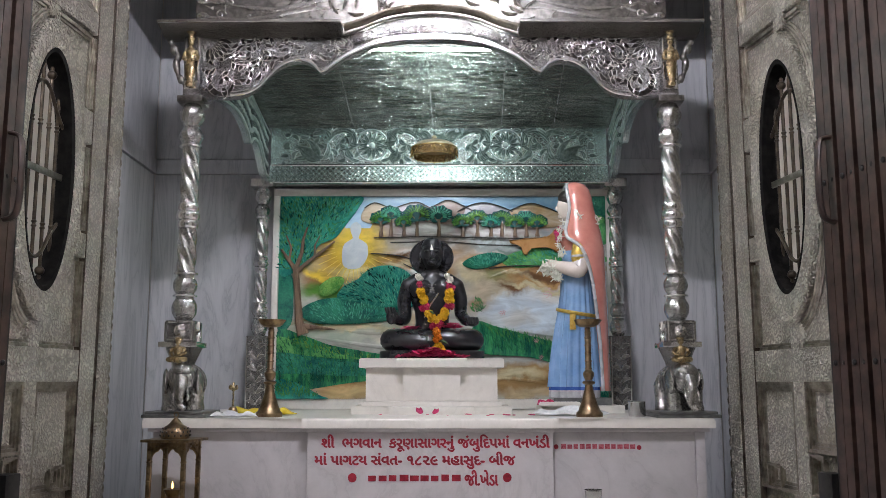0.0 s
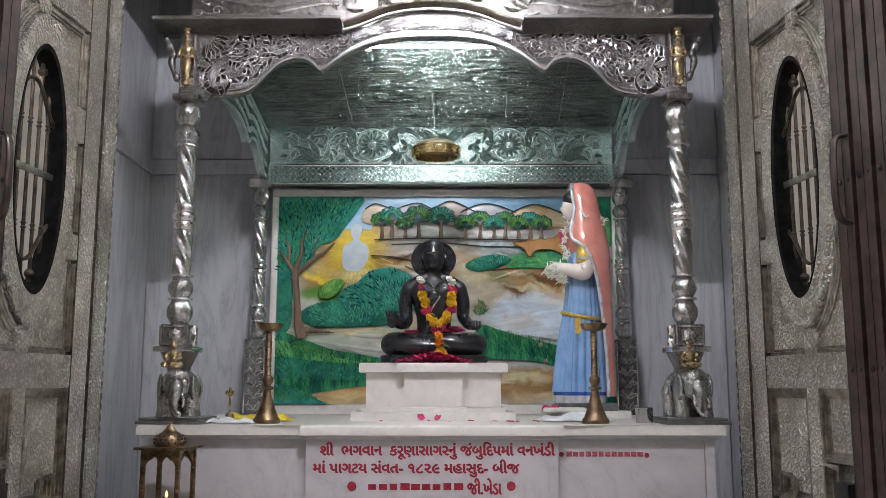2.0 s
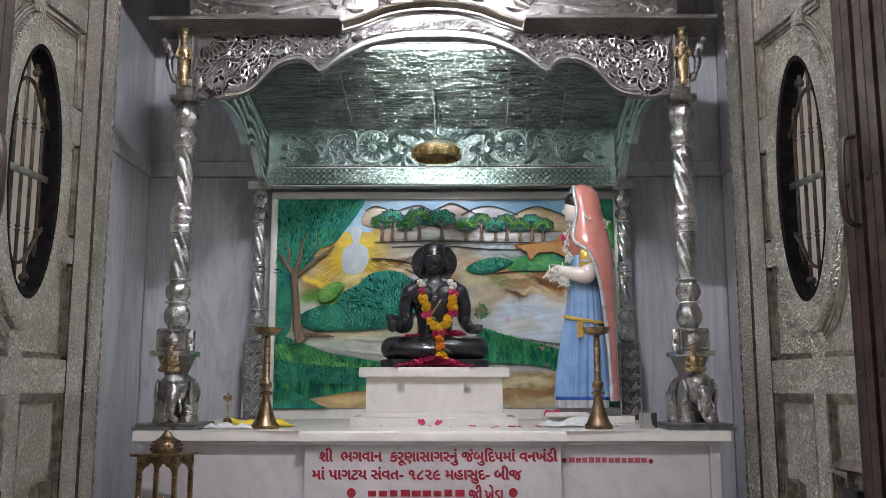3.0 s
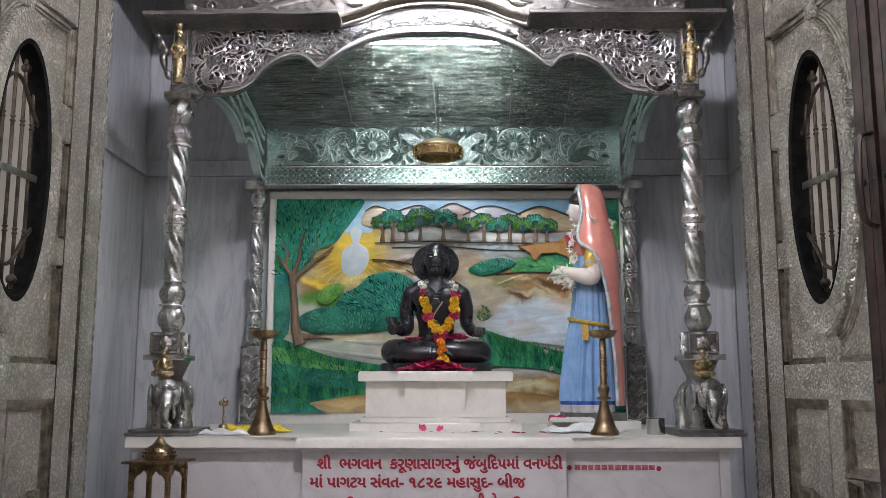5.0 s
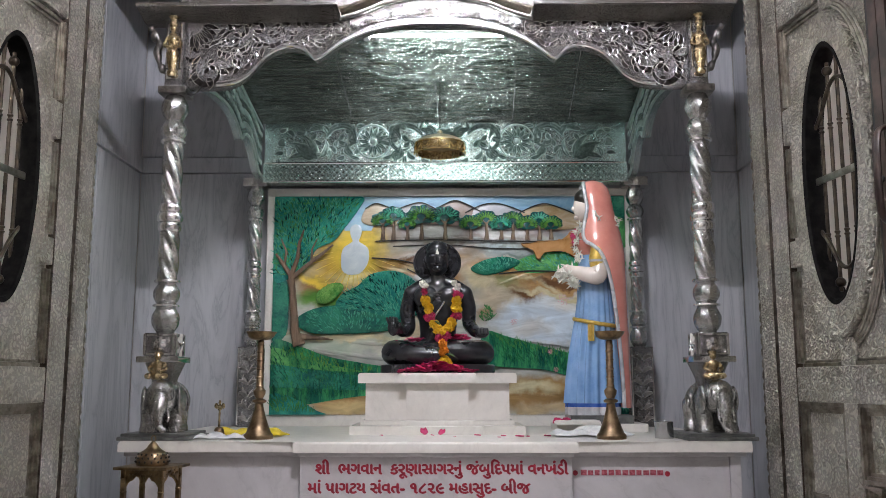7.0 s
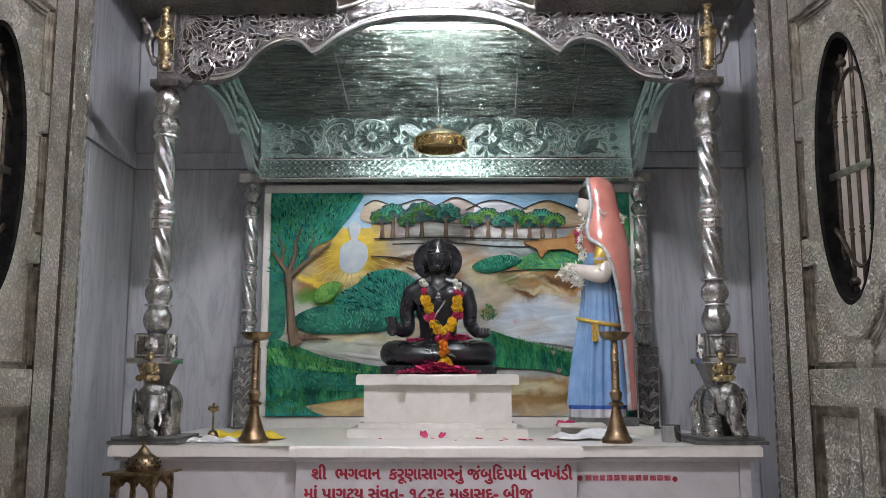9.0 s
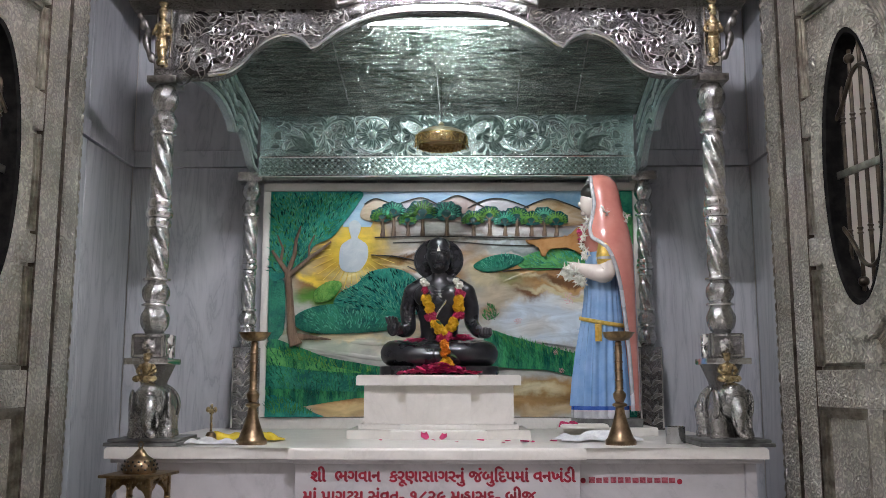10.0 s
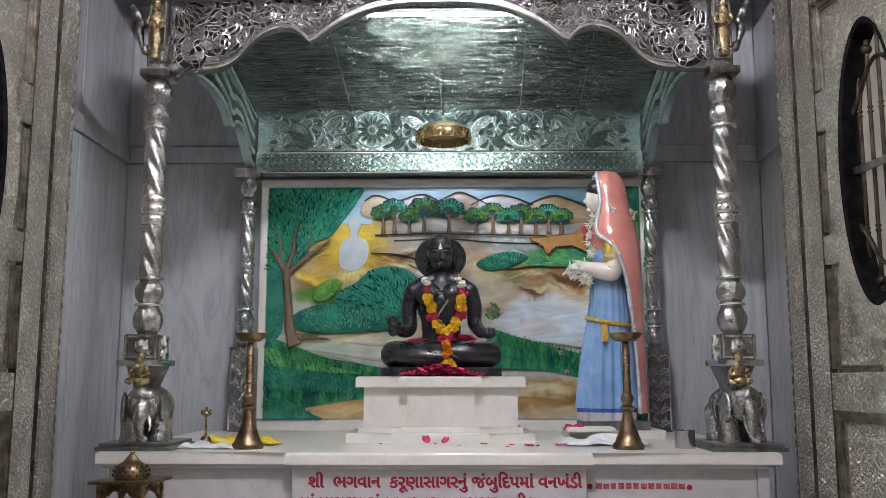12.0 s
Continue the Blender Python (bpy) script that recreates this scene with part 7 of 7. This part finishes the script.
# ---- hanging parasol ----
chhatra = thing("hanging_parasol", "small gilded parasol hung over the statue", "parasol", (0.037, 0.5, 0))
bm = bmesh.new(); lathe(bm, [(0.108, 2.338), (0.110, 2.343), (0.105, 2.352), (0.086, 2.366), (0.058, 2.377), (0.030, 2.384), (0.014, 2.388), (0.010, 2.394), (0.014, 2.400), (0.004, 2.410)], 48, lobes=16, depth=0.015)
part("dome", bm, PALE_GILT, chhatra, "ribbed pale gilt dome")
bm = bmesh.new()
rows = []
n = 128
for r, base in ((0.1085, 2.345), (0.1115, 2.338), (0.1095, 2.318), (0.104, 2.300)):
    rows.append([(r * math.cos(2 * math.pi * k / n), r * math.sin(2 * math.pi * k / n), base) for k in range(n)])
rows.append([(x * 0.975, y * 0.975, z) for x, y, z in rows[-1]])
rows.append([(x * 0.965, y * 0.965, z) for x, y, z in rows[0]])
rings(bm, rows, caps=False)
part("valance", bm, GOLD, chhatra, "plain gilded band of the rim")
bm = bmesh.new()
for z, r, q in ((2.341, 0.1115, 0.0035), (2.301, 0.1045, 0.002)):
    tube(bm, [(r * math.cos(2 * math.pi * k / 64), r * math.sin(2 * math.pi * k / 64), z) for k in range(65)], q, 6)
part("rim_bead", bm, GILT, chhatra)
for k in range(16):
    a, b = 2 * math.pi * k / 16, 2 * math.pi * (k + 1) / 16
    bm = bmesh.new()
    pts = []
    for j in range(9):
        c = a + (b - a) * j / 8
        pts.append((0.1135 * math.cos(c), 0.1135 * math.sin(c), 2.335 - 0.024 * math.sin(math.pi * j / 8)))
    tube(bm, pts, 0.0022, 5)
    tube(bm, [pts[0], (pts[0][0], pts[0][1], 2.305)], 0.0018, 5)
    ball(bm, (pts[0][0], pts[0][1], 2.302), (0.0035, 0.0035, 0.006), 8, 5)
    part("swag", bm, GILT, chhatra)
bm = bmesh.new()
for k in range(26):
    c = 2.414 + k * 0.0092
    tube(bm, [((0.003 if k % 2 else 0) * math.cos(t) + 0, (0 if k % 2 else 0.003) * math.cos(t), c + 0.006 * math.sin(t)) for t in [2 * math.pi * j / 8 for j in range(9)]], 0.0011, 4)
part("chain", bm, IRON_BLACK, chhatra, "thin chain")

# ---- things on the altar ----
bm = bmesh.new(); lathe(bm, [(0.034, 0.0), (0.035, 0.004), (0.035, 0.056), (0.037, 0.060), (0.035, 0.062), (0.033, 0.058), (0.033, 0.006), (0.001, 0.005)], 36)
solid("steel_bowl", bm, STEEL, "small polished stainless steel bowl on the altar", "bowl", (0.887, 0.05, SLAB_Z + 0.0005))
bell = thing("hand_bell", "small brass hand bell with an ornate handle", "bell", (-0.80, 0.08, SLAB_Z + 0.002))
bm = bmesh.new(); lathe(bm, [(0.025, 0.0), (0.0255, 0.004), (0.021, 0.014), (0.018, 0.028), (0.013, 0.036), (0.004, 0.040)], 24)
part("cup", bm, BRASS, bell)
bm = bmesh.new(); lathe(bm, [(0.005, 0.040), (0.004, 0.055), (0.0055, 0.062), (0.0035, 0.07), (0.0045, 0.09), (0.003, 0.1)], 12)
ball(bm, (0, 0, 0.112), (0.010, 0.007, 0.013), 12, 8)
ball(bm, (0, 0, 0.130), (0.006, 0.005, 0.010), 10, 6)
for sg in (-1, 1):
    ball(bm, (sg * 0.013, 0, 0.118), (0.008, 0.005, 0.011), 10, 6)
part("handle", bm, GOLD, bell, "gilded finial handle")


def cloth(name, label, x0, x1, y0, y1, h, mat, seed, at, rz=0.0):
    rng = random.Random(seed)
    nx, ny = 26, 12
    ph = [rng.uniform(0, 6) for _ in range(6)]
    top, bot = [], []
    for j in range(ny + 1):
        a, b = [], []
        for i in range(nx + 1):
            u_, v_ = i / nx, j / ny
            z = h * (0.55 + 0.3 * math.sin(u_ * 9 + ph[0] + 2 * v_) * math.sin(v_ * 4 + ph[1]) + 0.2 * math.sin(u_ * 19 + ph[2] + v_ * 6))
            e = min(1.0, 6 * min(u_, 1 - u_, v_, 1 - v_) + 0.25)
            wob = 0.012 * math.sin(u_ * 7 + ph[3])
            a.append(Vector((x0 + (x1 - x0) * u_ + 0.01 * math.sin(v_ * 6 + ph[4]), y0 + (y1 - y0) * v_ + wob, max(0.002, z * e))))
        top.append(a)
    bm = bmesh.new()
    rings(bm, top, close=False, caps=False)
    ob = solid(name, bm, mat, label, "cloth", at, smooth=70)
    so = ob.modifiers.new("thick", "SOLIDIFY")
    so.thickness, so.offset = 0.002, 1.0
    ob.rotation_euler.z = rz


cloth("yellow_cloth", "crumpled bright yellow cloth lying behind the lamp", -0.16, 0.14, 0, 0.12, 0.040, YELLOW_CLOTH, 3, (-0.70, 0.13, SLAB_Z + 0.0005))
cloth("white_cloth", "crumpled white paper-like cloth on the altar", -0.09, 0.11, -0.05, 0.05, 0.022, WHITE_CLOTH, 5, (-0.77, 0.02, SLAB_Z + 0.0005))
cloth("white_cloth", "folded white cloth beside the oil lamp", -0.20, 0.10, 0, 0.16, 0.040, WHITE_CLOTH, 8, (0.68, 0.12, SLAB_Z + 0.0005))
cloth("red_cloth", "small crumpled red cloth beside the statue's base", -0.03, 0.03, -0.02, 0.03, 0.028, ROSE, 9, (0.555, 0.455, SLAB_Z + 0.034))
bm = bmesh.new(); box(bm, -0.17, 0.02, -0.06, 0.06, 0.0, 0.014, 0.003)
box(bm, -0.165, 0.015, -0.055, 0.055, 0.0142, 0.018, 0.001)
solid("book", bm, MARBLE_WHITE, "thin pale booklet lying by the statue", "book", (0.69, 0.47, SLAB_Z + 0.034))

# ---- lantern on the step ----
lantern = thing("lantern", "square brass lantern with pierced dome and burning wick", "lantern", (-0.924, -0.30, 0.0), rz=-8)
lantern.scale = (0.86, 0.86, 1.0)
L0 = 0.757
bm = bmesh.new(); box(bm, -0.092, 0.092, -0.092, 0.092, L0, L0 + 0.018, 0.003)
part("base_plate", bm, BRASS_DARK, lantern)
for sx in (-1, 1):
    for sy in (-1, 1):
        bm = bmesh.new(); box(bm, sx * 0.077 - 0.009, sx * 0.077 + 0.009, sy * 0.077 - 0.009, sy * 0.077 + 0.009, L0 + 0.0185, 1.001, 0.002)
        for z in (0.86, 0.93, 0.975):
            ball(bm, (sx * 0.077, sy * 0.077, z), (0.0135, 0.0135, 0.006), 10, 6)
        part("corner_post", bm, BRASS_DARK, lantern)
for k in range(4):
    arch = [(-0.066, 1.0), (0.066, 1.0), (0.066, 0.945)] + [(0.066 - 0.132 * j / 24, 0.945 + 0.035 * math.sin(math.pi * j / 24) + 0.006 * abs(math.sin(5 * math.pi * j / 24))) for j in range(1, 24)] + [(-0.066, 0.945)]
    bm = bmesh.new(); slab_xz(bm, arch, -0.081, -0.075)
    rngl = random.Random(2)
    for q in range(10):
        leaf_blade(bm, -0.055 + 0.012 * q, 0.989, rngl.uniform(0, 6), 0.012, 0.003, -0.0812, 0.003)
    part("arch_plate", bm, BRASS_DARK, lantern, "scalloped pierced brass arch", at=pose(0, 0, 0, 0, 0, 90 * k))
bm = bmesh.new(); box(bm, -0.108, 0.108, -0.108, 0.108, 1.0015, 1.011, 0.002)
part("roof_plate", bm, BRASS_DARK, lantern)
bm = bmesh.new()
n = 40
dome = [(0.061, 1.0115), (0.064, 1.02), (0.062, 1.034), (0.056, 1.047), (0.046, 1.056), (0.036, 1.061), (0.026, 1.068), (0.018, 1.078), (0.010, 1.086), (0.005, 1.090)]
lathe(bm, dome, n)
part("dome", bm, BRASS, lantern, "pierced brass dome")
for row, (r, z) in enumerate(((0.0645, 1.024), (0.0625, 1.037), (0.055, 1.0485))):
    for k in range(16):
        a = 2 * math.pi * (k + 0.5 * row) / 16
        bm = bmesh.new(); ball(bm, (r * math.cos(a), r * math.sin(a), z), (0.0036, 0.0036, 0.004), 8, 5)
        part("piercing", bm, IRON_BLACK, lantern)
bm = bmesh.new()
tube(bm, [(0.009 * math.cos(t), 0, 1.099 + 0.010 * math.sin(t)) for t in [2 * math.pi * k / 16 for k in range(17)]], 0.0025, 6)
part("ring", bm, BRASS, lantern)
bm = bmesh.new(); lathe(bm, [(0.028, L0 + 0.0185), (0.026, L0 + 0.045), (0.034, L0 + 0.056), (0.042, L0 + 0.070), (0.039, L0 + 0.070), (0.02, L0 + 0.064), (0.001, L0 + 0.063)], 24)
part("oil_dish", bm, BRASS, lantern)
bm = bmesh.new(); lathe(bm, [(0.0012, L0 + 0.072), (0.0038, L0 + 0.077), (0.0042, L0 + 0.082), (0.0026, L0 + 0.090), (0.0005, L0 + 0.098)], 12)
part("flame", bm, FLAME, lantern, "small yellow flame", at=pose(0.002, -0.012, 0))
bm = bmesh.new(); lathe(bm, [(0.026, 0.0), (0.031, 0.066), (0.035, 0.069), (0.032, 0.070), (0.027, 0.004), (0.001, 0.003)], 28)
solid("steel_cup", bm, STEEL, "small stainless steel cup on the step", "cup", (0.642, -0.30, 0.7555))
bm = bmesh.new(); lathe(bm, [(0.05, 0.0), (0.075, 0.012), (0.077, 0.014), (0.07, 0.012), (0.048, 0.003), (0.001, 0.003)], 32)
solid("steel_plate", bm, STEEL, "shallow stainless steel plate on the step", "plate", (-0.70, -0.33, 0.7555))

# ---- cable and hook at the arch ----
bm = bmesh.new(); tube(bm, smooth_line([(0, 0, 0.0), (0.03, -0.005, -0.022), (0.055, 0, -0.012), (0.075, 0, 0.015), (0.09, 0.01, 0.02)], 6), 0.0035, 6)
solid("cable", bm, IRON_BLACK, "short black cable hanging under the arch", "cable", (-0.965, -0.022, 2.425))

# ---- lettering on the altar ----
def words(body, x0, x1, z, height, y, mat, label):
    cu = bpy.data.curves.new("lettering", "FONT")
    cu.body, cu.size, cu.extrude, cu.offset = body, 0.1, 0.0008, 0.0
    ob = new("lettering_source", cu)
    bpy.context.view_layer.update()
    me = bpy.data.meshes.new_from_object(ob.evaluated_get(bpy.context.evaluated_depsgraph_get()))
    bpy.data.objects.remove(ob)
    co = np.empty(len(me.vertices) * 3)
    me.vertices.foreach_get("co", co)
    co = co.reshape(-1, 3)
    lo, hi = co.min(0), co.max(0)
    sx = (x1 - x0) / (hi[0] - lo[0])
    sz = height / (hi[1] - lo[1])
    out = np.stack([x0 + (co[:, 0] - lo[0]) * sx, y - 0.0005 - co[:, 2], z + (co[:, 1] - lo[1]) * sz], 1)
    me.vertices.foreach_set("co", out.ravel())
    spans = sorted((min(out[v][0] for v in p.vertices), max(out[v][0] for v in p.vertices)) for p in me.polygons)
    cuts, reach = [-9.0], spans[0][1]
    for a, b in spans:
        if a - reach > 0.010:
            cuts.append((a + reach) / 2)
        reach = max(reach, b)
    cuts.append(9.0)
    for c0, c1 in zip(cuts, cuts[1:]):
        bold = bmesh.new()
        for dx, dz, dy in ((0, 0, 0), (0.0022, 0, 0.00015), (-0.0022, 0, 0.0003), (0, 0.0018, 0.00045), (0, -0.0018, 0.0006)):
            one = bmesh.new()
            one.from_mesh(me)
            bmesh.ops.delete(one, geom=[v for v in one.verts if not c0 < v.co.x < c1], context="VERTS")
            for v in one.verts:
                v.co += Vector((dx, dy, dz))
            step = bpy.data.meshes.new("stroke")
            one.to_mesh(step)
            one.free()
            bold.from_mesh(step)
            bpy.data.meshes.remove(step)
        part("inscription_word", bold, mat, altar, label, smooth=None)
    bpy.data.meshes.remove(me)


def bars(x0, x1, z, h, y, n, seed, mat):
    rng = random.Random(seed)
    x = x0
    w = (x1 - x0) / n
    for k in range(n):
        bm = bmesh.new(); box(bm, x + w * 0.06, x + w * rng.uniform(0.75, 0.94), y - 0.0015, y, z, z + h * rng.uniform(0.8, 1.0))
        part("lettering_bar", bm, mat, altar, smooth=None)
        x += w


INSC = -0.1355
words("શી  ભગવાન  કરૂણાસાગરનું જંબુિદપમાં વનખંડી", -0.395, 0.500, 0.952, 0.064, INSC, RED_PAINT, "red hand-painted word")
words("માં પાગટય સંવત- ૧૮૨૯ મહાસુદ- બીજ", -0.420, 0.365, 0.886, 0.064, INSC, RED_PAINT, "red hand-painted word")
words("જી.ખેડા", 0.168, 0.296, 0.822, 0.058, INSC, RED_PAINT, "red hand-painted word")
bars(-0.213, 0.155, 0.838, 0.026, INSC, 9, 4, RED_PAINT)
bars(0.548, 0.845, 0.960, 0.020, -0.1055, 12, 6, RED_FADED)
for x, z, y in ((-0.273, 0.851, INSC), (0.333, 0.852, INSC), (0.530, 0.968, -0.1055), (0.858, 0.965, -0.1055)):
    r = 0.017 if z < 0.9 else 0.009
    bm = bmesh.new(); slab_xz(bm, [(x + r * math.cos(t), z + r * 1.05 * math.sin(t)) for t in [2 * math.pi * k / 20 for k in range(20)]], y - 0.0012, y)
    part("red_dot", bm, RED_PAINT, altar, smooth=None)
